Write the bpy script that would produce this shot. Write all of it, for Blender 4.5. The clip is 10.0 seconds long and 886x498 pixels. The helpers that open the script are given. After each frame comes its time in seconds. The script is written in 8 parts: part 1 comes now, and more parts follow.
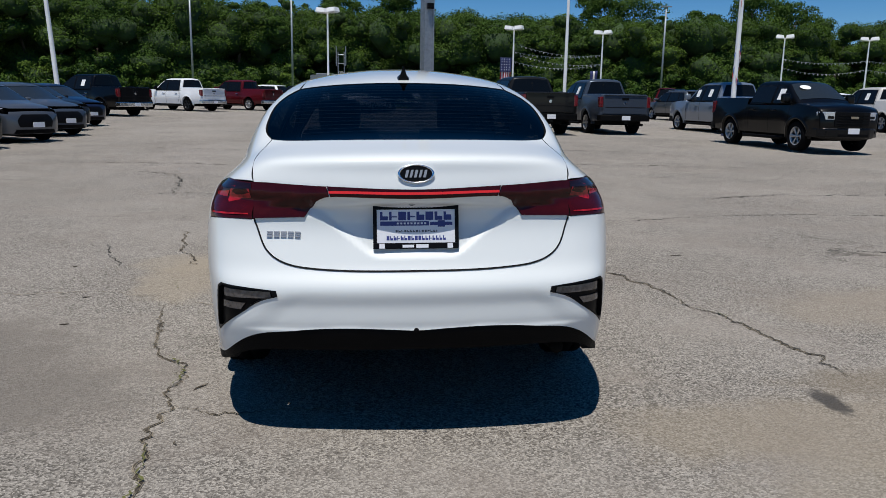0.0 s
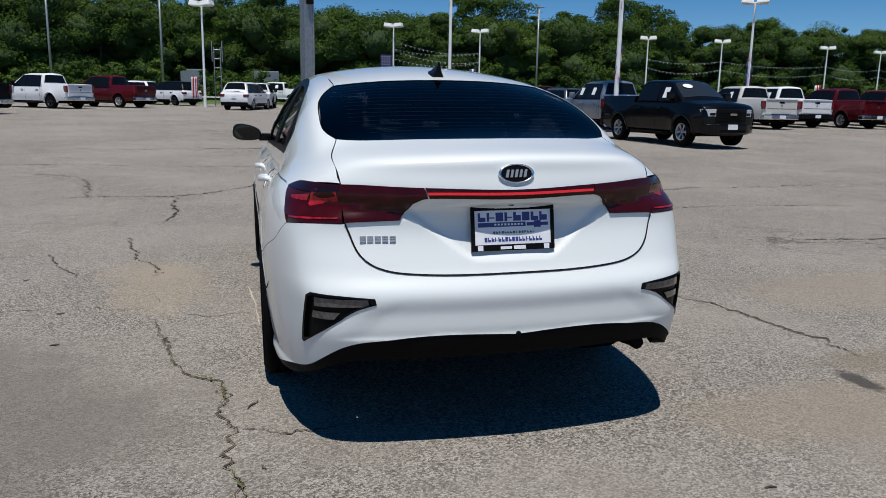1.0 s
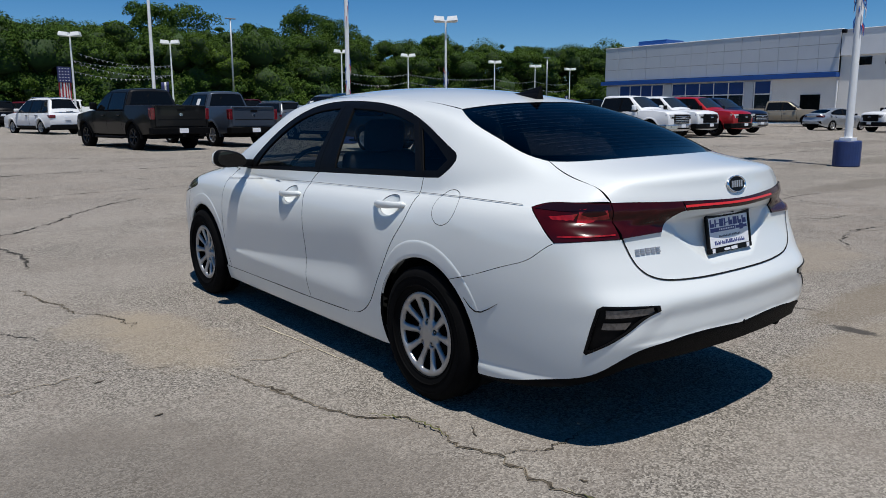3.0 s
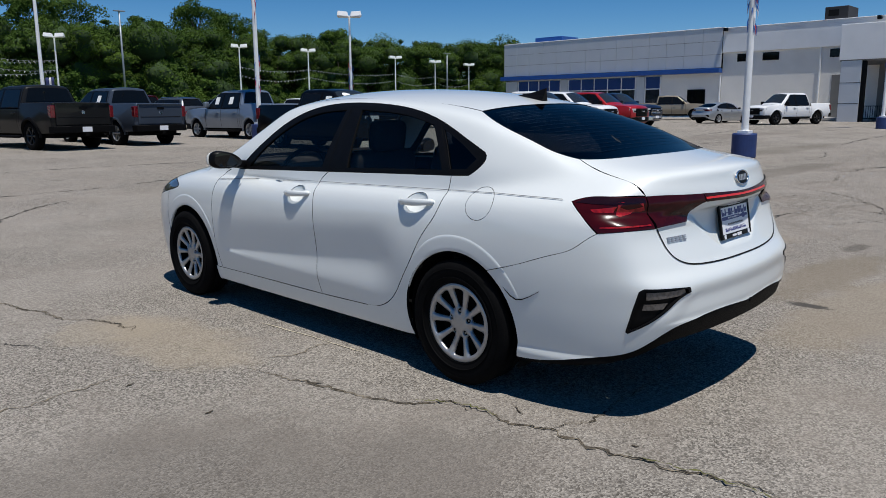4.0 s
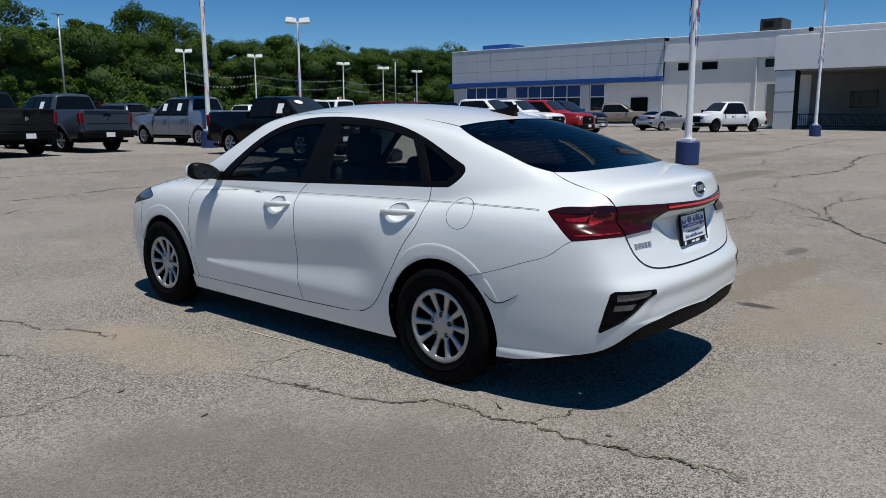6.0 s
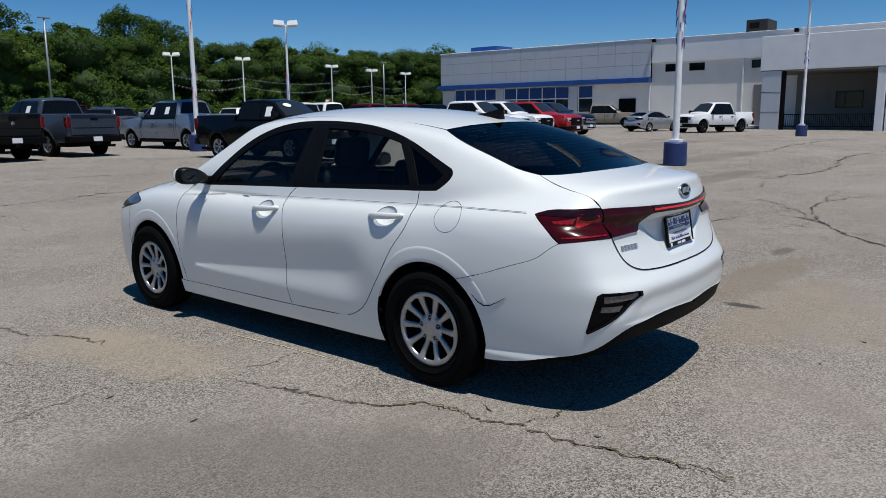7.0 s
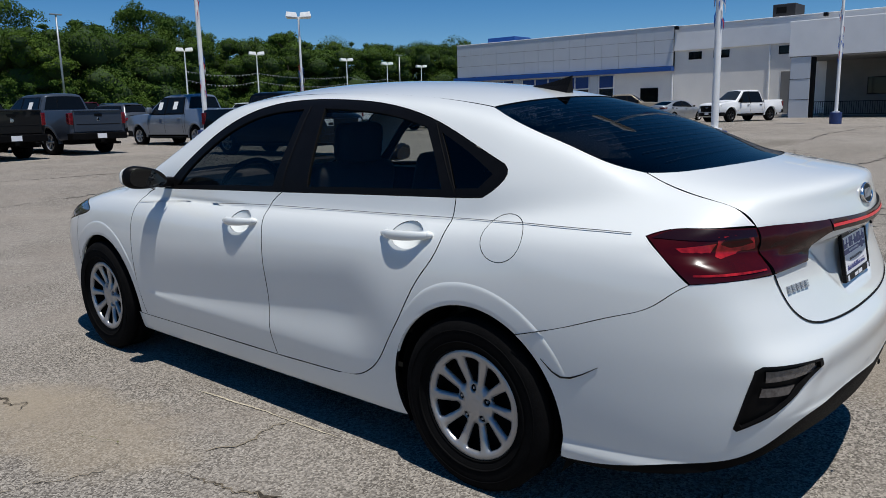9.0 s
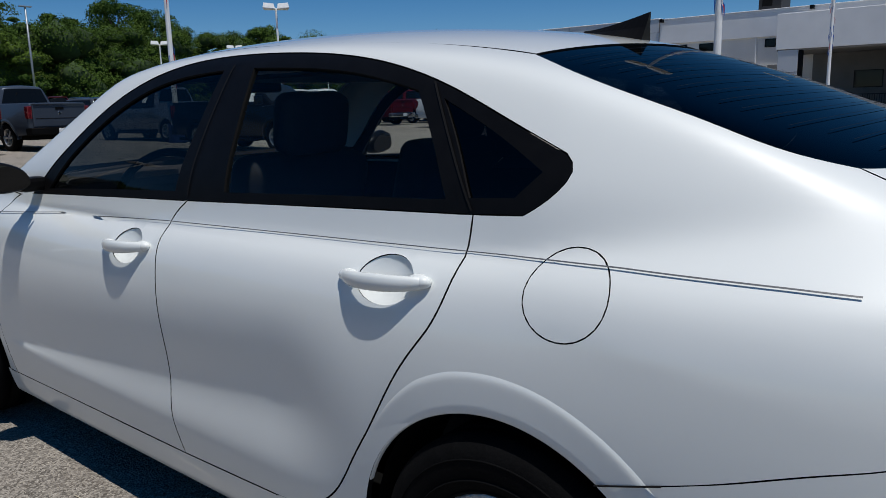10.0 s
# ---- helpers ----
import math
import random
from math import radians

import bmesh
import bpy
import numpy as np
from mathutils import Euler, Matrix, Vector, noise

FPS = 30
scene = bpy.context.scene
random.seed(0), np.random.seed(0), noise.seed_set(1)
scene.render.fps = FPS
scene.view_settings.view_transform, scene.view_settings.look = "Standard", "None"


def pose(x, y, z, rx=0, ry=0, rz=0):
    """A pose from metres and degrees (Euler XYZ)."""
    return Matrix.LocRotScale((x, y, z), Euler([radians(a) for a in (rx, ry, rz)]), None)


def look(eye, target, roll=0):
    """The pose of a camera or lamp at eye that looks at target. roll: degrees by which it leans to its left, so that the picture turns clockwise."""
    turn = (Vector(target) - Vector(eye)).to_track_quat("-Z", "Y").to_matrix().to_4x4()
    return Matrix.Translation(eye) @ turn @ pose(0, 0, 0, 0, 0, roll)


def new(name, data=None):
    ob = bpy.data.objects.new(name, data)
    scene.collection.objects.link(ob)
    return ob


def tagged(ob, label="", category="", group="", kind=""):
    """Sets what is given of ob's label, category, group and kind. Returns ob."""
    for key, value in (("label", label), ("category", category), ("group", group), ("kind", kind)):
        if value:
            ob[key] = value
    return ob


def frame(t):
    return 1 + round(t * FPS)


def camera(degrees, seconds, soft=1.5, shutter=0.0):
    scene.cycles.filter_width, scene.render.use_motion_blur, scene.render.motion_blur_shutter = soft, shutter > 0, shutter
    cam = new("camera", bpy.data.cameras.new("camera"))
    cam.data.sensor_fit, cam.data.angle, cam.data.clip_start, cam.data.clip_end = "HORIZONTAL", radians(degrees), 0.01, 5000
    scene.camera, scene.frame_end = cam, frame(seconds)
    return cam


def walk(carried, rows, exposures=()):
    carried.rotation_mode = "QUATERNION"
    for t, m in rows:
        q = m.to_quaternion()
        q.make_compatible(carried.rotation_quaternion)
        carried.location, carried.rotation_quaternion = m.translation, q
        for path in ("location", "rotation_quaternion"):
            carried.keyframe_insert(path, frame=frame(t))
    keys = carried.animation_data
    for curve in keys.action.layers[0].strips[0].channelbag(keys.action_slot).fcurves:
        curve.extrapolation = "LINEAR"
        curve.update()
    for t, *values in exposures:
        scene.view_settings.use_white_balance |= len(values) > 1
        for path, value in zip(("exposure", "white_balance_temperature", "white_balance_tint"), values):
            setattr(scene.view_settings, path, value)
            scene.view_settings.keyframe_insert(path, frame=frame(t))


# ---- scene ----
from mathutils.geometry import delaunay_2d_cdt

EXPOSURE = 0.0
cam = camera(60.7, 10.0, soft=0.75)
PATH = [
    (0, (-0.15, -2.648, 1.274), (0.024, -0.693, 0.888), 1.0),
    (0.5, (-0.47, -2.539, 1.271), (-0.153, -0.602, 0.885), 1.3),
    (1, (-0.923, -2.441, 1.262), (-0.429, -0.542, 0.875), 1.1),
    (1.5, (-1.418, -2.266, 1.269), (-0.72, -0.431, 0.885), 0.9),
    (2, (-1.944, -2.071, 1.271), (-1.049, -0.321, 0.9), 0.5),
    (2.5, (-2.433, -1.849, 1.279), (-1.368, -0.193, 0.927), 0.2),
    (4, (-3.44, -1.382, 1.328), (-2.037, -0.004, 0.964), -0.4),
    (4.5, (-3.64, -1.385, 1.349), (-2.193, -0.05, 0.994), -0.4),
    (5, (-3.693, -1.403, 1.365), (-2.224, -0.093, 1.014), -0.5),
    (5.5, (-3.701, -1.401, 1.366), (-2.214, -0.111, 1.014), -0.2),
    (6, (-3.711, -1.409, 1.376), (-2.214, -0.13, 1.027), -0.2),
    (7.5, (-3.718, -1.43, 1.386), (-2.199, -0.175, 1.044), -0.6),
    (8, (-3.535, -1.268, 1.361), (-2.023, -0.003, 1.025), -0.9),
    (8.5, (-3.192, -0.946, 1.357), (-1.685, 0.322, 1.011), -1.1),
    (9, (-2.778, -0.504, 1.307), (-1.295, 0.789, 0.947), -1.3),
    (9.5, (-2.318, -0.109, 1.254), (-0.85, 1.198, 0.886), -2.3),
    (10, (-1.909, 0.31, 1.214), (-0.398, 1.568, 0.842), -1.4),
]

walk(cam, [(t, look(eye, target, roll)) for t, eye, target, roll in PATH], [(0.0, EXPOSURE), (9.0, EXPOSURE - 0.03), (9.5, EXPOSURE - 0.10), (10.0, EXPOSURE - 0.25)])

# ---- daylight ----
SUN_FROM = Vector((-0.095, -0.28, 1.0)).normalized()
world = bpy.data.worlds.new("sky")
scene.world = world
world.use_nodes = True
sky = world.node_tree.nodes.new("ShaderNodeTexSky")
sky.sky_type, sky.sun_disc = "NISHITA", False
sky.sun_elevation = math.asin(SUN_FROM.z)
sky.sun_rotation = math.atan2(SUN_FROM.x, SUN_FROM.y)
sky.altitude, sky.air_density, sky.dust_density, sky.ozone_density = 1500, 0.8, 0.0, 3.0
back = world.node_tree.nodes["Background"]
back.inputs["Strength"].default_value = 0.086
deep = world.node_tree.nodes.new("ShaderNodeHueSaturation")
deep.inputs["Saturation"].default_value = 1.36
world.node_tree.links.new(sky.outputs[0], deep.inputs["Color"])
world.node_tree.links.new(deep.outputs[0], back.inputs["Color"])
sun = new("sun", bpy.data.lights.new("sun", "SUN"))
sun.data.energy, sun.data.angle, sun.data.color = 4.55, radians(0.53), (1.0, 0.97, 0.92)
sun.matrix_world = look(SUN_FROM * 60, (0, 0, 0))


# ---- materials ----
def material(name, colour, rough=0.5, metal=0.0, spec=0.5, coat=0.0, coat_rough=0.03, emit=None, emit_strength=0.0,
             vary=0.0, scale=8.0, bump=0.0, bump_scale=60.0, fine=0.0, fine_scale=300.0, rough_vary=0.0):
    """A principled surface whose colour wanders at two scales, with a fine relief."""
    m = bpy.data.materials.new(name)
    m.use_nodes = True
    nt = m.node_tree
    b = nt.nodes["Principled BSDF"]
    b.inputs["Base Color"].default_value = (*colour, 1)
    b.inputs["Roughness"].default_value, b.inputs["Metallic"].default_value = rough, metal
    b.inputs["Specular IOR Level"].default_value = spec
    b.inputs["Coat Weight"].default_value, b.inputs["Coat Roughness"].default_value = coat, coat_rough
    if emit:
        b.inputs["Emission Color"].default_value, b.inputs["Emission Strength"].default_value = (*emit, 1), emit_strength
    if vary or bump or fine or rough_vary:
        place = nt.nodes.new("ShaderNodeNewGeometry").outputs["Position"]

        def wander(size, detail):
            n = nt.nodes.new("ShaderNodeTexNoise")
            n.inputs["Scale"].default_value, n.inputs["Detail"].default_value = size, detail
            nt.links.new(place, n.inputs["Vector"])
            return n.outputs["Fac"]
        if vary or fine:
            colour_out = None
            for size, amount, detail in ((scale, vary, 4), (fine_scale, fine, 2)):
                if not amount:
                    continue
                r = nt.nodes.new("ShaderNodeMapRange")
                r.inputs["From Min"].default_value, r.inputs["From Max"].default_value = 0.25, 0.75
                r.inputs["To Min"].default_value, r.inputs["To Max"].default_value = 1 - amount, 1 + amount
                nt.links.new(wander(size, detail), r.inputs["Value"])
                v = nt.nodes.new("ShaderNodeVectorMath")
                v.operation = "SCALE"
                if colour_out is None:
                    v.inputs[0].default_value = colour
                else:
                    nt.links.new(colour_out, v.inputs[0])
                nt.links.new(r.outputs[0], v.inputs["Scale"])
                colour_out = v.outputs[0]
            nt.links.new(colour_out, b.inputs["Base Color"])
        if rough_vary:
            r = nt.nodes.new("ShaderNodeMapRange")
            r.inputs["To Min"].default_value, r.inputs["To Max"].default_value = max(0.02, rough - rough_vary), min(1, rough + rough_vary)
            nt.links.new(wander(scale * 1.7, 3), r.inputs["Value"])
            nt.links.new(r.outputs[0], b.inputs["Roughness"])
        if bump:
            u = nt.nodes.new("ShaderNodeBump")
            u.inputs["Strength"].default_value, u.inputs["Distance"].default_value = bump, 0.004
            nt.links.new(wander(bump_scale, 3), u.inputs["Height"])
            nt.links.new(u.outputs[0], b.inputs["Normal"])
    return m


def pane_material(name, tint, gloss=1.0, rough=0.0):
    """Thin tinted glass: it lets through its tint and mirrors by Fresnel."""
    m = bpy.data.materials.new(name)
    m.use_nodes = True
    nt = m.node_tree
    nt.nodes.remove(nt.nodes["Principled BSDF"])
    clear, shine, mix, slant, power, fres = (nt.nodes.new("ShaderNode" + k) for k in ("BsdfTransparent", "BsdfGlossy", "MixShader", "LayerWeight", "Math", "MapRange"))
    clear.inputs["Color"].default_value = (*tint, 1)
    shine.inputs["Color"].default_value = (gloss, gloss, gloss, 1)
    shine.inputs["Roughness"].default_value = rough
    slant.inputs["Blend"].default_value = 0.5
    power.operation, power.inputs[1].default_value = "POWER", 5.0
    nt.links.new(slant.outputs["Facing"], power.inputs[0])
    nt.links.new(power.outputs[0], fres.inputs["Value"])
    fres.inputs["To Min"].default_value = 0.045
    nt.links.new(fres.outputs[0], mix.inputs[0])
    nt.links.new(clear.outputs[0], mix.inputs[1])
    nt.links.new(shine.outputs[0], mix.inputs[2])
    nt.links.new(mix.outputs[0], nt.nodes["Material Output"].inputs["Surface"])
    return m


PAINT = material("white_paint", (0.715, 0.742, 0.732), rough=0.42, coat=1.0, coat_rough=0.02, vary=0.012, scale=3.0, rough_vary=0.05)
SEAM = material("seam_black", (0.005, 0.005, 0.0055), rough=0.8, spec=0.2)
TRIM = material("black_trim", (0.0045, 0.0045, 0.005), rough=0.4, spec=0.1, vary=0.2, scale=20, rough_vary=0.08)
PLASTIC = material("black_plastic", (0.0032, 0.0032, 0.0035), rough=0.6, spec=0.08, vary=0.15, scale=15, bump=0.25, bump_scale=500)
LINER = material("wheel_arch_liner", (0.0045, 0.0045, 0.0045), rough=0.95, spec=0.1, vary=0.3, scale=12)
RUBBER = material("tyre_rubber", (0.0042, 0.0042, 0.0045), rough=0.85, spec=0.06, vary=0.25, scale=18, bump=0.3, bump_scale=200, fine=0.2, fine_scale=150)
ALLOY = material("alloy_silver", (0.40, 0.40, 0.405), rough=0.32, metal=0.6, vary=0.06, scale=30, rough_vary=0.08)
STEEL = material("brake_steel", (0.008, 0.0078, 0.0075), rough=0.6, metal=0.6, vary=0.4, scale=40)
BADGE_SILVER = material("badge_silver", (0.42, 0.42, 0.43), rough=0.35, metal=0.5)
CHROME = material("chrome", (0.85, 0.86, 0.87), rough=0.22, metal=1.0)
GLASS = pane_material("side_glass", (0.70, 0.735, 0.73), gloss=0.55)
GLASS_DARK = pane_material("front_side_glass", (0.20, 0.215, 0.22), gloss=0.55)
GLASS_TINT = pane_material("rear_glass", (0.030, 0.033, 0.044), gloss=0.5)
GLASS_CLEAR = pane_material("windscreen_glass", (0.72, 0.78, 0.76))
LAMP_RED = material("tail_lamp_red", (0.040, 0.002, 0.003), rough=0.2, spec=0.15, coat=0.3, vary=0.25, scale=14)
LAMP_RED_BRIGHT = material("tail_lamp_reflector", (0.30, 0.010, 0.014), rough=0.2, spec=0.2, coat=0.5, vary=0.6, scale=45)
LAMP_DARK = material("tail_lamp_smoked", (0.034, 0.003, 0.004), rough=0.2, spec=0.15, coat=0.25, vary=0.2, scale=30)
# bright red base with a weak emission added on top
LAMP_GLOW = material("light_bar_glow", (0.5, 0.02, 0.02), rough=0.3, emit=(1.0, 0.02, 0.02), emit_strength=0.16)
SMOKED = material("smoked_lens", (0.075, 0.068, 0.066), rough=0.10, coat=1.0, vary=0.5, scale=60)
CLOTH = material("seat_cloth", (0.020, 0.020, 0.023), rough=0.95, vary=0.15, scale=30, bump=0.3, bump_scale=700)
STRIPE = material("pinstripe_grey", (0.10, 0.104, 0.115), rough=0.4)
MIRROR = material("mirror_glass", (0.035, 0.037, 0.04), rough=0.02, metal=1.0)
LAMP_SMOKE = material("lamp_smoke", (0.014, 0.003, 0.004), rough=0.15, spec=0.2, coat=0.6)


# ---- mesh tools ----
def mesh_ob(name, verts, faces, mat, parent=None, label="", smooth=True, normals=None, mats=None):
    me = bpy.data.meshes.new(name)
    me.from_pydata([tuple(map(float, v)) for v in verts], [], [tuple(map(int, f)) for f in faces])
    for m in (mat if isinstance(mat, (list, tuple)) else [mat]):
        me.materials.append(m)
    if mats is not None:
        me.polygons.foreach_set("material_index", np.asarray(mats, dtype=np.int32))
    if smooth:
        me.polygons.foreach_set("use_smooth", np.ones(len(me.polygons), dtype=bool))
    me.update()
    if normals is not None:
        me.normals_split_custom_set_from_vertices([tuple(map(float, n)) for n in normals])
    ob = new(name, me)
    ob.parent = parent
    if label:
        tagged(ob, label)
    return ob


def part(name, bm, mat, parent, label="", smooth=False):
    """Links a bmesh as one mesh object under a thing or a part."""
    me = bpy.data.meshes.new(name)
    bm.to_mesh(me)
    bm.free()
    for m in (mat if isinstance(mat, (list, tuple)) else [mat]):
        me.materials.append(m)
    if smooth:
        me.polygons.foreach_set("use_smooth", np.ones(len(me.polygons), dtype=bool))
    ob = new(name, me)
    ob.parent = parent
    if label:
        tagged(ob, label)
    return ob


def box(lo, hi, bevel=0.0, segments=2, bm=None):
    bm = bm or bmesh.new()
    lo, hi = Vector(lo), Vector(hi)
    made = bmesh.ops.create_cube(bm, size=1.0, matrix=Matrix.Translation((lo + hi) / 2) @ Matrix.Diagonal((*(hi - lo), 1)))
    if bevel:
        edges = list({e for v in made["verts"] for e in v.link_edges})
        bmesh.ops.bevel(bm, geom=edges, offset=bevel, segments=segments, profile=0.6, affect="EDGES")
    return bm


def prism(outline, axis, lo, hi, bevel=0.0, segments=2, bm=None):
    """A flat outline pushed along an axis; outline: the two other coordinates in their order."""
    bm = bm or bmesh.new()
    def put(p, d):
        q = list(p)
        q.insert(axis, d)
        return bm.verts.new(q)
    a, b = [put(p, lo) for p in outline], [put(p, hi) for p in outline]
    n = len(a)
    faces = [bm.faces.new(a), bm.faces.new(b[::-1])] + [bm.faces.new((a[i], b[i], b[(i + 1) % n], a[(i + 1) % n])) for i in range(n)]
    bmesh.ops.recalc_face_normals(bm, faces=faces)
    if bevel:
        bmesh.ops.bevel(bm, geom=list({e for f in faces for e in f.edges}), offset=bevel, segments=segments, profile=0.6, affect="EDGES", clamp_overlap=True)
    return bm


def lathe(profile, axis="x", steps=40, bm=None, centre=(0, 0, 0)):
    """Turns (along, radius) pairs round an axis."""
    bm = bm or bmesh.new()
    rings = []
    for k in range(steps):
        a = 2 * math.pi * k / steps
        c, s = math.cos(a), math.sin(a)
        rings.append([bm.verts.new(Vector(centre) + (Vector((d, r * c, r * s)) if axis == "x" else Vector((r * c, d, r * s)) if axis == "y" else Vector((r * c, r * s, d)))) for d, r in profile])
    faces = []
    for k in range(steps):
        p, q = rings[k], rings[(k + 1) % steps]
        for i in range(len(profile) - 1):
            if profile[i][1] < 1e-6 and profile[i + 1][1] < 1e-6:
                continue
            faces.append(bm.faces.new((p[i], p[i + 1], q[i + 1], q[i])))
    bmesh.ops.remove_doubles(bm, verts=[v for r in rings for v in r], dist=1e-6)
    bmesh.ops.recalc_face_normals(bm, faces=[f for f in bm.faces])
    return bm


def tube(points, radius, sides=8, bm=None, closed=False):
    bm = bm or bmesh.new()
    pts = [Vector(p) for p in points]
    n, rings = len(pts), []
    for i, p in enumerate(pts):
        d = (pts[(i + 1) % n if closed else min(i + 1, n - 1)] - pts[i - 1 if closed else max(i - 1, 0)]).normalized()
        u = d.cross(Vector((0, 0, 1)) if abs(d.z) < 0.9 else Vector((1, 0, 0))).normalized()
        v = d.cross(u)
        r = radius[i] if isinstance(radius, (list, tuple)) else radius
        rings.append([bm.verts.new(p + r * (math.cos(2 * math.pi * k / sides) * u + math.sin(2 * math.pi * k / sides) * v)) for k in range(sides)])
    for i in range(n if closed else n - 1):
        a, b = rings[i], rings[(i + 1) % n]
        for k in range(sides):
            bm.faces.new((a[k], a[(k + 1) % sides], b[(k + 1) % sides], b[k]))
    if not closed:
        bm.faces.new(rings[0][::-1])
        bm.faces.new(rings[-1])
    bmesh.ops.recalc_face_normals(bm, faces=list(bm.faces))
    return bm


# ---- the sedan's skin ----
def spline(xs, ys):
    """A natural cubic spline through a few knots, straight beyond its ends."""
    xs, ys = np.array(xs, float), np.array(ys, float)
    n, h = len(xs), np.diff(xs)
    a, r = np.eye(n), np.zeros(n)
    for i in range(1, n - 1):
        a[i, i - 1:i + 2] = h[i - 1], 2 * (h[i - 1] + h[i]), h[i]
        r[i] = 6 * ((ys[i + 1] - ys[i]) / h[i] - (ys[i] - ys[i - 1]) / h[i - 1])
    m = np.linalg.solve(a, r)

    def at(x):
        x = np.asarray(x, float)
        c = np.clip(x, xs[0], xs[-1])
        i = np.clip(np.searchsorted(xs, c) - 1, 0, n - 2)
        d, e, g = c - xs[i], xs[i + 1] - c, h[i]
        y = m[i] * e**3 / (6 * g) + m[i + 1] * d**3 / (6 * g) + (ys[i] / g - m[i] * g / 6) * e + (ys[i + 1] / g - m[i + 1] * g / 6) * d
        s0 = (ys[1] - ys[0]) / h[0] - h[0] * (2 * m[0] + m[1]) / 6
        s1 = (ys[-1] - ys[-2]) / h[-1] + h[-1] * (m[-2] + 2 * m[-1]) / 6
        return y + np.where(x < xs[0], (x - xs[0]) * s0, 0) + np.where(x > xs[-1], (x - xs[-1]) * s1, 0)
    return at


def smax(a, b, k):
    return 0.5 * (a + b + np.sqrt((a - b) ** 2 + k * k))


def smin(a, b, k):
    return 0.5 * (a + b - np.sqrt((a - b) ** 2 + k * k))


def step(x, a, b):
    t = np.clip((x - a) / (b - a), 0, 1)
    return t * t * (3 - 2 * t)


# The sedan's body: rear bumper at y = 0, nose at y = 4.64, the ground at z = 0.
SIDE_PLAN = spline([0.0, 0.3, 0.6, 1.05, 1.6, 2.4, 3.2, 3.75, 4.2, 4.45, 4.64], [0.70, 0.80, 0.858, 0.876, 0.876, 0.876, 0.876, 0.872, 0.84, 0.77, 0.66])
SIDE_TUCK = spline([0.10, 0.20, 0.33, 0.50, 0.62, 0.75, 0.86, 0.92, 0.96, 1.0, 1.06, 1.12], [0.06, 0.042, 0.020, 0.004, 0.0, 0.006, 0.024, 0.052, 0.095, 0.145, 0.22, 0.30])
FLANK = spline([0.90, 0.96, 1.05, 1.11, 1.20, 1.30, 1.36, 1.44], [0.775, 0.760, 0.737, 0.712, 0.667, 0.612, 0.576, 0.524])
DECK = spline([-0.03, 0.05, 0.14, 0.30, 0.52, 0.85, 1.1, 1.5, 2.0, 2.85, 3.3, 3.7, 4.05, 4.35, 4.55, 4.68], [1.058, 1.066, 1.074, 1.089, 1.108, 1.085, 1.045, 1.022, 1.012, 0.985, 1.0, 0.985, 0.935, 0.855, 0.74, 0.60])
TAIL = spline([0.10, 0.20, 0.31, 0.40, 0.455, 0.52, 0.60, 0.645, 0.70, 0.80, 0.86, 0.89, 0.913, 0.94, 0.97, 1.01, 1.05, 1.08], [0.20, 0.10, 0.04, 0.012, 0.0, 0.0, 0.006, 0.035, 0.062, 0.100, 0.110, 0.100, 0.068, 0.061, 0.064, 0.068, 0.062, 0.060])
ROOF = spline([0.9, 1.12, 1.5, 2.1, 2.6, 2.9, 3.2], [1.30, 1.352, 1.407, 1.441, 1.428, 1.392, 1.33])
GLASS_BACK = spline([1.04, 1.11, 1.20, 1.28, 1.36, 1.44], [0.36, 0.50, 0.715, 0.91, 1.125, 1.36])
GLASS_FRONT = spline([0.90, 1.0, 1.15, 1.30, 1.40, 1.46], [3.86, 3.62, 3.30, 3.02, 2.83, 2.68])


def wedge(y, z):
    """The pressed hollow low in the doors: it deepens and widens towards the rear wheel."""
    back = np.clip((3.25 - y) / 1.65, 0, 1)
    hi, lo = 0.405 + 0.14 * back, 0.385 - 0.055 * back
    return (0.008 + 0.020 * back) * (1 - step(z, hi, hi + 0.27)) * step(z, lo, hi)


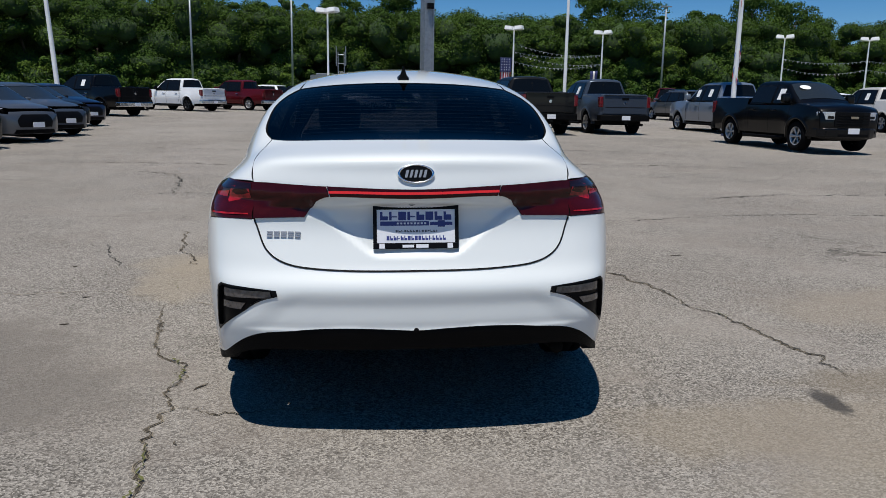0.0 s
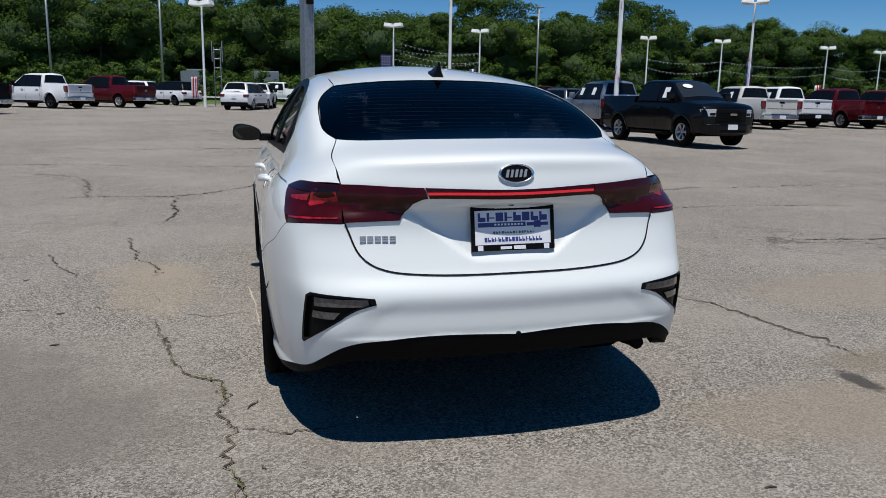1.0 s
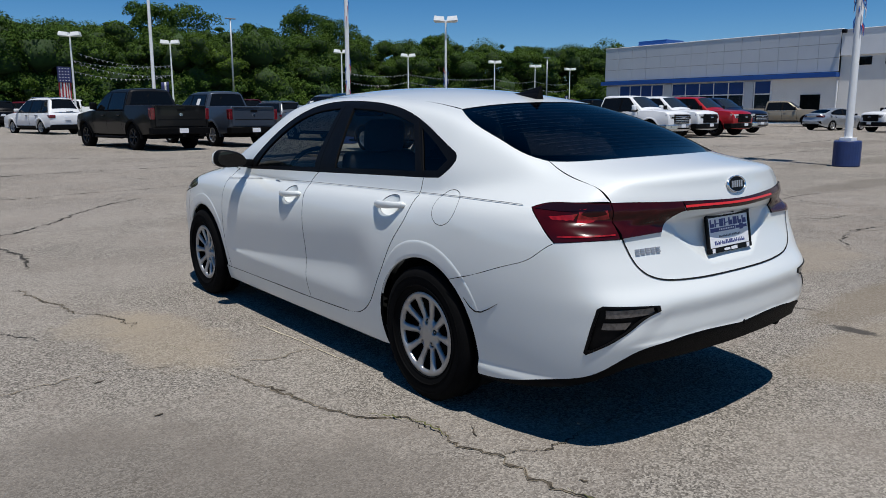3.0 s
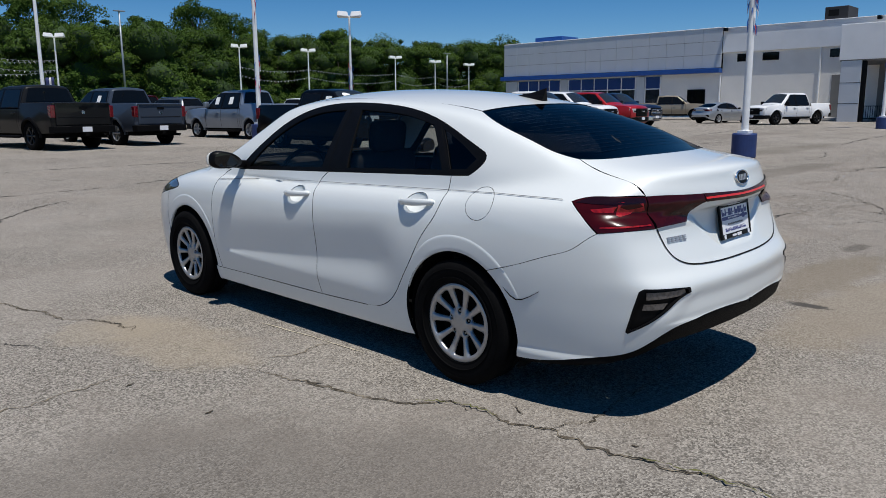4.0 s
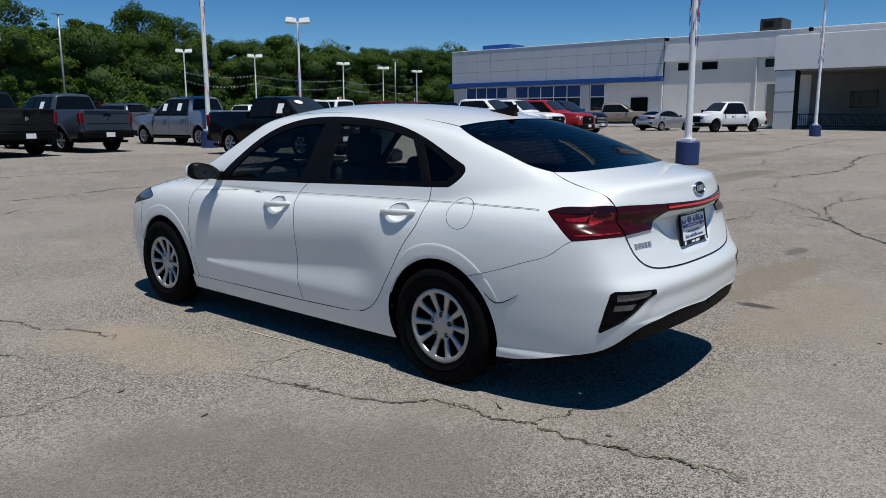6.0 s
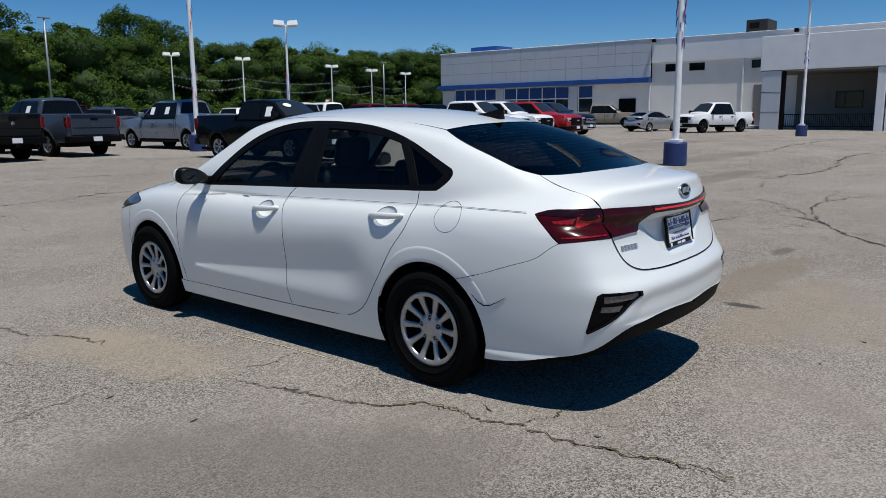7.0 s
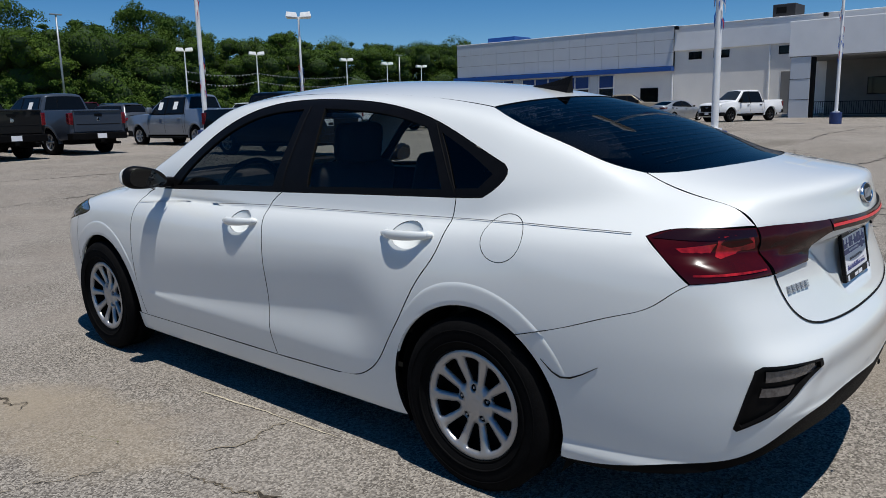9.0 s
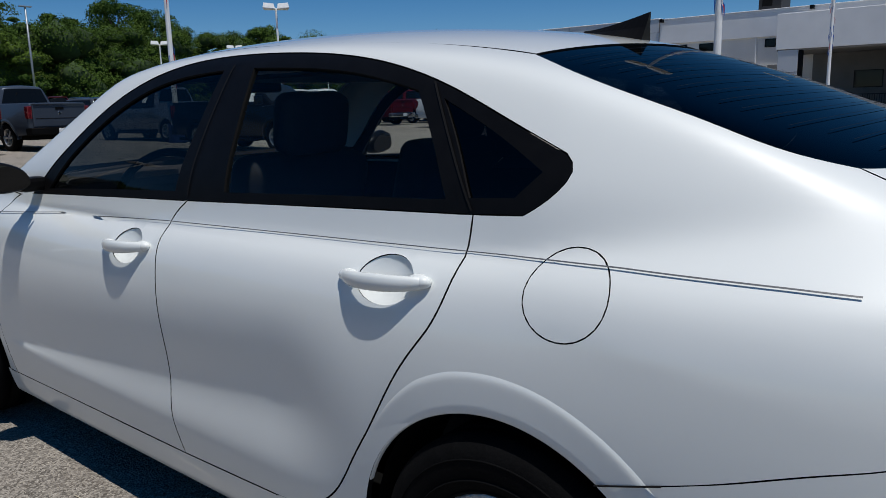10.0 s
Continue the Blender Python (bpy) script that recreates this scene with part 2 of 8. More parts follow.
def body(x, y, z):
    """Negative inside the sedan's body, about a distance near its skin."""
    ax = np.abs(x)
    doors = step(y, 1.40, 1.75) * (1 - step(y, 3.1, 3.34))
    side = ax - SIDE_PLAN(y) + SIDE_TUCK(z) + wedge(y, z) * doors - 0.013 * (1 - step(z, 0.235, 0.285)) * (1 - step(y, 0.69, 0.75)) - 0.003 * np.exp(-((z - 0.93) / 0.035) ** 2) * step(y, 0.7, 1.1)
    bay = step(0.175 + (z - 0.70) * 1.30 - ax, 0.0, 0.05) * step(z, 0.685, 0.725) * (1 - step(z, 0.885, 0.925))
    scoop = 0.006 * step(z, 0.428, 0.450) * (1 - step(z, 0.520, 0.596)) * (1 - step(ax - 0.43 - 1.15 * (0.585 - z), -0.06, 0.06))
    tail = (TAIL(z) + scoop + 0.010 * bay + (0.14 + 0.24 * step(z, 0.83, 0.92)) * ax**2 + 0.07 * step(ax, 0.45, 0.95) ** 2 - y) * 0.96
    top = (z - DECK(y) + 0.11 * ax**2) * 0.97
    low = 0.14 - z
    nose = y - 4.64 + 0.30 * ax**2 + 0.25 * (z - 0.5) ** 2
    lower = smax(smax(side, tail, 0.07), top, 0.045 + 0.05 * step(y, 0.3, 0.9))
    lower = smax(smax(lower, nose, 0.12), low, 0.03)
    hip = np.maximum(0, 1.05 - y)
    flank = (ax - FLANK(z) + 0.25 * hip**1.5) * 0.89
    roof = (z - ROOF(y) + 0.20 * ax**2) * 0.98
    back = (GLASS_BACK(z) + (0.30 - 0.8 * (z - 1.1)) * ax**2 - y) * 0.36
    front = (y - GLASS_FRONT(z) + 0.42 * ax**2) * 0.42
    house = smax(smax(flank, back, 0.035), roof, 0.03)
    house = smax(smax(house, front, 0.03), 0.90 - z, 0.01)
    return smin(lower, house, 0.012 + 0.035 * (1 - step(y, 0.75, 1.15)))


def skin(origin, way, far=1.2):
    """Where rays from inside the body leave its skin, and the normals there."""
    origin, way = np.asarray(origin, float), np.asarray(way, float)
    lo, hi = np.zeros(len(origin)), np.full(len(origin), far)
    for _ in range(26):
        mid = 0.5 * (lo + hi)
        inside = body(*(origin + mid[:, None] * way).T) < 0
        lo, hi = np.where(inside, mid, lo), np.where(inside, hi, mid)
    p = origin + hi[:, None] * way
    e = 2e-3
    n = np.stack([body(*(p + d).T) - body(*(p - d).T) for d in np.eye(3) * e], 1)
    return p, n / np.linalg.norm(n, axis=1)[:, None]


def arc(pts, spacing):
    """Points along a smooth curve through a few knots; two knots make a straight line."""
    pts = np.array(pts, float)
    d = np.r_[0, np.cumsum(np.linalg.norm(np.diff(pts, axis=0), axis=1))]
    at = np.linspace(0, d[-1], max(2, int(math.ceil(d[-1] / spacing)) + 1))
    if len(pts) == 2:
        return np.stack([np.interp(at, d, pts[:, k]) for k in (0, 1)], 1)
    return np.stack([spline(d, pts[:, k])(at) for k in (0, 1)], 1)


def outline(arcs, spacing, inset=0.0):
    """A closed outline from curves that meet end to end, drawn in by an inset."""
    p = np.concatenate([arc(a, spacing)[:-1] for a in arcs])
    if area(p) < 0:
        p = p[::-1]
    if inset:
        t = np.roll(p, -1, 0) - np.roll(p, 1, 0)
        t /= np.linalg.norm(t, axis=1)[:, None] + 1e-9
        p = p + inset * np.stack([-t[:, 1], t[:, 0]], 1)
    return p


def area(p):
    q = np.roll(p, -1, 0)
    return 0.5 * np.sum(p[:, 0] * q[:, 1] - q[:, 0] * p[:, 1])


def inside(pts, poly):
    x, y = pts[:, 0], pts[:, 1]
    odd = np.zeros(len(pts), bool)
    a, b = poly, np.roll(poly, -1, 0)
    for (x0, y0), (x1, y1) in zip(a, b):
        if y0 != y1:
            odd ^= ((y0 > y) != (y1 > y)) & (x < (x1 - x0) * (y - y0) / (y1 - y0) + x0)
    return odd


def mesh_plan(loops, spacing):
    """A fine triangle mesh of the area inside the first loop and outside the others."""
    lo, hi = loops[0].min(0), loops[0].max(0)
    gx, gy = np.meshgrid(np.arange(lo[0], hi[0], spacing), np.arange(lo[1], hi[1], spacing * 0.87))
    gx = gx + (np.arange(len(gx)) % 2)[:, None] * spacing / 2
    g = np.stack([gx.ravel(), gy.ravel()], 1)
    keep = inside(g, loops[0])
    for loop in loops[1:]:
        keep &= ~inside(g, loop)
    g = g[keep]
    rim = np.concatenate(loops)
    if len(g):
        near = np.concatenate([((c[:, None] - rim[None]) ** 2).sum(-1).min(1) for c in np.array_split(g, max(1, len(g) // 400))])
        g = g[near > (0.5 * spacing) ** 2]
    edges, start = [], 0
    for loop in loops:
        n = len(loop)
        edges += [(start + i, start + (i + 1) % n) for i in range(n)]
        start += n
    pts = np.concatenate([rim, g]) if len(g) else rim
    v, _, f, *_ = delaunay_2d_cdt([Vector(p) for p in pts], edges, [], 0, 1e-7)
    v, f = np.array([tuple(p) for p in v]), np.array([t for t in f if len(t) == 3])
    mid = v[f].mean(1)
    keep = inside(mid, loops[0])
    for loop in loops[1:]:
        keep &= ~inside(mid, loop)
    return v, f[keep]


def fan(p):
    """Side skin, by the length along the car and a height that turns over the roof."""
    y, b = p[:, 0], p[:, 1]
    a = np.maximum(b - 0.8, 0) / 0.75
    o = np.stack([0 * y, y, np.minimum(b, 0.8)], 1)
    return o, np.stack([-np.cos(a), 0 * y, np.sin(a)], 1)


def on_fan(y, z, x=None):
    if x is None:
        x = skin([(0, y, z)], [(-1, 0, 0)])[0][0][0]
    return (y, z if z < 0.8 else 0.8 + 0.75 * math.atan2(z - 0.8, abs(x)))


def tail_fan(p):
    """Tail skin, by the breadth and a height that turns over the boot."""
    x, c = p[:, 0], p[:, 1]
    a = np.maximum(c - 0.75, 0) / 0.5
    o = np.stack([x, 0 * x + 0.6, np.minimum(c, 0.75)], 1)
    return o, np.stack([0 * x, -np.cos(a), np.sin(a)], 1)


def on_tail(x, z, y=None):
    if z <= 0.75:
        return (x, z)
    if y is None:
        y = skin([(x, 0.6, z)], [(0, -1, 0)])[0][0][1]
    return (x, 0.75 + 0.5 * math.atan2(z - 0.75, 0.6 - y))


def wrap(p):
    """Bumper skin: along the side, round the corner, and across the tail."""
    s, z = p[:, 0], p[:, 1]
    a = np.clip((0.7 - s) / 0.55, 0, 1) * math.pi / 2
    o = np.stack([-0.45 + np.maximum(0.15 - s, 0), np.maximum(s, 0.7), z], 1)
    return o, np.stack([-np.cos(a), -np.sin(a), 0 * s], 1)


def on_wrap(x, y, z):
    if y >= 0.7:
        return (y, z)
    if x >= -0.45:
        return (0.15 - (x + 0.45), z)
    return (0.7 - 0.55 * math.atan2(0.7 - y, -0.45 - x) / (math.pi / 2), z)


def above(p):
    x, y = p[:, 0], p[:, 1]
    return np.stack([x, y, 0 * x + 0.8], 1), np.stack([0 * x, 0 * x, 0 * x + 1], 1)


def ahead(p):
    x, z = p[:, 0], p[:, 1]
    return np.stack([x, 0 * x + 3.9, z], 1), np.stack([0 * x, 0 * x + 1, 0 * x], 1)


def panel(name, arcs, rays, mat, parent, label="", spacing=0.03, inset=0.0022, depth=0.016, lift=0.0, holes=(), right=False, rim=None, hole_inset=0.0):
    """A piece of sheet on the car's skin with an edge turned inward."""
    loops = [outline(arcs, min(spacing, 0.02), inset)] + [outline(h, 0.012, -hole_inset)[::-1] for h in holes]
    v, f = mesh_plan(loops, spacing)
    o, w = rays(v)
    p, n = skin(o, w)
    p = p + lift * n
    tri = np.cross(p[f[:, 1]] - p[f[:, 0]], p[f[:, 2]] - p[f[:, 0]])
    flip = (tri * n[f[:, 0]]).sum(1) < 0
    f[flip] = f[flip][:, ::-1]
    count = {}
    for t in f:
        for a, b in ((t[0], t[1]), (t[1], t[2]), (t[2], t[0])):
            count[(a, b)] = 1
    border = [(a, b) for a, b in count if (b, a) not in count]
    verts, norms, faces, mats = [*p], [*n], [tuple(t) for t in f], [0] * len(f)
    for a, b in border if depth else ():
        across = np.cross(p[b] - p[a], n[a])
        across = across / (np.linalg.norm(across) + 1e-12)
        k = len(verts)
        verts += [p[a], p[b], p[b] - depth * n[b], p[a] - depth * n[a]]
        norms += [across] * 4
        faces.append((k, k + 3, k + 2, k + 1))
        mats.append(1)
    verts, norms = np.array(verts), np.array(norms)
    if right:
        verts, norms = verts * (-1, 1, 1), norms * (-1, 1, 1)
        faces = [t[::-1] for t in faces]
    return mesh_ob(name, verts, faces, [mat, rim or SEAM], parent, label, normals=norms, mats=mats)


sedan = tagged(new("sedan"), "white four-door sedan with tinted windows parked on worn asphalt", "car")
sedan.matrix_world = pose(-0.86, 0, 0, 0, -0.8, 0) @ pose(0.86, 0, 0)

# seams and edges of the side, as (length, height)
DOOR_FRONT = [(3.135, 0.944), (3.30, 0.905), (3.353, 0.817), (3.363, 0.66), (3.356, 0.50), (3.341, 0.379), (3.315, 0.258)]
DOOR_MID = [(2.165, 0.975), (2.235, 0.905), (2.215, 0.80), (2.20, 0.68), (2.196, 0.55), (2.198, 0.43), (2.168, 0.262)]
DOOR_BACK = [(1.188, 1.006), (1.190, 0.93), (1.207, 0.838), (1.276, 0.734), (1.388, 0.554), (1.44, 0.477), (1.525, 0.358), (1.585, 0.312), (1.66, 0.281), (1.76, 0.270)]
BELT = [(3.135, 0.944), (2.6, 0.962), (2.165, 0.975), (1.6, 0.994), (1.188, 1.006)]
DLO_TOP = [(3.135, 0.944), (2.94, 1.10), (2.75, 1.235), (2.5, 1.330), (2.22, 1.362), (1.95, 1.358), (1.73, 1.341), (1.51, 1.304), (1.32, 1.248), (1.155, 1.182), (1.01, 1.122)]
DLO_TIP = [(1.01, 1.122), (0.992, 1.10), (1.01, 1.06), (1.075, 1.012)]
SILL_TOP = [(3.405, 0.258), (2.8, 0.261), (2.168, 0.262), (1.76, 0.270)]


def side(pts):
    return [on_fan(*p) for p in pts]


def arch(hub, a0, a1, r=0.362, z=0.297):
    return [(hub + r * math.cos(radians(a)), z + r * math.sin(radians(a))) for a in np.linspace(a0, a1, 13)]


REAR_ARCH = arch(1.062, -21, 124)
BUMPER_ARCH = arch(1.062, 124, 194)
FRONT_ARCH = arch(3.74, 188, 24)
QUARTER_SEAM = [REAR_ARCH[-1], (0.677, 0.651), (0.519, 0.707), (0.423, 0.743), (0.352, 0.797), (0.326, 0.814)]

HANDLES = ((2.392, 0.838), (1.364, 0.868))
for right in (False, True):
    def sheet(name, arcs, mat=PAINT, label="", parent=sedan, **kw):
        return panel(name, arcs, fan, mat, parent, label, right=right, **kw)

    dish_front, dish_rear = [[[on_fan(y0 + 0.078 * math.cos(a), z0 + 0.047 * math.sin(a)) for a in np.linspace(0, 2 * math.pi, 25)]] for y0, z0 in HANDLES]
    front_door = sheet("front_door", [side(BELT[:3]), side(DOOR_MID), [DOOR_MID[-1], (2.8, 0.261), DOOR_FRONT[-1]], side(DOOR_FRONT[::-1])], holes=[dish_front], spacing=0.020)
    rear_door = sheet("rear_door", [side(BELT[2:]), side(DOOR_BACK), [DOOR_BACK[-1], DOOR_MID[-1]], side(DOOR_MID[::-1])], holes=[dish_rear], spacing=0.020)
    sheet("sill", [[(3.405, 0.258), (3.40, 0.165)], [(3.40, 0.165), (2.3, 0.160), (1.462, 0.160)], [(1.462, 0.160), (1.40, 0.167)], arch(1.062, -21, -16), [arch(1.062, -21, -16)[-1], (1.50, 0.26), (1.76, 0.270)], side(SILL_TOP[::-1])])
    # quarter panel, pillar and roof rail are one pressing
    rail = [on_fan(1.195, 1.311, 0.507), on_fan(1.6, 1.378, 0.505), on_fan(2.1, 1.394, 0.505), on_fan(2.6, 1.372, 0.50), on_fan(2.86, 1.31, 0.52), on_fan(3.08, 1.18, 0.60), on_fan(3.30, 1.03, 0.675), on_fan(3.40, 0.965, 0.70)]
    glass_edge = [on_fan(1.195, 1.311, 0.507), on_fan(1.08, 1.275, 0.565), on_fan(0.949, 1.229, 0.597), on_fan(0.78, 1.17, 0.607), on_fan(0.65, 1.122, 0.598), on_fan(0.562, 1.099, 0.567)]
    lid_edge = [on_fan(0.562, 1.099, 0.567), on_fan(0.466, 1.063, 0.592), on_fan(0.338, 1.032, 0.608), on_fan(0.262, 1.008, 0.604), on_fan(0.214, 0.962, 0.592)]
    lamp_top = [on_fan(0.214, 0.962, 0.592), on_fan(0.305, 0.961, 0.685), on_fan(0.417, 0.954, 0.731), on_fan(0.467, 0.937, 0.760)]
    lamp_front = [on_fan(0.467, 0.937, 0.760), on_fan(0.39, 0.872, 0.785), on_fan(0.326, 0.814, 0.78)]
    sheet("quarter_panel", [side(DOOR_BACK), [DOOR_BACK[-1], (1.52, 0.245), REAR_ARCH[0]], REAR_ARCH, QUARTER_SEAM[:-1] + [lamp_front[-1]], lamp_front[::-1], lamp_top[::-1], lid_edge[::-1], glass_edge[::-1], rail,
                            [rail[-1], on_fan(3.32, 0.945), on_fan(*DLO_TOP[0])], side(DLO_TOP), side(DLO_TIP), side([DLO_TIP[-1], BELT[-1]])], spacing=0.021,
          holes=[[[on_fan(0.945 + 0.084 * math.cos(a), 0.893 + 0.075 * math.sin(a)) for a in np.linspace(0, 2 * math.pi, 25)]]])
    sheet("fuel_flap", [[on_fan(0.945 + 0.084 * math.cos(a), 0.893 + 0.075 * math.sin(a)) for a in np.linspace(0, 2 * math.pi, 25)]], spacing=0.02)
    # black surround of the windows, with openings for the panes
    pane_front = [[on_fan(3.02, 0.966), on_fan(2.6, 0.984), on_fan(2.235, 0.997)], [on_fan(2.235, 0.997), on_fan(2.205, 1.16), on_fan(2.182, 1.325)], side([(2.182, 1.325), (2.5, 1.292), (2.72, 1.205), (2.89, 1.085), (3.02, 0.966)])]
    pane_rear = [[on_fan(2.005, 1.005), on_fan(1.6, 1.020), on_fan(1.262, 1.030)], [on_fan(1.262, 1.030), on_fan(1.33, 1.14), on_fan(1.415, 1.247)], side([(1.415, 1.247), (1.6, 1.288), (1.8, 1.312), (2.045, 1.325)]), [on_fan(2.045, 1.325), on_fan(2.02, 1.16), on_fan(2.005, 1.005)]]
    pane_quarter = [[on_fan(1.205, 1.036), on_fan(1.10, 1.042)], [on_fan(1.10, 1.042), on_fan(1.05, 1.09)], side([(1.05, 1.09), (1.17, 1.155), (1.335, 1.228)]), [on_fan(1.335, 1.228), on_fan(1.26, 1.13), on_fan(1.205, 1.036)]]
    sheet("window_surround", [side(DLO_TOP), side(DLO_TIP), side([DLO_TIP[-1], BELT[-1]]), side(BELT[::-1])], TRIM, "satin black window surround", spacing=0.03, lift=-0.002, inset=0.001, holes=[pane_front, pane_rear, pane_quarter])
    for name, shape, holder in (("front_window", pane_front, front_door), ("rear_window", pane_rear, rear_door), ("quarter_window", pane_quarter, sedan)):
        sheet(name, shape, GLASS_TINT if name == "quarter_window" else GLASS_DARK if name == "front_window" and not right else GLASS, "dark tinted glass", holder, spacing=0.05, lift=-0.009, inset=-0.004, depth=0)
    # chrome-free weather strip along the belt and the pillar cover seams
    for a, b in (((2.165, 0.985), (2.135, 1.335)), ((1.19, 1.012), (1.37, 1.262))):
        sheet("pillar_seam", [side([a, b]), side([b, (b[0] + 0.006, b[1])]), side([(b[0] + 0.006, b[1]), (a[0] + 0.006, a[1])]), side([(a[0] + 0.006, a[1]), a])], SEAM, spacing=0.05, lift=0.001, inset=0, depth=0)
    fender_top = [on_fan(3.40, 0.965, 0.70), on_fan(3.7, 0.94, 0.72), on_fan(4.0, 0.875, 0.73), on_fan(4.13, 0.835, 0.72)]
    lamp_back = [fender_top[-1], on_fan(3.94, 0.815), on_fan(3.90, 0.80), on_fan(4.06, 0.745)]
    sheet("front_fender", [side(DOOR_FRONT), [DOOR_FRONT[-1], (3.405, 0.258)], [(3.405, 0.258), FRONT_ARCH[0]], FRONT_ARCH, [FRONT_ARCH[-1], (4.075, 0.52), on_fan(4.06, 0.745)], lamp_back[::-1], fender_top[::-1], [fender_top[0], on_fan(3.32, 0.945), on_fan(*DLO_TOP[0])]])
    sheet("headlamp", [lamp_back, [lamp_back[-1], on_fan(4.28, 0.70)], [on_fan(4.28, 0.70), on_fan(4.30, 0.80, 0.6)], [on_fan(4.30, 0.80, 0.6), fender_top[-1]]], SMOKED, "clear headlamp with dark housing", spacing=0.03, lift=0.001)
    sheet("front_bumper", [[on_fan(4.06, 0.745), (4.075, 0.52), FRONT_ARCH[-1]], [FRONT_ARCH[-1], (4.10, 0.30), (4.12, 0.20)], [(4.12, 0.20), (4.55, 0.22)], [(4.55, 0.22), (4.57, 0.45), (4.50, 0.66)], [(4.50, 0.66), on_fan(4.28, 0.70)], [on_fan(4.28, 0.70), on_fan(4.06, 0.745)]])
    stripe = [(3.33, 0.868), (3.02, 0.884), (2.86, 0.893), (2.26, 0.914), (1.76, 0.924), (1.18, 0.936), (0.86, 0.943), (0.60, 0.942), (0.50, 0.940)]
    ys = np.arange(3.33, 0.50, -0.02)
    zs = np.interp(ys, [q[0] for q in stripe[::-1]], [q[1] for q in stripe[::-1]])
    rows = [skin(np.stack([0 * ys, ys, zs + d], 1), np.tile([-1.0, 0, 0], (len(ys), 1))) for d in (0.0011, -0.0011)]
    ribbon = np.concatenate([q + 0.0042 * n for q, n in rows]) * (-1 if right else 1, 1, 1)
    mesh_ob("pinstripe", ribbon, [(i, i + 1, i + 1 + len(ys), i + len(ys)) for i in range(len(ys) - 1)], STRIPE, sedan, "thin grey pinstripe")
    # dark inner sheet behind the seams
    sheet("inner_panel", [[(4.0, 0.66), on_fan(3.4, 0.90), on_fan(2.2, 0.945), on_fan(1.2, 0.96), on_fan(0.75, 0.90)], [on_fan(0.75, 0.90), (1.2, 0.70)], [(1.2, 0.70), (1.47, 0.55), (1.60, 0.2)], [(1.60, 0.2), (3.2, 0.2)], [(3.2, 0.2), (3.3, 0.55), (3.6, 0.68), (4.0, 0.66)]], LINER, "", spacing=0.12, lift=-0.055, depth=0)
    # outer tail lamp with its bright reflectors behind a smoked edge
    lamp_low = [on_fan(0.326, 0.814, 0.78), on_fan(0.226, 0.824, 0.712)]
    lamp_shape = [[on_wrap(-0.760, 0.467, 0.937), on_wrap(-0.785, 0.39, 0.872), on_wrap(-0.778, 0.326, 0.814)], [on_wrap(-0.778, 0.326, 0.814), on_wrap(-0.712, 0.226, 0.825), on_wrap(-0.595, 0.167, 0.828)],
                  [on_wrap(-0.595, 0.167, 0.828), on_wrap(-0.592, 0.20, 0.90), on_wrap(-0.592, 0.214, 0.960)], [on_wrap(-0.592, 0.214, 0.960), on_wrap(-0.685, 0.305, 0.961), on_wrap(-0.731, 0.417, 0.954), on_wrap(-0.760, 0.467, 0.937)]]
    lamp = panel("tail_lamp", lamp_shape, wrap, LAMP_RED, sedan, "dark red glossy tail lamp", spacing=0.02, lift=0.002, depth=0.03, right=right)
    for shape in (((-0.752, 0.385, 0.908), (-0.748, 0.370, 0.896), (-0.705, 0.302, 0.893), (-0.692, 0.290, 0.922)), ((-0.684, 0.292, 0.938), (-0.612, 0.222, 0.946), (-0.604, 0.205, 0.902), (-0.70, 0.270, 0.876), (-0.705, 0.285, 0.884)), ((-0.765, 0.33, 0.835), (-0.715, 0.232, 0.838), (-0.612, 0.175, 0.842), (-0.612, 0.175, 0.848), (-0.715, 0.235, 0.846), (-0.762, 0.33, 0.842))):
        q = [on_wrap(*pt) for pt in shape]
        panel("reflector", [[q[i], q[(i + 1) % len(q)]] for i in range(len(q))], wrap, LAMP_RED_BRIGHT, lamp, "bright red reflector", spacing=0.03, lift=0.0032, inset=0.001, depth=0.001, right=right)
    dark_band = [[on_wrap(-0.757, 0.452, 0.932), on_wrap(-0.722, 0.36, 0.928), on_wrap(-0.66, 0.27, 0.930), on_wrap(-0.600, 0.21, 0.934)], [on_wrap(-0.600, 0.21, 0.934), on_wrap(-0.600, 0.214, 0.956)], [on_wrap(-0.600, 0.214, 0.956), on_wrap(-0.685, 0.305, 0.957), on_wrap(-0.731, 0.417, 0.950), on_wrap(-0.757, 0.452, 0.932)]]
    panel("lamp_shade", dark_band, wrap, LAMP_SMOKE, lamp, "smoked upper edge", spacing=0.02, lift=0.0036, inset=0.001, depth=0.001, right=right)
    lid_lamp_shape = [[on_tail(-0.598, 0.960), on_tail(-0.44, 0.959), on_tail(-0.318, 0.955)], [on_tail(-0.318, 0.955), on_tail(-0.306, 0.918)], [on_tail(-0.306, 0.918), on_tail(-0.345, 0.905), on_tail(-0.401, 0.836)], [on_tail(-0.401, 0.836), on_tail(-0.592, 0.829)], [on_tail(-0.592, 0.829), on_tail(-0.598, 0.960)]]
    panel("lid_lamp", lid_lamp_shape, tail_fan, LAMP_DARK, sedan, "dark smoked red lamp on the boot lid", spacing=0.02, lift=0.007, depth=0.012, right=right)

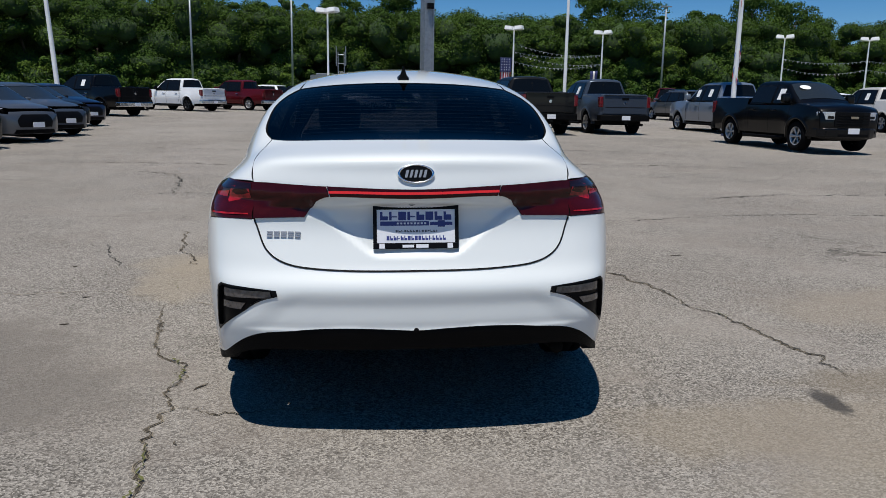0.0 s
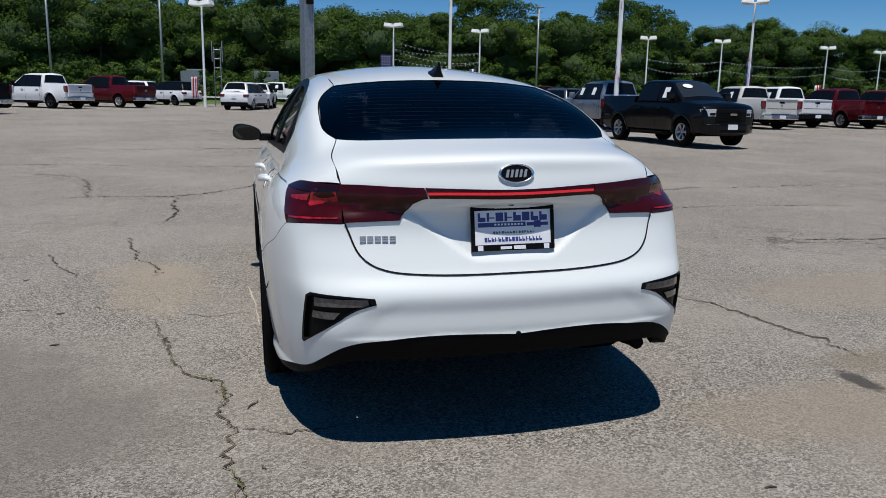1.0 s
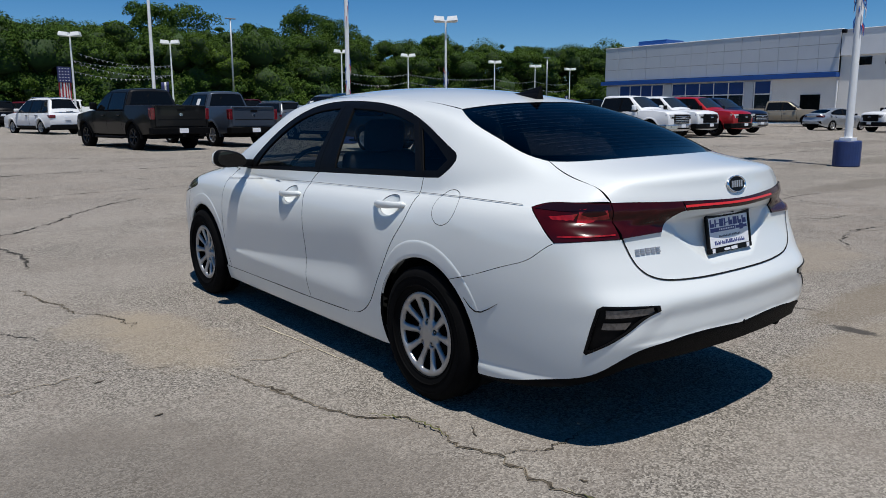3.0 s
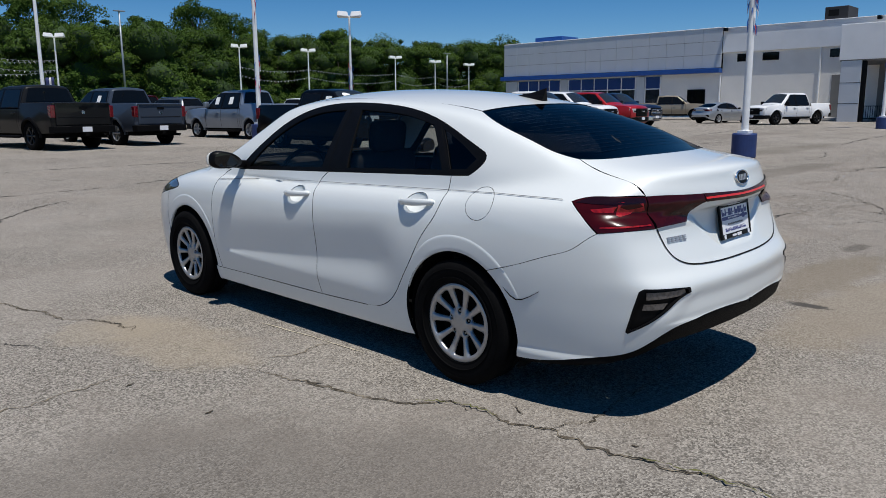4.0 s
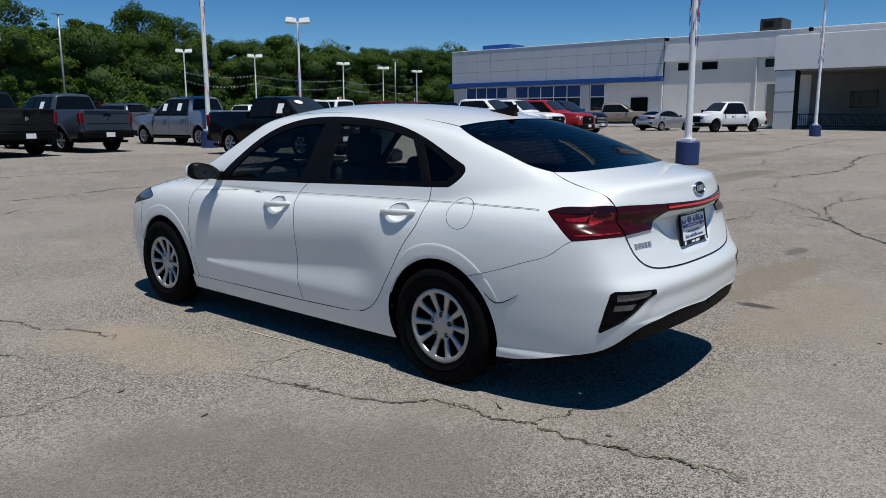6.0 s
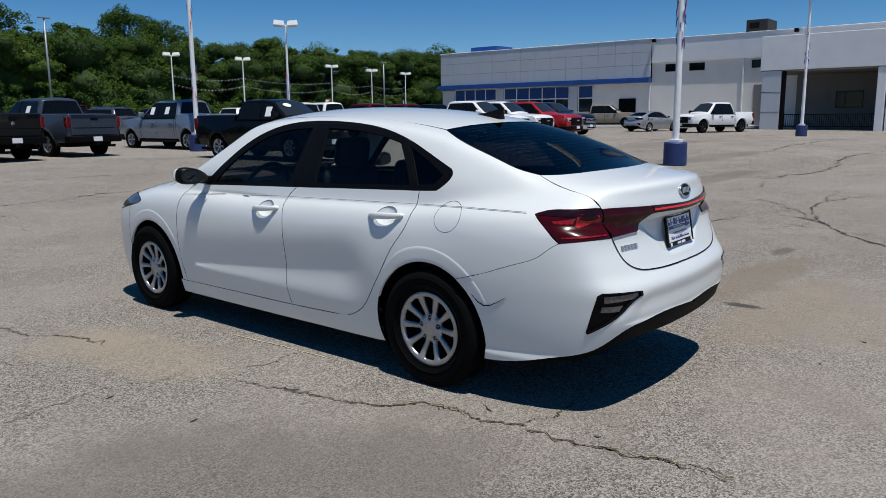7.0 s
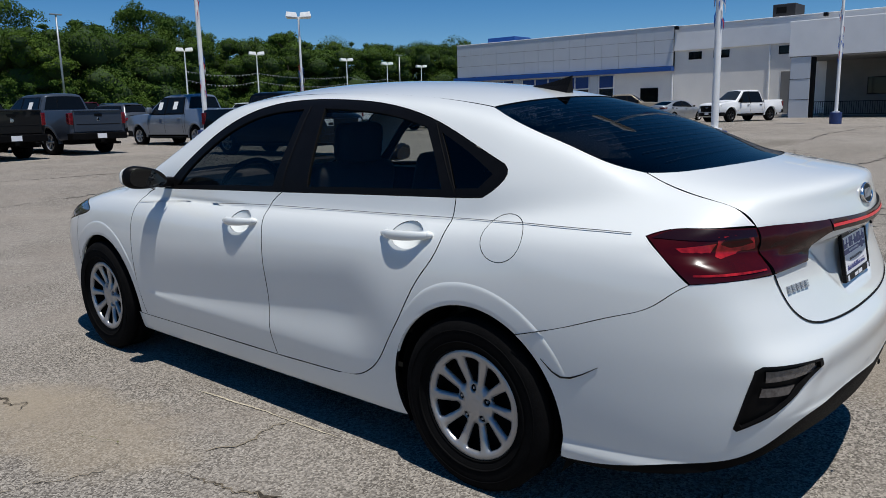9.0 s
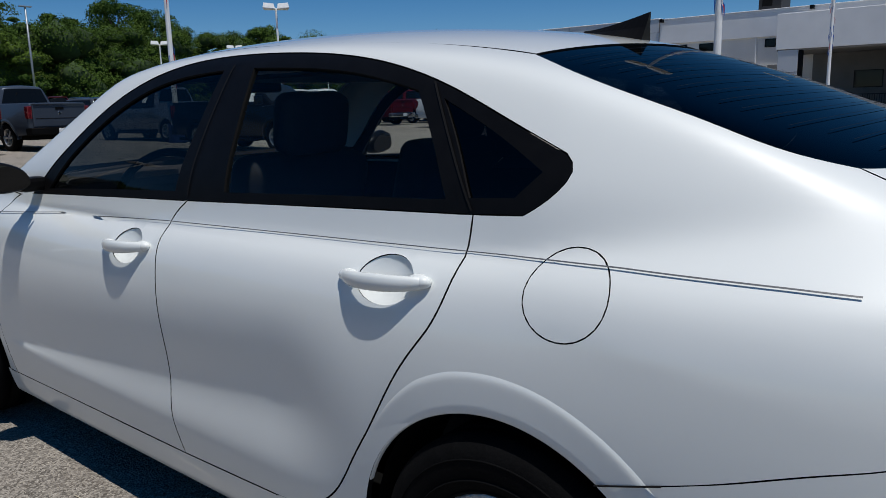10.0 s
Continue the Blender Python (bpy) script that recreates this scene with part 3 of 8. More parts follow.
# roof, rear window, boot lid
top = [(-0.507, 1.195), (-0.313, 1.150), (0, 1.122), (0.313, 1.150), (0.507, 1.195)]
roof = panel("roof", [top, [(0.507, 1.195), (0.505, 1.6), (0.505, 2.1), (0.50, 2.6), (0.52, 2.86)], [(0.52, 2.86), (0.3, 2.93), (0, 2.95), (-0.3, 2.93), (-0.52, 2.86)], [(-0.52, 2.86), (-0.50, 2.6), (-0.505, 2.1), (-0.505, 1.6), (-0.507, 1.195)]], above, PAINT, sedan, spacing=0.035, inset=0.007)
low = [(-0.567, 0.562), (-0.489, 0.497), (-0.315, 0.425), (0, 0.378), (0.315, 0.425), (0.489, 0.497), (0.567, 0.562)]
edge = [(-0.507, 1.195), (-0.565, 1.08), (-0.597, 0.949), (-0.607, 0.78), (-0.598, 0.65), (-0.567, 0.562)]
panel("rear_windscreen", [edge, low, [(-x, y) for x, y in edge[::-1]], top[::-1]], above, GLASS_TINT, sedan, "dark blue tinted rear windscreen", spacing=0.03, lift=-0.003, inset=0.003, depth=0.004, rim=TRIM)
panel("windscreen", [[(0.52, 2.875), (0.3, 2.945), (0, 2.965), (-0.3, 2.945), (-0.52, 2.875)], [(-0.52, 2.875), (-0.60, 3.09), (-0.69, 3.40)], [(-0.69, 3.40), (-0.4, 3.56), (0, 3.63), (0.4, 3.56), (0.69, 3.40)], [(0.69, 3.40), (0.60, 3.09), (0.52, 2.875)]], above, GLASS_CLEAR, sedan, "clear windscreen", spacing=0.06, lift=-0.003, depth=0.004, rim=TRIM)
panel("bonnet", [[(-0.69, 3.41), (-0.4, 3.57), (0, 3.64), (0.4, 3.57), (0.69, 3.41)], [(0.69, 3.41), (0.71, 3.7), (0.72, 4.0), (0.71, 4.12)], [(0.71, 4.12), (0.5, 4.36), (0, 4.50), (-0.5, 4.36), (-0.71, 4.12)], [(-0.71, 4.12), (-0.72, 4.0), (-0.71, 3.7), (-0.69, 3.41)]], above, PAINT, sedan, spacing=0.05)
panel("grille_panel", [[(-0.62, 0.20), (0.62, 0.20)], [(0.62, 0.20), (0.64, 0.6), (0.6, 0.72)], [(0.6, 0.72), (0, 0.74), (-0.6, 0.72)], [(-0.6, 0.72), (-0.64, 0.6), (-0.62, 0.20)]], ahead, PAINT, sedan, spacing=0.06)

half = [(-0.567, 1.099, 0.562), (-0.592, 1.063, 0.466), (-0.608, 1.032, 0.338), (-0.604, 1.008, 0.262), (-0.596, 0.962, 0.214)]
down = [(-0.596, 0.962, 0.214), (-0.592, 0.90, 0.19), (-0.588, 0.827, 0.166), (-0.553, 0.735, 0.121)]
foot = [(-0.553, 0.735), (-0.525, 0.702), (-0.465, 0.672), (-0.37, 0.657), (0, 0.649)]
glass_low = [on_tail(x, z, y) for x, z, y in ((-0.567, 1.099, 0.562), (-0.489, 1.098, 0.497), (-0.315, 1.101, 0.425), (0, 1.104, 0.378))]
lh, ld, lf = [on_tail(*p) for p in half], [on_tail(*p) for p in down], [on_tail(*p) for p in foot]


def both(pts):
    """A curve that runs on through its mirror image."""
    return pts + [(-x, c) for x, c in pts[-2::-1]]


def flip(pts):
    return [(-x, c) for x, c in pts]


lid = panel("boot_lid", [both(glass_low), flip(lh), flip(ld), both(lf)[::-1], ld[::-1], lh[::-1]], tail_fan, PAINT, sedan, spacing=0.0125)
bar = [[on_tail(-0.304, 0.917), on_tail(0, 0.913), on_tail(0.304, 0.917)], [on_tail(0.304, 0.917), on_tail(0.318, 0.955)], [on_tail(0.318, 0.955), on_tail(0, 0.947), on_tail(-0.318, 0.955)], [on_tail(-0.318, 0.955), on_tail(-0.304, 0.917)]]
light_bar = panel("light_bar", bar, tail_fan, LAMP_DARK, sedan, "thin red light bar across the boot lid", spacing=0.02, lift=0.008, depth=0.012)
strip_shape = [[on_tail(-0.308, 0.9285), on_tail(0, 0.9265), on_tail(0.308, 0.9285)], [on_tail(0.308, 0.9285), on_tail(0.308, 0.9365)], [on_tail(0.308, 0.9365), on_tail(0, 0.9345), on_tail(-0.308, 0.9365)], [on_tail(-0.308, 0.9365), on_tail(-0.308, 0.9285)]]
panel("lit_strip", strip_shape, tail_fan, LAMP_GLOW, light_bar, "bright red strip with a weak added glow", spacing=0.02, lift=0.0095, inset=0, depth=0.001)

# rear bumper: the seam with the lid, the lamps and the quarter panels above, the arches at its ends
side_seam = [on_wrap(-0.778, 0.326, 0.814), on_wrap(-0.792, 0.352, 0.797), on_wrap(-0.817, 0.423, 0.743), on_wrap(-0.837, 0.519, 0.707), on_wrap(-0.859, 0.677, 0.651), REAR_ARCH[-1]]
lamp_under = [on_wrap(-0.588, 0.166, 0.827), on_wrap(-0.712, 0.226, 0.825), on_wrap(-0.778, 0.326, 0.814)]
lid_under = [on_wrap(0, 0.041, 0.649), on_wrap(-0.37, 0.066, 0.657), on_wrap(-0.465, 0.085, 0.672), on_wrap(-0.525, 0.105, 0.702), on_wrap(-0.553, 0.121, 0.735)]
lid_side = [on_wrap(-0.553, 0.121, 0.735), on_wrap(-0.575, 0.14, 0.79), on_wrap(-0.588, 0.166, 0.827)]
hem = [(BUMPER_ARCH[-1][0], BUMPER_ARCH[-1][1]), on_wrap(-0.81, 0.575, 0.222), on_wrap(-0.78, 0.365, 0.268), on_wrap(-0.725, 0.203, 0.312), on_wrap(-0.64, 0.097, 0.389), on_wrap(-0.572, 0.066, 0.419), on_wrap(-0.488, 0.045, 0.430), on_wrap(0, 0.0, 0.433)]
VENT = [[on_wrap(-0.728, 0.158, 0.585), on_wrap(-0.715, 0.14, 0.597)], [on_wrap(-0.715, 0.14, 0.597), on_wrap(-0.60, 0.08, 0.591), on_wrap(-0.505, 0.044, 0.583)], [on_wrap(-0.505, 0.044, 0.583), on_wrap(-0.50, 0.042, 0.562)], [on_wrap(-0.50, 0.042, 0.562), on_wrap(-0.56, 0.055, 0.545), on_wrap(-0.62, 0.08, 0.505)], [on_wrap(-0.62, 0.08, 0.505), on_wrap(-0.735, 0.20, 0.402)], [on_wrap(-0.735, 0.20, 0.402), on_wrap(-0.742, 0.205, 0.41)], [on_wrap(-0.742, 0.205, 0.41), on_wrap(-0.738, 0.18, 0.50), on_wrap(-0.728, 0.158, 0.585)]]
bumper_halves = []
bumper = tagged(new("rear_bumper"), "white rear bumper with a dented side seam")
bumper.parent = sedan
for right in (False, True):
    panel("bumper_skin", [lid_under, lid_side, lamp_under, side_seam, BUMPER_ARCH, hem, [hem[-1], lid_under[0]]], wrap, PAINT, bumper, spacing=0.0125, inset=0.0, depth=0.010, right=right, holes=[VENT])
    vent = panel("corner_vent", VENT, wrap, TRIM, bumper, "gloss black corner bezel with clear reflectors", spacing=0.02, lift=-0.012, inset=-0.004, depth=0, right=right)
    panel("bezel_lip", VENT, wrap, TRIM, vent, spacing=0.02, lift=0.003, inset=0, depth=0.016, right=right, rim=TRIM,
          holes=[[[(a[0] + (c[0] - a[0]) * 0.10, a[1] + (c[1] - a[1]) * 0.10) for a in leg] for leg in VENT] for c in [(on_wrap(-0.66, 0.10, 0.535))]])
    for lens in (((-0.525, 0.553), (-0.53, 0.578), (-0.71, 0.580), (-0.71, 0.548)), ((-0.645, 0.505), (-0.625, 0.530), (-0.715, 0.530), (-0.718, 0.505))):
        q = [on_wrap(x, float(skin([(x, 0.7, z)], [(0, -1, 0)])[0][0][1]), z) for x, z in lens]
        panel("reflector_lens", [[q[i], q[(i + 1) % 4]] for i in range(4)], wrap, SMOKED, vent, "clear smoked lens", spacing=0.03, lift=-0.006, inset=0, depth=0.006, right=right)
low_edge = [on_wrap(0, 0.05, 0.352), on_wrap(-0.45, 0.06, 0.352), on_wrap(-0.62, 0.12, 0.338), on_wrap(-0.70, 0.19, 0.292), on_wrap(-0.76, 0.33, 0.246), on_wrap(-0.80, 0.55, 0.206), (BUMPER_ARCH[-1][0], BUMPER_ARCH[-1][1] - 0.012)]
for right in (False, True):
    panel("diffuser", [low_edge, [low_edge[-1], hem[0]], hem, [hem[-1], low_edge[0]]], wrap, PLASTIC, bumper, "rough black plastic lower bumper", spacing=0.025, inset=0.0, lift=-0.004, depth=0.05, right=right, rim=PLASTIC)

# black joint along the foot of the boot lid
run = [(-0.588, 0.825), (-0.573, 0.785)] + foot
way = [Vector((run[min(i + 1, len(run) - 1)][0] - run[max(i - 1, 0)][0], run[min(i + 1, len(run) - 1)][1] - run[max(i - 1, 0)][1])).normalized() for i in range(len(run))]
joint = [on_tail(x - 0.0034 * d.y, z + 0.0034 * d.x) for (x, z), d in zip(run, way)]
under = [on_tail(x + 0.0028 * d.y, z - 0.0028 * d.x) for (x, z), d in zip(run, way)]
joint[-1], under[-1] = (0, joint[-1][1]), (0, under[-1][1])
panel("lid_joint", [both(joint), [both(joint)[-1], both(under)[-1]], both(under)[::-1], [under[0], joint[0]]], tail_fan, SEAM, sedan, spacing=0.012, lift=0.0022, inset=0, depth=0)


def arch_lip(hub, a0, a1, right, reach):
    """The pressed flare round a wheel arch: a soft ridge with a flat facet that leans in towards the wheel."""
    profile = ((0.0, -0.012), (0.008, -0.0015), (0.04, 0.0004), (0.25, 0.0010), (0.50, 0.0019), (0.70, 0.0027), (0.78, 0.0030), (0.84, 0.0029), (0.91, 0.0019), (1.0, -0.0015))
    deg = np.linspace(a0, a1, 100)
    angles = np.radians(deg)
    k = np.arange(100)
    fade = np.clip(np.minimum(k, k[::-1]) / 26, 0, 1)
    u, off = np.array([p[0] for p in profile]), np.array([p[1] for p in profile])
    r = 0.361 + u[None] * np.array([reach(d) for d in deg])[:, None]
    y = hub + r * np.cos(angles)[:, None]
    z = 0.297 + r * np.sin(angles)[:, None]
    p, _ = skin(np.stack([0 * y.ravel(), y.ravel(), np.clip(z.ravel(), 0.16, 2)], 1), np.tile([-1.0, 0, 0], (y.size, 1)))
    x = p[:, 0].reshape(y.shape) - np.where(off > 0, 0.85 * off * fade[:, None] - 0.002 * (1 - fade[:, None]), off)
    s = -1 if right else 1
    n = len(profile)
    verts = np.stack([s * x.ravel(), y.ravel(), z.ravel()], 1)
    faces = [(i * n + k, i * n + k + 1, (i + 1) * n + k + 1, (i + 1) * n + k) for i in range(99) for k in range(n - 1)]
    mesh_ob("arch_lip", verts, faces, PAINT, sedan)


def rear_reach(d):
    return float(np.interp(d, [0, 36, 50, 64, 75, 124, 172], [0.05, 0.05, 0.064, 0.080, 0.084, 0.080, 0.075]))


def front_reach(d):
    return float(np.interp(d, [24, 90, 150, 186], [0.08, 0.082, 0.065, 0.03]))


for right in (False, True):
    arch_lip(1.062, 22, 178, right, rear_reach)
    arch_lip(3.74, 24, 180, right, front_reach)

# the bumper joint runs on over the flare to the wheel
for right in (False, True):
    s = -1 if right else 1
    q = [Vector(REAR_ARCH[-1]).lerp(Vector((0.677, 0.651)), u) for u in np.linspace(0, 0.62, 8)]
    x = skin([(0, c.x, c.y) for c in q], np.tile([-1.0, 0, 0], (8, 1)))[0][:, 0]
    part("joint_line", tube([(s * (float(b) - 0.0036), c.x, c.y) for b, c in zip(x, q)], 0.0016, 6), SEAM, sedan)

# white gutter under the joint between roof and side
for right in (False, True):
    gutter = [[(-0.575, 1.25), (-0.575, 2.80)], [(-0.575, 2.80), (-0.44, 2.84)], [(-0.44, 2.84), (-0.44, 1.24)], [(-0.44, 1.24), (-0.575, 1.25)]]
    panel("roof_gutter", gutter, above, PAINT, sedan, spacing=0.035, lift=-0.007, inset=0, depth=0, right=right)

# heating wires on the rear windscreen
for y in np.linspace(0.52, 1.08, 15):
    half_w = 0.50 if y > 0.6 else 0.44
    xs = np.linspace(-half_w, half_w, 28)
    ys = np.concatenate([y + 0.10 * (xs / 0.5) ** 2 * 0.5, y + 0.002 + 0.10 * (xs / 0.5) ** 2 * 0.5])
    p, n = skin(np.stack([np.r_[xs, xs], ys, 0 * ys + 0.8], 1), np.tile([0, 0, 1.0], (56, 1)))
    mesh_ob("heating_wire", p + 0.0006 * n, [(i, i + 1, i + 29, i + 28) for i in range(27)], TRIM, sedan)


# ---- wheels ----
def rim_spoke(a, r0, r1, w0, w1, x_in, x_out, thick):
    bm = bmesh.new()
    rows = []
    for r, w, x in ((r0, w0, x_in), ((r0 + r1) / 2, (w0 + w1) / 2 * 0.84, (x_in * 0.55 + x_out * 0.45)), (r1, w1, x_out)):
        rows.append([bm.verts.new((x, r * math.cos(a) - s * w / 2 * math.sin(a), r * math.sin(a) + s * w / 2 * math.cos(a))) for s in (-1, -0.45, 0.45, 1)])
        for k, v in enumerate(rows[-1]):
            if k in (0, 3):
                v.co.x += thick * 0.45
    for p, q in zip(rows, rows[1:]):
        for k in range(3):
            bm.faces.new((p[k], p[k + 1], q[k + 1], q[k]))
    made = bmesh.ops.extrude_face_region(bm, geom=list(bm.faces))
    for v in made["geom"]:
        if isinstance(v, bmesh.types.BMVert):
            v.co.x += thick
    bmesh.ops.recalc_face_normals(bm, faces=list(bm.faces))
    return bm


def wheel_cover(w, mat, R, h):
    """A ten-spoke silver cover: one dished sheet with slots, crested spokes and five bolt pockets."""
    def turned(pts, a):
        c, s = math.cos(a), math.sin(a)
        return [(c * u - s * v, s * u + c * v) for u, v in pts]
    slot = [(0.080, -0.0125), (0.120, -0.0235), (0.160, -0.0335), (0.1690, -0.028), (0.1715, 0.0), (0.1690, 0.028), (0.160, 0.0335), (0.120, 0.0235), (0.080, 0.0125), (0.0755, 0.0)]
    rim_ring = np.array([(R * math.cos(a), R * math.sin(a)) for a in np.linspace(0, 2 * math.pi, 97)[:-1]])
    loops = [rim_ring]
    for k in range(10):
        q = turned(slot, math.pi / 2 + k * math.pi / 5)
        loops.append(outline([[q[i], q[(i + 1) % 10]] for i in range(10)], 0.009)[::-1])
    for k in range(5):
        b = math.pi / 2 + 2 * math.pi * k / 5
        loops.append(np.array([(0.058 * math.cos(b) + 0.0135 * math.cos(a), 0.058 * math.sin(b) + 0.0135 * math.sin(a)) for a in np.linspace(0, 2 * math.pi, 17)[:-1]])[::-1])
    v, f = mesh_plan(loops, 0.009)

    def face(u, v):
        r, a = np.hypot(u, v), np.arctan2(v, u)
        x = -h * np.interp(r, [0, 0.03, 0.045, 0.075, 0.12, 0.165, 0.172, 0.190, R], [0.70, 0.70, 0.65, 0.64, 0.72, 0.80, 0.83, 0.84, 0.78])
        crest = np.abs(np.cos(5 * (a - math.pi / 2))) ** 2.0
        x = x + 0.013 * crest * step(r, 0.055, 0.085) * (1 - step(r, 0.163, 0.176))
        for k in range(5):
            b = math.pi / 2 + 2 * math.pi * k / 5
            d = np.hypot(u - 0.058 * math.cos(b), v - 0.058 * math.sin(b))
            x = x - 0.005 * (1 - step(d, 0.016, 0.024))
        return x
    xs = face(v[:, 0], v[:, 1])
    verts, faces, mats = [(x, p, q) for x, (p, q) in zip(xs, v)], [tuple(t) for t in f], [0] * len(f)
    count, turned_in = {(t[i], t[(i + 1) % 3]) for t in f for i in range(3)}, {}
    for a, b in [e for e in count if (e[1], e[0]) not in count]:
        for k in (a, b):
            if k not in turned_in:
                turned_in[k] = len(verts)
                verts.append((verts[k][0] + 0.011, *(c * 0.99 for c in verts[k][1:])))
        faces.append((a, turned_in[a], turned_in[b], b))
        mats.append(0)
    cover = mesh_ob("wheel_cover", verts, faces, [mat], w, "silver ten-spoke wheel cover")
    for k in range(5):
        b = math.pi / 2 + 2 * math.pi * k / 5
        c = (0, 0.058 * math.cos(b), 0.058 * math.sin(b))
        # black disc: the shade at the bottom of the pocket, put in as colour
        part("bolt_hole", lathe([(-h * 0.66 + 0.010, 0.0), (-h * 0.66 + 0.010, 0.0145)], "x", 14, None, c), SEAM, cover)
        part("wheel_bolt", lathe([(-h * 0.66 + 0.001, 0.0), (-h * 0.66 + 0.001, 0.0035), (-h * 0.66 + 0.003, 0.0050), (-h * 0.66 + 0.012, 0.0050)], "x", 6, None, c), ALLOY, cover)
    part("hub_mark", lathe([(-h * 0.705, 0.0), (-h * 0.705, 0.017), (-h * 0.70, 0.019)], "x", 24), mat, cover, smooth=True)
    # near-black colour gives the shade seen through the slots
    part("hub_disc", lathe([(-h * 0.12, 0.0), (-h * 0.12, R - 0.03)], "x", 36), LINER, w, "wheel disc coloured near-black for the shade behind the slots")


def wheel(name, parent, m, R, width, rim_r, spokes, rim_mat, paired=True, detail=True):
    """A wheel about its hub, its outer face towards -x."""
    w = new(name)
    w.parent = parent
    w.matrix_basis = m
    h, t = width / 2, R - rim_r
    prof = [(-h * 0.80, rim_r - 0.004), (-h * 0.92, rim_r + t * 0.16), (-h, rim_r + t * 0.45), (-h * 0.97, rim_r + t * 0.72), (-h * 0.84, R - t * 0.08), (-h * 0.70, R)]
    grooves = [(-h * 0.40, R), (-h * 0.38, R - 0.008), (-h * 0.30, R - 0.008), (-h * 0.28, R), (h * 0.28, R), (h * 0.30, R - 0.008), (h * 0.38, R - 0.008), (h * 0.40, R)] if detail else []
    prof = prof + grooves + [(-a, r) for a, r in prof[::-1]]
    tyre = part("tyre", lathe(prof, "x", 56 if detail else 28), RUBBER, w, "worn black tyre", smooth=True)
    if detail:
        ribs = bmesh.new()
        for r in (rim_r + t * 0.24, rim_r + t * 0.62):
            lathe([(-h * 0.985 + 0.004, r - 0.003), (-h * 0.985 - 0.002, r - 0.001), (-h * 0.985 - 0.002, r + 0.001), (-h * 0.985 + 0.004, r + 0.003)], "x", 56, ribs)
        part("sidewall_rib", ribs, RUBBER, tyre, smooth=True)
    bm = lathe([(-h * 0.78, rim_r + 0.003), (-h * 0.86, rim_r), (-h * 0.85, rim_r - 0.004), (-h * 0.74, rim_r - 0.010), (-h * 0.66, rim_r - 0.029), (-h * 0.40, rim_r - 0.030), (h * 0.7, rim_r - 0.035)], "x", 56 if detail else 28)
    part("rim", bm, LINER if detail else rim_mat, w, "dark steel rim" if detail else "", smooth=True)
    # drum in near-black as well, coloured for the shade inside the wheel
    part("brake_drum", lathe([(h * 0.1, 0.0), (h * 0.1, rim_r * 0.62), (h * 0.5, rim_r * 0.64), (h * 0.5, rim_r * 0.9)], "x", 32), LINER, w)
    if detail:
        wheel_cover(w, rim_mat, rim_r - 0.004, h)
        return w
    for k in range(spokes):
        a = 2 * math.pi * (k + (0.10 if k % 2 else -0.10) * paired) / spokes + math.pi / 2 + math.pi / spokes
        part("spoke", rim_spoke(a, 0.032, rim_r - 0.008, 0.026 * 10 / spokes, 0.058 * 10 / spokes, -h * 0.62, -h * 0.76, 0.016), rim_mat, w)
    part("hub_cap", lathe([(-h * 0.74, 0.0), (-h * 0.74, 0.026), (-h * 0.70, 0.033), (-h * 0.60, 0.042), (-h * 0.30, 0.05)], "x", 28), rim_mat, w, smooth=True)
    return w


for x, y, turn in ((-0.777, 1.055, 0), (-0.777, 3.745, 0), (0.777, 1.055, 180), (0.777, 3.745, 180)):
    wheel("wheel", sedan, pose(x, y, 0.305, 0, 0, turn), 0.311, 0.195, 0.203, 10, ALLOY)
    s = -1 if x < 0 else 1
    liner = bmesh.new()
    rows = []
    for a in np.linspace(radians(-25), radians(205), 24):
        rows.append([liner.verts.new((s * d, y + 0.37 * math.cos(a), 0.30 + 0.37 * math.sin(a))) for d in (0.815, 0.55)])
    for p, q in zip(rows, rows[1:]):
        liner.faces.new((p[0], p[1], q[1], q[0]))
    liner.faces.new([r[1] for r in rows])
    part("arch_liner", liner, LINER, sedan, "dusty black wheel arch liner")

# underside, boot floor and engine bay
part("floor_pan", box((-0.70, 0.60, 0.19), (0.70, 4.3, 0.27), 0.03), LINER, sedan)
part("boot_box", box((-0.55, 0.18, 0.33), (0.55, 1.5, 0.60), 0.03), LINER, sedan)
part("parcel_shelf", box((-0.56, 0.62, 0.90), (0.56, 1.32, 0.945), 0.02), CLOTH, sedan)
part("firewall", box((-0.70, 3.45, 0.26), (0.70, 4.25, 0.78), 0.05), LINER, sedan)
part("exhaust_pipe", tube([(0.56, 0.9, 0.25), (0.56, 0.45, 0.27), (0.56, 0.20, 0.31), (0.56, 0.15, 0.31)], 0.026, 16), LINER, sedan, "sooty dark exhaust pipe", smooth=True)


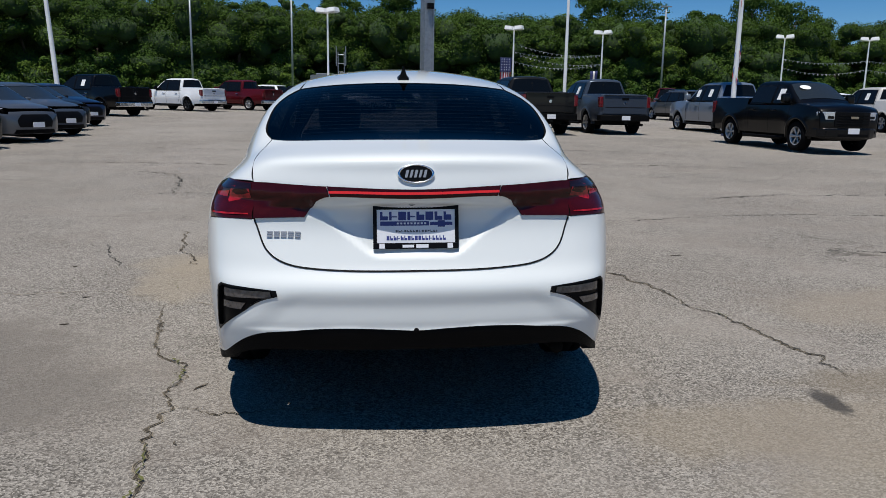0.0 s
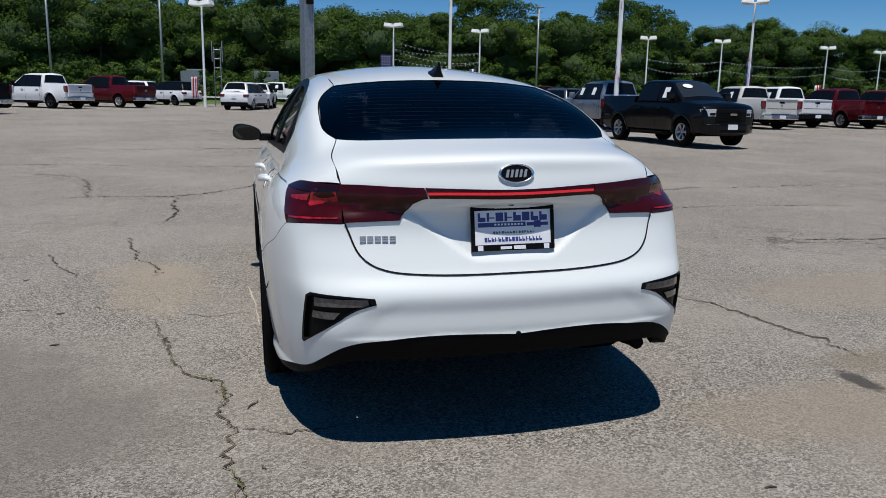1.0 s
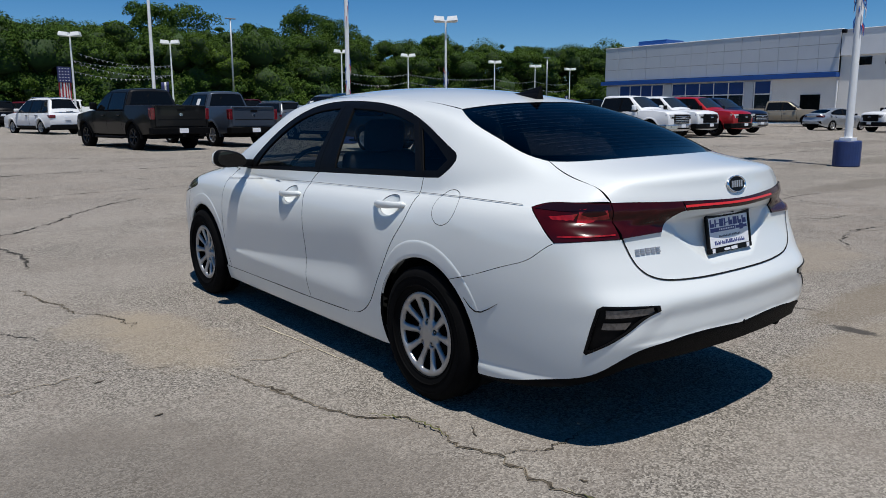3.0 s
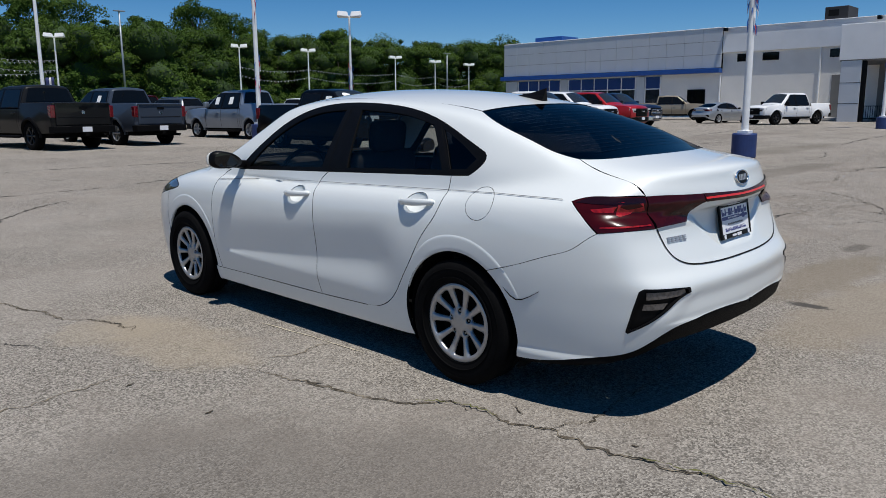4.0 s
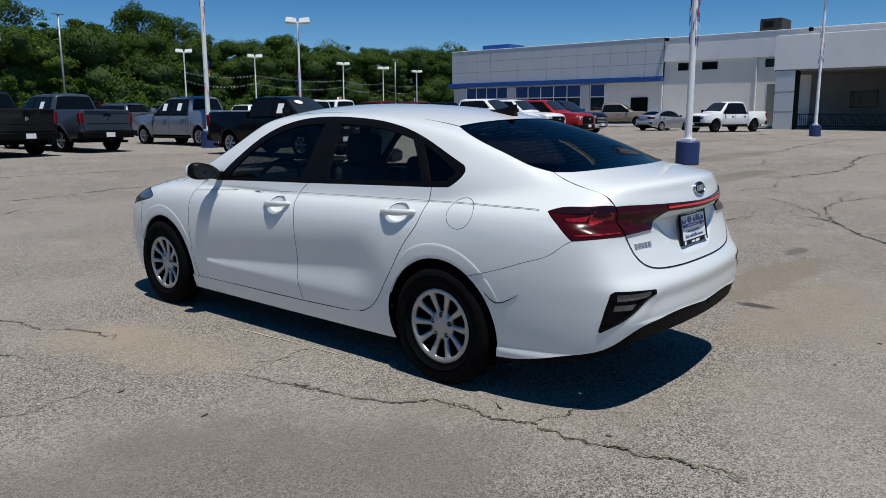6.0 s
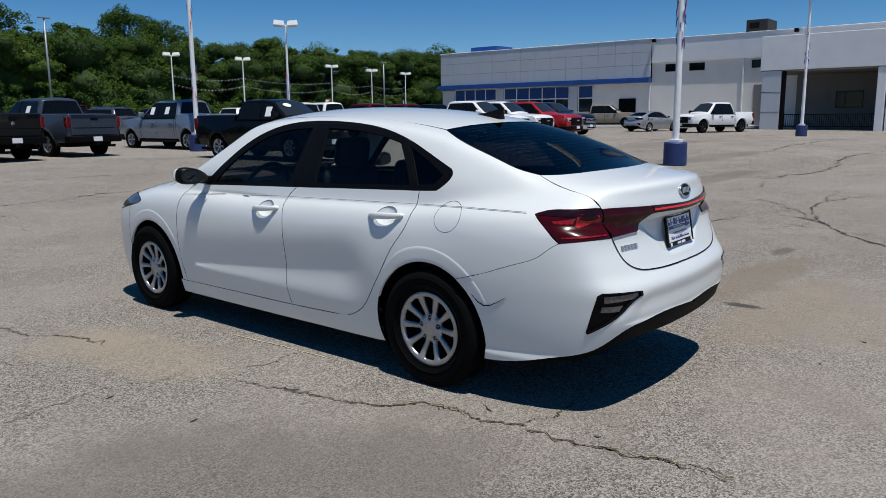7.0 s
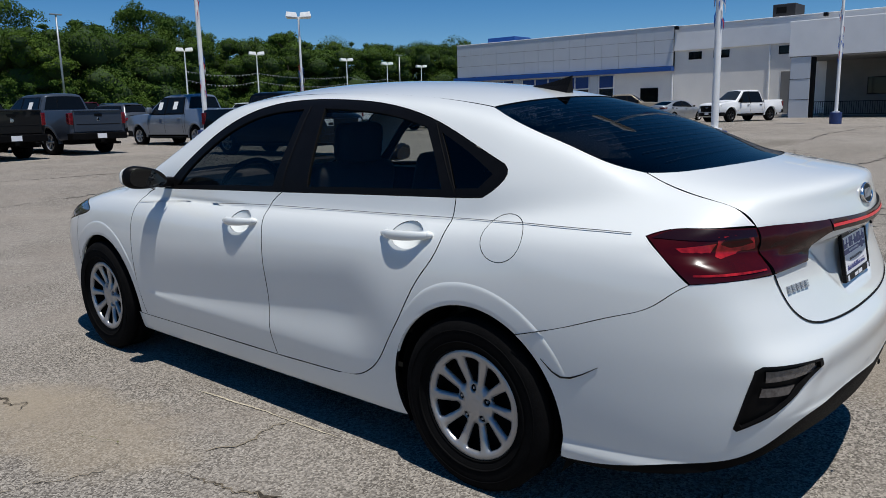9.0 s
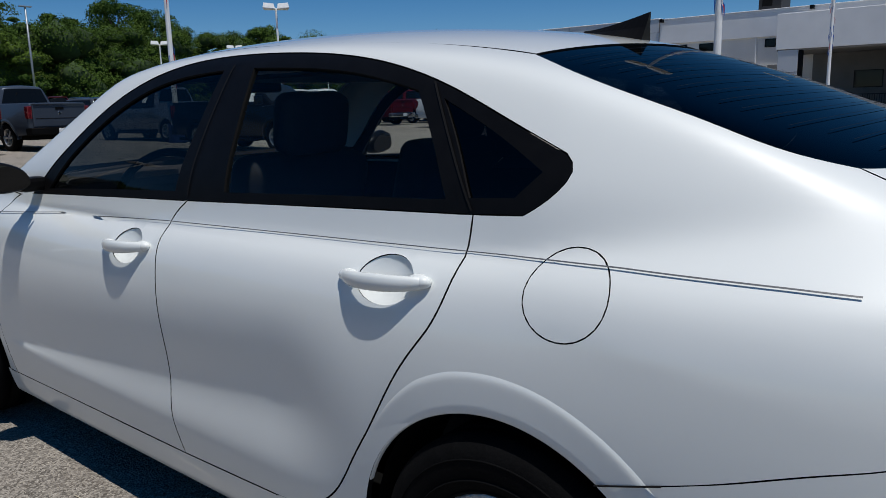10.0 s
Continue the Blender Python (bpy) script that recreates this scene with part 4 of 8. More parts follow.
# ---- fittings ----
def bow_handle(y0, z, right):
    s = 1 if right else -1
    x0 = float(skin([(0, y0, z)], [(-1, 0, 0)])[0][0][0])
    h = new("door_handle")
    h.parent = front_now
    rings_n, seg = 7, 32
    verts, faces = [], []
    for i in range(rings_n + 1):
        u = 1.04 - 1.04 * i / rings_n
        for k in range(seg):
            a = 2 * math.pi * k / seg
            verts.append((0.0, y0 + 0.078 * u * math.cos(a), z - 0.004 + 0.047 * u * math.sin(a), u))
    p, _ = skin([(0, v[1], v[2]) for v in verts], np.tile([-1.0, 0, 0], (len(verts), 1)))
    verts = [(s * (abs(q[0]) - 0.026 * (1 - min(1, v[3]) ** 2.4) - 0.0015), v[1], v[2]) for q, v in zip(p, verts)]
    faces = [(i * seg + k, i * seg + (k + 1) % seg, (i + 1) * seg + (k + 1) % seg, (i + 1) * seg + k) for i in range(rings_n) for k in range(seg)]
    mesh_ob("handle_dish", verts, faces, PAINT, h)
    n = 17
    bm, rings = bmesh.new(), []
    for i in range(n):
        u = -1 + 2 * i / (n - 1)
        y = y0 + 0.122 * u
        off = 0.036 * (1 - abs(u) ** 2.6) + 0.003
        hh = 0.0185 * (1 - 0.35 * u * u) * (1.0 if abs(u) < 0.99 else 0.3)
        zc = z + 0.006 * u * (-1)
        row = []
        for k in range(10):
            a = 2 * math.pi * k / 10
            row.append(bm.verts.new((s * (abs(x0) + off + 0.010 * math.cos(a)), y, zc + hh * math.sin(a))))
        rings.append(row)
    for p, q in zip(rings, rings[1:]):
        for k in range(10):
            bm.faces.new((p[k], p[(k + 1) % 10], q[(k + 1) % 10], q[k]))
    bm.faces.new(rings[0])
    bm.faces.new(rings[-1][::-1])
    bmesh.ops.recalc_face_normals(bm, faces=list(bm.faces))
    part("grip", bm, PAINT, h, smooth=True)
    for end in (-1, 1):
        foot_bm = bmesh.new()
        bmesh.ops.create_uvsphere(foot_bm, u_segments=14, v_segments=8, radius=1.0, matrix=Matrix.Translation((s * (abs(x0) + 0.006), y0 + 0.098 * end, z - 0.006 * end)) @ Matrix.Diagonal((0.017, 0.030, 0.0155, 1)))
        part("handle_foot", foot_bm, PAINT, h, smooth=True)


for right in (False, True):
    doors = [o for o in sedan.children if o.name.split(".")[0] in ("front_door", "rear_door")]
    for kind, y0, z0 in (("front_door", 2.392, 0.842), ("rear_door", 1.364, 0.872)):
        front_now = [o for o in doors if o.name.split(".")[0] == kind][1 if right else 0]
        bow_handle(y0, z0, right)
    # door mirror
    s = 1 if right else -1
    m = new("door_mirror")
    m.parent = sedan
    shell = bmesh.new()
    bmesh.ops.create_uvsphere(shell, u_segments=28, v_segments=16, radius=1.0)
    for v in shell.verts:
        x, y, z = v.co
        x, z = math.copysign(abs(x) ** 0.78, x), math.copysign(abs(z) ** 0.72, z)
        v.co = (s * (0.907 + 0.098 * x * (1 - 0.08 * z)), 3.085 + 0.072 * max(y, 0.0) + 0.02 * x, 1.014 + 0.057 * z * (0.86 + 0.14 * x) + 0.010 * x)
    part("mirror_shell", shell, PAINT, m, "white mirror shell", smooth=True)
    cap = bmesh.new()
    bmesh.ops.create_uvsphere(cap, u_segments=28, v_segments=12, radius=1.0)
    for v in cap.verts:
        x, y, z = v.co
        x, z = math.copysign(abs(x) ** 0.78, x), math.copysign(abs(z) ** 0.72, z)
        v.co = (s * (0.905 + 0.098 * x * (1 - 0.08 * z)), 3.068 + 0.046 * y + 0.02 * x, 1.014 + 0.064 * z * (0.86 + 0.14 * x) + 0.010 * x)
    part("mirror_housing", cap, TRIM, m, "black mirror housing", smooth=True)
    face = bmesh.new()
    bmesh.ops.create_circle(face, cap_ends=True, segments=32, radius=1.0)
    for v in face.verts:
        x, z = v.co.x, v.co.y
        x, z = math.copysign(abs(x) ** 0.78, x), math.copysign(abs(z) ** 0.72, z)
        v.co = (s * (0.905 + 0.084 * x * (1 - 0.08 * z)), 3.0215 + 0.02 * x, 1.014 + 0.051 * z * (0.86 + 0.14 * x) + 0.010 * x)
    bmesh.ops.recalc_face_normals(face, faces=list(face.faces))
    part("mirror_glass", face, MIRROR, m, "silvered mirror glass")
    part("mirror_arm", box((s * 0.74 if right else -0.83, 3.055, 0.955), (0.83 if right else s * 0.74, 3.125, 1.005), 0.015), TRIM, m)

# shark-fin aerial on the roof's rear edge
fin = bmesh.new()
rows = []
for u in np.linspace(0, 1, 12):
    y = 1.362 - 0.175 * u
    h = 0.060 * (u ** 1.35) + 0.012
    back = 0.012 * u
    half_w = 0.034 * (0.35 + 0.65 * math.sin(math.pi * min(1, 0.25 + 0.5 * u)))
    base = float(ROOF(y)) - 0.012
    rows.append([fin.verts.new((-half_w, y, base)), fin.verts.new((-half_w * 0.45, y - back * 0.5, base + h * 0.5)), fin.verts.new((-0.003, y - back, base + h)), fin.verts.new((0.003, y - back, base + h)), fin.verts.new((half_w * 0.45, y - back * 0.5, base + h * 0.5)), fin.verts.new((half_w, y, base))])
for p, q in zip(rows, rows[1:]):
    for k in range(5):
        fin.faces.new((p[k], p[k + 1], q[k + 1], q[k]))
fin.faces.new(rows[0])
fin.faces.new(rows[-1][::-1])
bmesh.ops.recalc_face_normals(fin, faces=list(fin.faces))
part("shark_fin_aerial", fin, TRIM, sedan, "black shark-fin aerial")


def on_lid(x, z, lift):
    p, n = skin([(x, 0.6, z)], [(0, -1, 0)])
    return Vector(p[0] + lift * n[0]), Vector(n[0])


# oval badge, model badge as plain chrome bars, number plate
spot, face_way = on_lid(0.004, 1.000, 0.004)
frame_m = Matrix.Translation(spot) @ face_way.to_track_quat("Z", "Y").to_matrix().to_4x4()
badge = new("badge")
badge.parent, badge.matrix_basis = sedan, frame_m
bm = lathe([(-0.003, 1.0), (0.004, 1.0), (0.006, 0.95), (0.005, 0.88), (0.002, 0.86)], "z", 48)
bmesh.ops.transform(bm, matrix=Matrix.Diagonal((0.066, 0.034, 1, 1)), verts=bm.verts)
part("badge_ring", bm, CHROME, badge, "chrome oval ring", smooth=True)
bm = lathe([(0.003, 0.0), (0.003, 0.89)], "z", 48)
bmesh.ops.transform(bm, matrix=Matrix.Diagonal((0.066, 0.034, 1, 1)), verts=bm.verts)
part("badge_field", bm, TRIM, badge, "black oval field")
for x0, w, lean in ((-0.0330, 0.0095, 0.25), (-0.0165, 0.0085, 0.25), (0.0, 0.0095, 0.25), (0.0165, 0.0085, 0.25), (0.0330, 0.0095, 0.25)):
    bm = box((-w / 2, -0.0135, 0.003), (w / 2, 0.0135, 0.0055))
    for v in bm.verts:
        v.co.x += x0 + lean * v.co.y
    part("badge_stroke", bm, BADGE_SILVER, badge)
spot, face_way = on_lid(-0.49, 0.776, 0.001)
model = new("model_badge")
model.parent, model.matrix_basis = sedan, Matrix.Translation(spot) @ face_way.to_track_quat("Z", "Y").to_matrix().to_4x4()
for k in range(5):
    x0 = -0.052 + 0.026 * k
    for a, b, c, d in ((0, 0.0, 0.021, 0.006), (0, 0.0085, 0.021, 0.013), (0, 0.0155, 0.021, 0.021)):
        part("badge_bar", box((x0 + a, b - 0.011, 0.0), (x0 + c, d - 0.011, 0.004)), BADGE_SILVER, model)

PLATE_WHITE = material("plate_white", (0.78, 0.79, 0.82), rough=0.35, vary=0.04, scale=30)
PLATE_BLUE = material("plate_blue", (0.035, 0.045, 0.20), rough=0.4)
tilt = math.degrees(math.atan2(0.027, 0.162))
plate = new("number_plate")
plate.parent, plate.matrix_basis = sedan, pose(0.004, 0.090, 0.806, 90 - tilt, 0, 0)
bm = bmesh.new()
for a, b, c, d in ((-0.157, -0.082, 0.157, -0.060), (-0.157, 0.062, 0.157, 0.082), (-0.157, -0.060, -0.143, 0.062), (0.143, -0.060, 0.157, 0.062)):
    box((a, b, -0.006), (c, d, 0.006), 0.0025, 2, bm)
part("plate_frame", bm, TRIM, plate, "black plate frame")
part("plate_sheet", box((-0.144, -0.061, -0.003), (0.144, 0.063, 0.002)), PLATE_WHITE, plate, "white plate with blue bars of print")
PLATE_GREY = material("plate_grey", (0.10, 0.10, 0.12), rough=0.5)


def print_row(x0, x1, z0, z1, count, mat, seed, dense=0.72):
    """A row of small bars of uneven breadth, as print too small to read."""
    rnd = random.Random(seed)
    step_w = (x1 - x0) / count
    for k in range(count):
        a, w = x0 + k * step_w, step_w * dense
        mid_w = w * rnd.uniform(0.30, 0.42)
        part("print_bar", box((a, z0, 0.002), (a + mid_w, z1, 0.0028)), mat, plate)
        part("print_bar", box((a + mid_w, (z0 + z1) / 2 - (z1 - z0) * rnd.choice([0.5, 0.16, 0.5]), 0.002), (a + w, (z0 + z1) / 2 + (z1 - z0) * rnd.choice([0.5, -0.02, 0.14]), 0.0027)), mat, plate)


print_row(-0.131, 0.135, 0.023, 0.054, 8, PLATE_BLUE, 1, 0.86)
part("print_band", box((-0.131, 0.003, 0.002), (0.048, 0.019, 0.0026)), PLATE_BLUE, plate)
for k in range(9):
    part("print_bar", box((-0.070 + 0.0125 * k, 0.008, 0.0026), (-0.0625 + 0.0125 * k, 0.0145, 0.0032)), PLATE_WHITE, plate)
part("emblem", box((0.052, 0.004, 0.002), (0.134, 0.016, 0.0026)), PLATE_BLUE, plate)
part("emblem", box((0.080, -0.002, 0.002), (0.106, 0.022, 0.0028)), PLATE_BLUE, plate)
print_row(-0.075, 0.085, -0.021, -0.013, 15, PLATE_GREY, 2)
print_row(-0.108, 0.112, -0.050, -0.034, 17, PLATE_BLUE, 3, 0.8)
for a, c, b, d in ((-0.05, -0.008, -0.077, -0.067), (0.0, 0.045, -0.0785, -0.0655), (-0.135, -0.115, -0.080, -0.062), (0.115, 0.135, -0.080, -0.062)):
    part("frame_print", box((a, b, 0.006), (c, d, 0.0068)), PLATE_WHITE, plate)
for k in range(12):
    part("frame_print", box((-0.066 + 0.011 * k, 0.0685, 0.006), (-0.060 + 0.011 * k, 0.0755, 0.0068)), PLATE_WHITE, plate)
part("camera_lens", lathe([(0.0, 0.0), (0.0, 0.012), (-0.02, 0.014)], "y", 16, None, (-0.012, 0.086, 0.900)), TRIM, sedan)
chip = lathe([(0.0, 0.010), (0.004, 0.009), (0.006, 0.004), (0.006, 0.0)], "y", 14)
bmesh.ops.transform(chip, matrix=Matrix.Translation((0.0, -0.006, 0.438)) @ Matrix.Rotation(math.pi, 4, "Z"), verts=chip.verts)
part("tow_eye_cover", chip, PLASTIC, bumper)

# torn bumper corner behind the wheel: a lifted lip along the crack
rip = [(-0.878, 0.765, 0.535), (-0.874, 0.725, 0.500), (-0.868, 0.695, 0.487), (-0.860, 0.660, 0.492), (-0.853, 0.622, 0.510), (-0.846, 0.571, 0.541)]
part("bumper_crack", tube([(float(skin([(0, y, z)], [(-1, 0, 0)])[0][0][0]) - 0.001, y, z) for _, y, z in rip], [0.001, 0.0028, 0.0035, 0.003, 0.002, 0.0008], 6), SEAM, bumper, "dark crack in the bumper corner")

# ---- cabin ----
def seat(x, y):
    s = new("car_seat")
    s.parent = sedan
    part("cushion", box((x - 0.25, y - 0.02, 0.40), (x + 0.25, y + 0.50, 0.56), 0.06, 4), CLOTH, s, smooth=True)
    bm = box((-0.24, -0.07, 0.0), (0.24, 0.07, 0.60), 0.065, 4)
    bmesh.ops.transform(bm, matrix=pose(x, y - 0.02, 0.50, 16, 0, 0), verts=bm.verts)
    part("backrest", bm, CLOTH, s, smooth=True)
    bm = box((-0.125, -0.05, 0.0), (0.125, 0.05, 0.185), 0.05, 4)
    bmesh.ops.transform(bm, matrix=pose(x, y - 0.205, 1.075, 10, 0, 0), verts=bm.verts)
    part("headrest", bm, CLOTH, s, smooth=True)
    for d in (-0.06, 0.06):
        part("headrest_post", tube([(x + d, y - 0.185, 1.05), (x + d, y - 0.20, 1.14)], 0.006, 8), CHROME, s)


seat(-0.36, 2.31)
seat(0.36, 2.31)
bench = new("rear_bench")
bench.parent = sedan
part("cushion", box((-0.62, 1.20, 0.40), (0.62, 1.75, 0.55), 0.06, 4), CLOTH, bench, smooth=True)
bm = box((-0.62, -0.08, 0.0), (0.62, 0.08, 0.52), 0.06, 4)
bmesh.ops.transform(bm, matrix=pose(0, 1.28, 0.46, 20, 0, 0), verts=bm.verts)
part("backrest", bm, CLOTH, bench, smooth=True)
for x in (-0.34, 0.34):
    part("headrest", box((x - 0.13, 1.00, 0.90), (x + 0.13, 1.09, 1.00), 0.04, 3), CLOTH, bench, smooth=True)
part("dashboard", box((-0.70, 3.05, 0.55), (0.70, 3.50, 0.93), 0.10, 4), PLASTIC, sedan, smooth=True)
bm = bmesh.new()
ring = [Matrix.Translation((-0.36, 2.98, 0.90)) @ Matrix.Rotation(radians(-65), 4, "X") @ Vector((0.18 * math.cos(a), 0.18 * math.sin(a), 0)) for a in np.linspace(0, 2 * math.pi, 33)[:-1]]
wheel_now = new("steering_wheel")
wheel_now.parent = sedan
part("wheel_rim", tube(ring, 0.015, 8, bm, closed=True), PLASTIC, wheel_now, smooth=True)
part("wheel_hub", box((-0.44, 2.98, 0.86), (-0.28, 3.04, 0.94), 0.03, 3), PLASTIC, wheel_now, smooth=True)
part("inside_mirror", box((-0.11, 2.80, 1.27), (0.11, 2.83, 1.33), 0.012), TRIM, sedan)
part("headliner", box((-0.42, 1.58, 1.30), (0.42, 2.55, 1.315), 0.005), CLOTH, sedan)
part("centre_console", box((-0.10, 2.1, 0.26), (0.10, 3.1, 0.66), 0.04, 3), PLASTIC, sedan)


# ---- the lot ----
def rise(d, w=6.0):
    d = np.maximum(d, 0)
    return np.where(d < w, d * d / (2 * w), d - w / 2)


def height(x, y):
    """The lot climbs very gently away from the sedan."""
    return 0.010 * rise(np.asarray(y, float) - 5) + 0.002 * rise(np.asarray(x, float) - 6)


def asphalt_material():
    m = bpy.data.materials.new("asphalt")
    m.use_nodes = True
    nt = m.node_tree
    b = nt.nodes["Principled BSDF"]
    place = nt.nodes.new("ShaderNodeNewGeometry").outputs["Position"]

    def noise_tex(scale, detail=4, rough=0.6, warp=0.0):
        n = nt.nodes.new("ShaderNodeTexNoise")
        n.inputs["Scale"].default_value, n.inputs["Detail"].default_value = scale, detail
        n.inputs["Roughness"].default_value, n.inputs["Distortion"].default_value = rough, warp
        nt.links.new(place, n.inputs["Vector"])
        return n.outputs["Fac"]

    def ranged(value, a, b_, c, d):
        r = nt.nodes.new("ShaderNodeMapRange")
        r.interpolation_type = "SMOOTHSTEP"
        for key, v in zip(("From Min", "From Max", "To Min", "To Max"), (a, b_, c, d)):
            r.inputs[key].default_value = v
        nt.links.new(value, r.inputs["Value"])
        return r.outputs[0]

    def blend(fac, a, b_, mode="MIX"):
        n = nt.nodes.new("ShaderNodeMix")
        n.data_type, n.blend_type = "RGBA", mode
        if isinstance(fac, float):
            n.inputs["Factor"].default_value = fac
        else:
            nt.links.new(fac, n.inputs["Factor"])
        for key, v in (("A", a), ("B", b_)):
            sock = [s for s in n.inputs if s.name == key and s.type == "RGBA"][0]
            if isinstance(v, tuple):
                sock.default_value = (*v, 1)
            else:
                nt.links.new(v, sock)
        return [s for s in n.outputs if s.type == "RGBA"][0]

    def spot(x, y, rx, ry, warp=0.5):
        """A stain with a ragged edge at one place of the lot."""
        v = nt.nodes.new("ShaderNodeVectorMath")
        v.operation = "SUBTRACT"
        nt.links.new(place, v.inputs[0])
        v.inputs[1].default_value = (x, y, 0)
        s = nt.nodes.new("ShaderNodeVectorMath")
        s.operation = "MULTIPLY"
        nt.links.new(v.outputs[0], s.inputs[0])
        s.inputs[1].default_value = (1 / rx, 1 / ry, 0)
        ln = nt.nodes.new("ShaderNodeVectorMath")
        ln.operation = "LENGTH"
        nt.links.new(s.outputs[0], ln.inputs[0])
        add = nt.nodes.new("ShaderNodeMath")
        add.operation = "MULTIPLY_ADD"
        nt.links.new(noise_tex(3.0 / max(rx, ry), 5), add.inputs[0])
        add.inputs[1].default_value = 2 * warp
        nt.links.new(ln.outputs["Value"], add.inputs[2])
        return ranged(add.outputs[0], 0.6 + warp, 1.1 + warp, 1.0, 0.0)

    stones = nt.nodes.new("ShaderNodeTexVoronoi")
    stones.inputs["Scale"].default_value = 130
    nt.links.new(place, stones.inputs["Vector"])
    tone = nt.nodes.new("ShaderNodeSeparateColor")
    nt.links.new(stones.outputs["Color"], tone.inputs[0])
    grit = ranged(tone.outputs[0], 0.0, 1.0, 0.0, 1.0)
    colour = blend(grit, (0.066, 0.0595, 0.0515), (0.52, 0.475, 0.416))
    colour = blend(ranged(noise_tex(70, 3, 0.7), 0.38, 0.64, 0.0, 0.45), colour, (0.158, 0.142, 0.123))
    colour = blend(ranged(noise_tex(22, 4, 0.75), 0.50, 0.64, 0.0, 0.22), colour, (0.40, 0.37, 0.325))
    colour = blend(ranged(noise_tex(5.5, 6, 0.75), 0.50, 0.70, 0.0, 0.16), colour, (0.14, 0.127, 0.110))
    colour = blend(ranged(noise_tex(330, 3, 0.7), 0.42, 0.60, 0.0, 0.42), colour, (0.080, 0.072, 0.062))
    colour = blend(ranged(noise_tex(38, 4, 0.8), 0.56, 0.66, 0.0, 0.30), colour, (0.075, 0.068, 0.058))
    colour = blend(ranged(noise_tex(11, 5, 0.85), 0.57, 0.66, 0.0, 0.24), colour, (0.085, 0.077, 0.066))
    colour = blend(ranged(noise_tex(12.7, 5, 0.85), 0.30, 0.42, 0.24, 0.0), colour, (0.42, 0.39, 0.345))
    colour = blend(ranged(noise_tex(0.55, 6, 0.65), 0.40, 0.66, 0.0, 0.42), colour, (0.345, 0.311, 0.270))
    colour = blend(ranged(noise_tex(1.1, 5, 0.7, 0.6), 0.46, 0.66, 0.0, 0.38), colour, (0.205, 0.175, 0.148))
    colour = blend(ranged(noise_tex(0.13, 4, 0.55, 1.0), 0.44, 0.62, 0.0, 0.30), colour, (0.335, 0.306, 0.274))
    # hairline cracks in patches
    for size, amount, wide in ((0.42, 0.62, 0.012), (1.9, 0.34, 0.020)):
        bent = nt.nodes.new("ShaderNodeVectorMath")
        bent.operation = "MULTIPLY_ADD"
        wob = nt.nodes.new("ShaderNodeTexNoise")
        wob.inputs["Scale"].default_value, wob.inputs["Detail"].default_value = size * 2.2, 6
        nt.links.new(place, wob.inputs["Vector"])
        nt.links.new(wob.outputs["Color"], bent.inputs[0])
        bent.inputs[1].default_value = (0.9 / size, 0.9 / size, 0)
        nt.links.new(place, bent.inputs[2])
        cell = nt.nodes.new("ShaderNodeTexVoronoi")
        cell.feature, cell.voronoi_dimensions = "DISTANCE_TO_EDGE", "2D"
        cell.inputs["Scale"].default_value = size
        nt.links.new(bent.outputs[0], cell.inputs["Vector"])
        line = ranged(cell.outputs["Distance"], 0.0, wide, 1.0, 0.0)
        f = nt.nodes.new("ShaderNodeMath")
        f.operation = "MULTIPLY"
        nt.links.new(line, f.inputs[0])
        nt.links.new(ranged(noise_tex(0.22, 4), 0.46, 0.60, 0.0, amount), f.inputs[1])
        clear = nt.nodes.new("ShaderNodeMath")
        clear.operation = "MULTIPLY_ADD"
        nt.links.new(spot(-1.0, 0.8, 5.5, 5.5, 0.3), clear.inputs[0])
        clear.inputs[1].default_value, clear.inputs[2].default_value = -1.0, 1.0
        g = nt.nodes.new("ShaderNodeMath")
        g.operation = "MULTIPLY"
        nt.links.new(f.outputs[0], g.inputs[0])
        nt.links.new(clear.outputs[0], g.inputs[1])
        colour = blend(g.outputs[0], colour, (0.045, 0.041, 0.035))
    # sandy wash beside the sedan and to its right, an oil spot
    for x, y, rx, ry, tint, amount in ((-1.50, 2.75, 0.34, 0.75, (0.33, 0.275, 0.20), 0.45), (-1.65, 3.25, 0.4, 0.35, (0.33, 0.28, 0.21), 0.4), (1.9, 0.05, 1.3, 0.40, (0.27, 0.225, 0.165), 0.5), (3.6, 1.8, 1.4, 0.6, (0.29, 0.245, 0.19), 0.5), (1.9, -0.5, 0.9, 0.35, (0.29, 0.25, 0.19), 0.4), (-2.8, 0.5, 1.8, 1.5, (0.125, 0.111, 0.096), 0.55), (1.84, 0.34, 0.07, 0.16, (0.05, 0.047, 0.045), 0.85), (4.37, 0.77, 0.30, 0.10, (0.09, 0.08, 0.07), 0.6), (12.5, 4.6, 3.6, 0.5, (0.13, 0.115, 0.095), 0.5), (20.0, 7.5, 6.0, 0.8, (0.14, 0.125, 0.10), 0.45), (30.0, 13.0, 8.0, 1.2, (0.15, 0.13, 0.11), 0.4), (3.0, 0.55, 1.3, 0.30, (0.19, 0.155, 0.11), 0.55)):
        f = nt.nodes.new("ShaderNodeMath")
        f.operation = "MULTIPLY"
        nt.links.new(spot(x, y, rx, ry), f.inputs[0])
        f.inputs[1].default_value = amount
        colour = blend(f.outputs[0], colour, tint)
    nt.links.new(colour, b.inputs["Base Color"])
    b.inputs["Roughness"].default_value, b.inputs["Specular IOR Level"].default_value = 0.95, 0.12
    u = nt.nodes.new("ShaderNodeBump")
    u.inputs["Strength"].default_value, u.inputs["Distance"].default_value = 0.9, 0.006
    nt.links.new(stones.outputs["Distance"], u.inputs["Height"])
    w = nt.nodes.new("ShaderNodeBump")
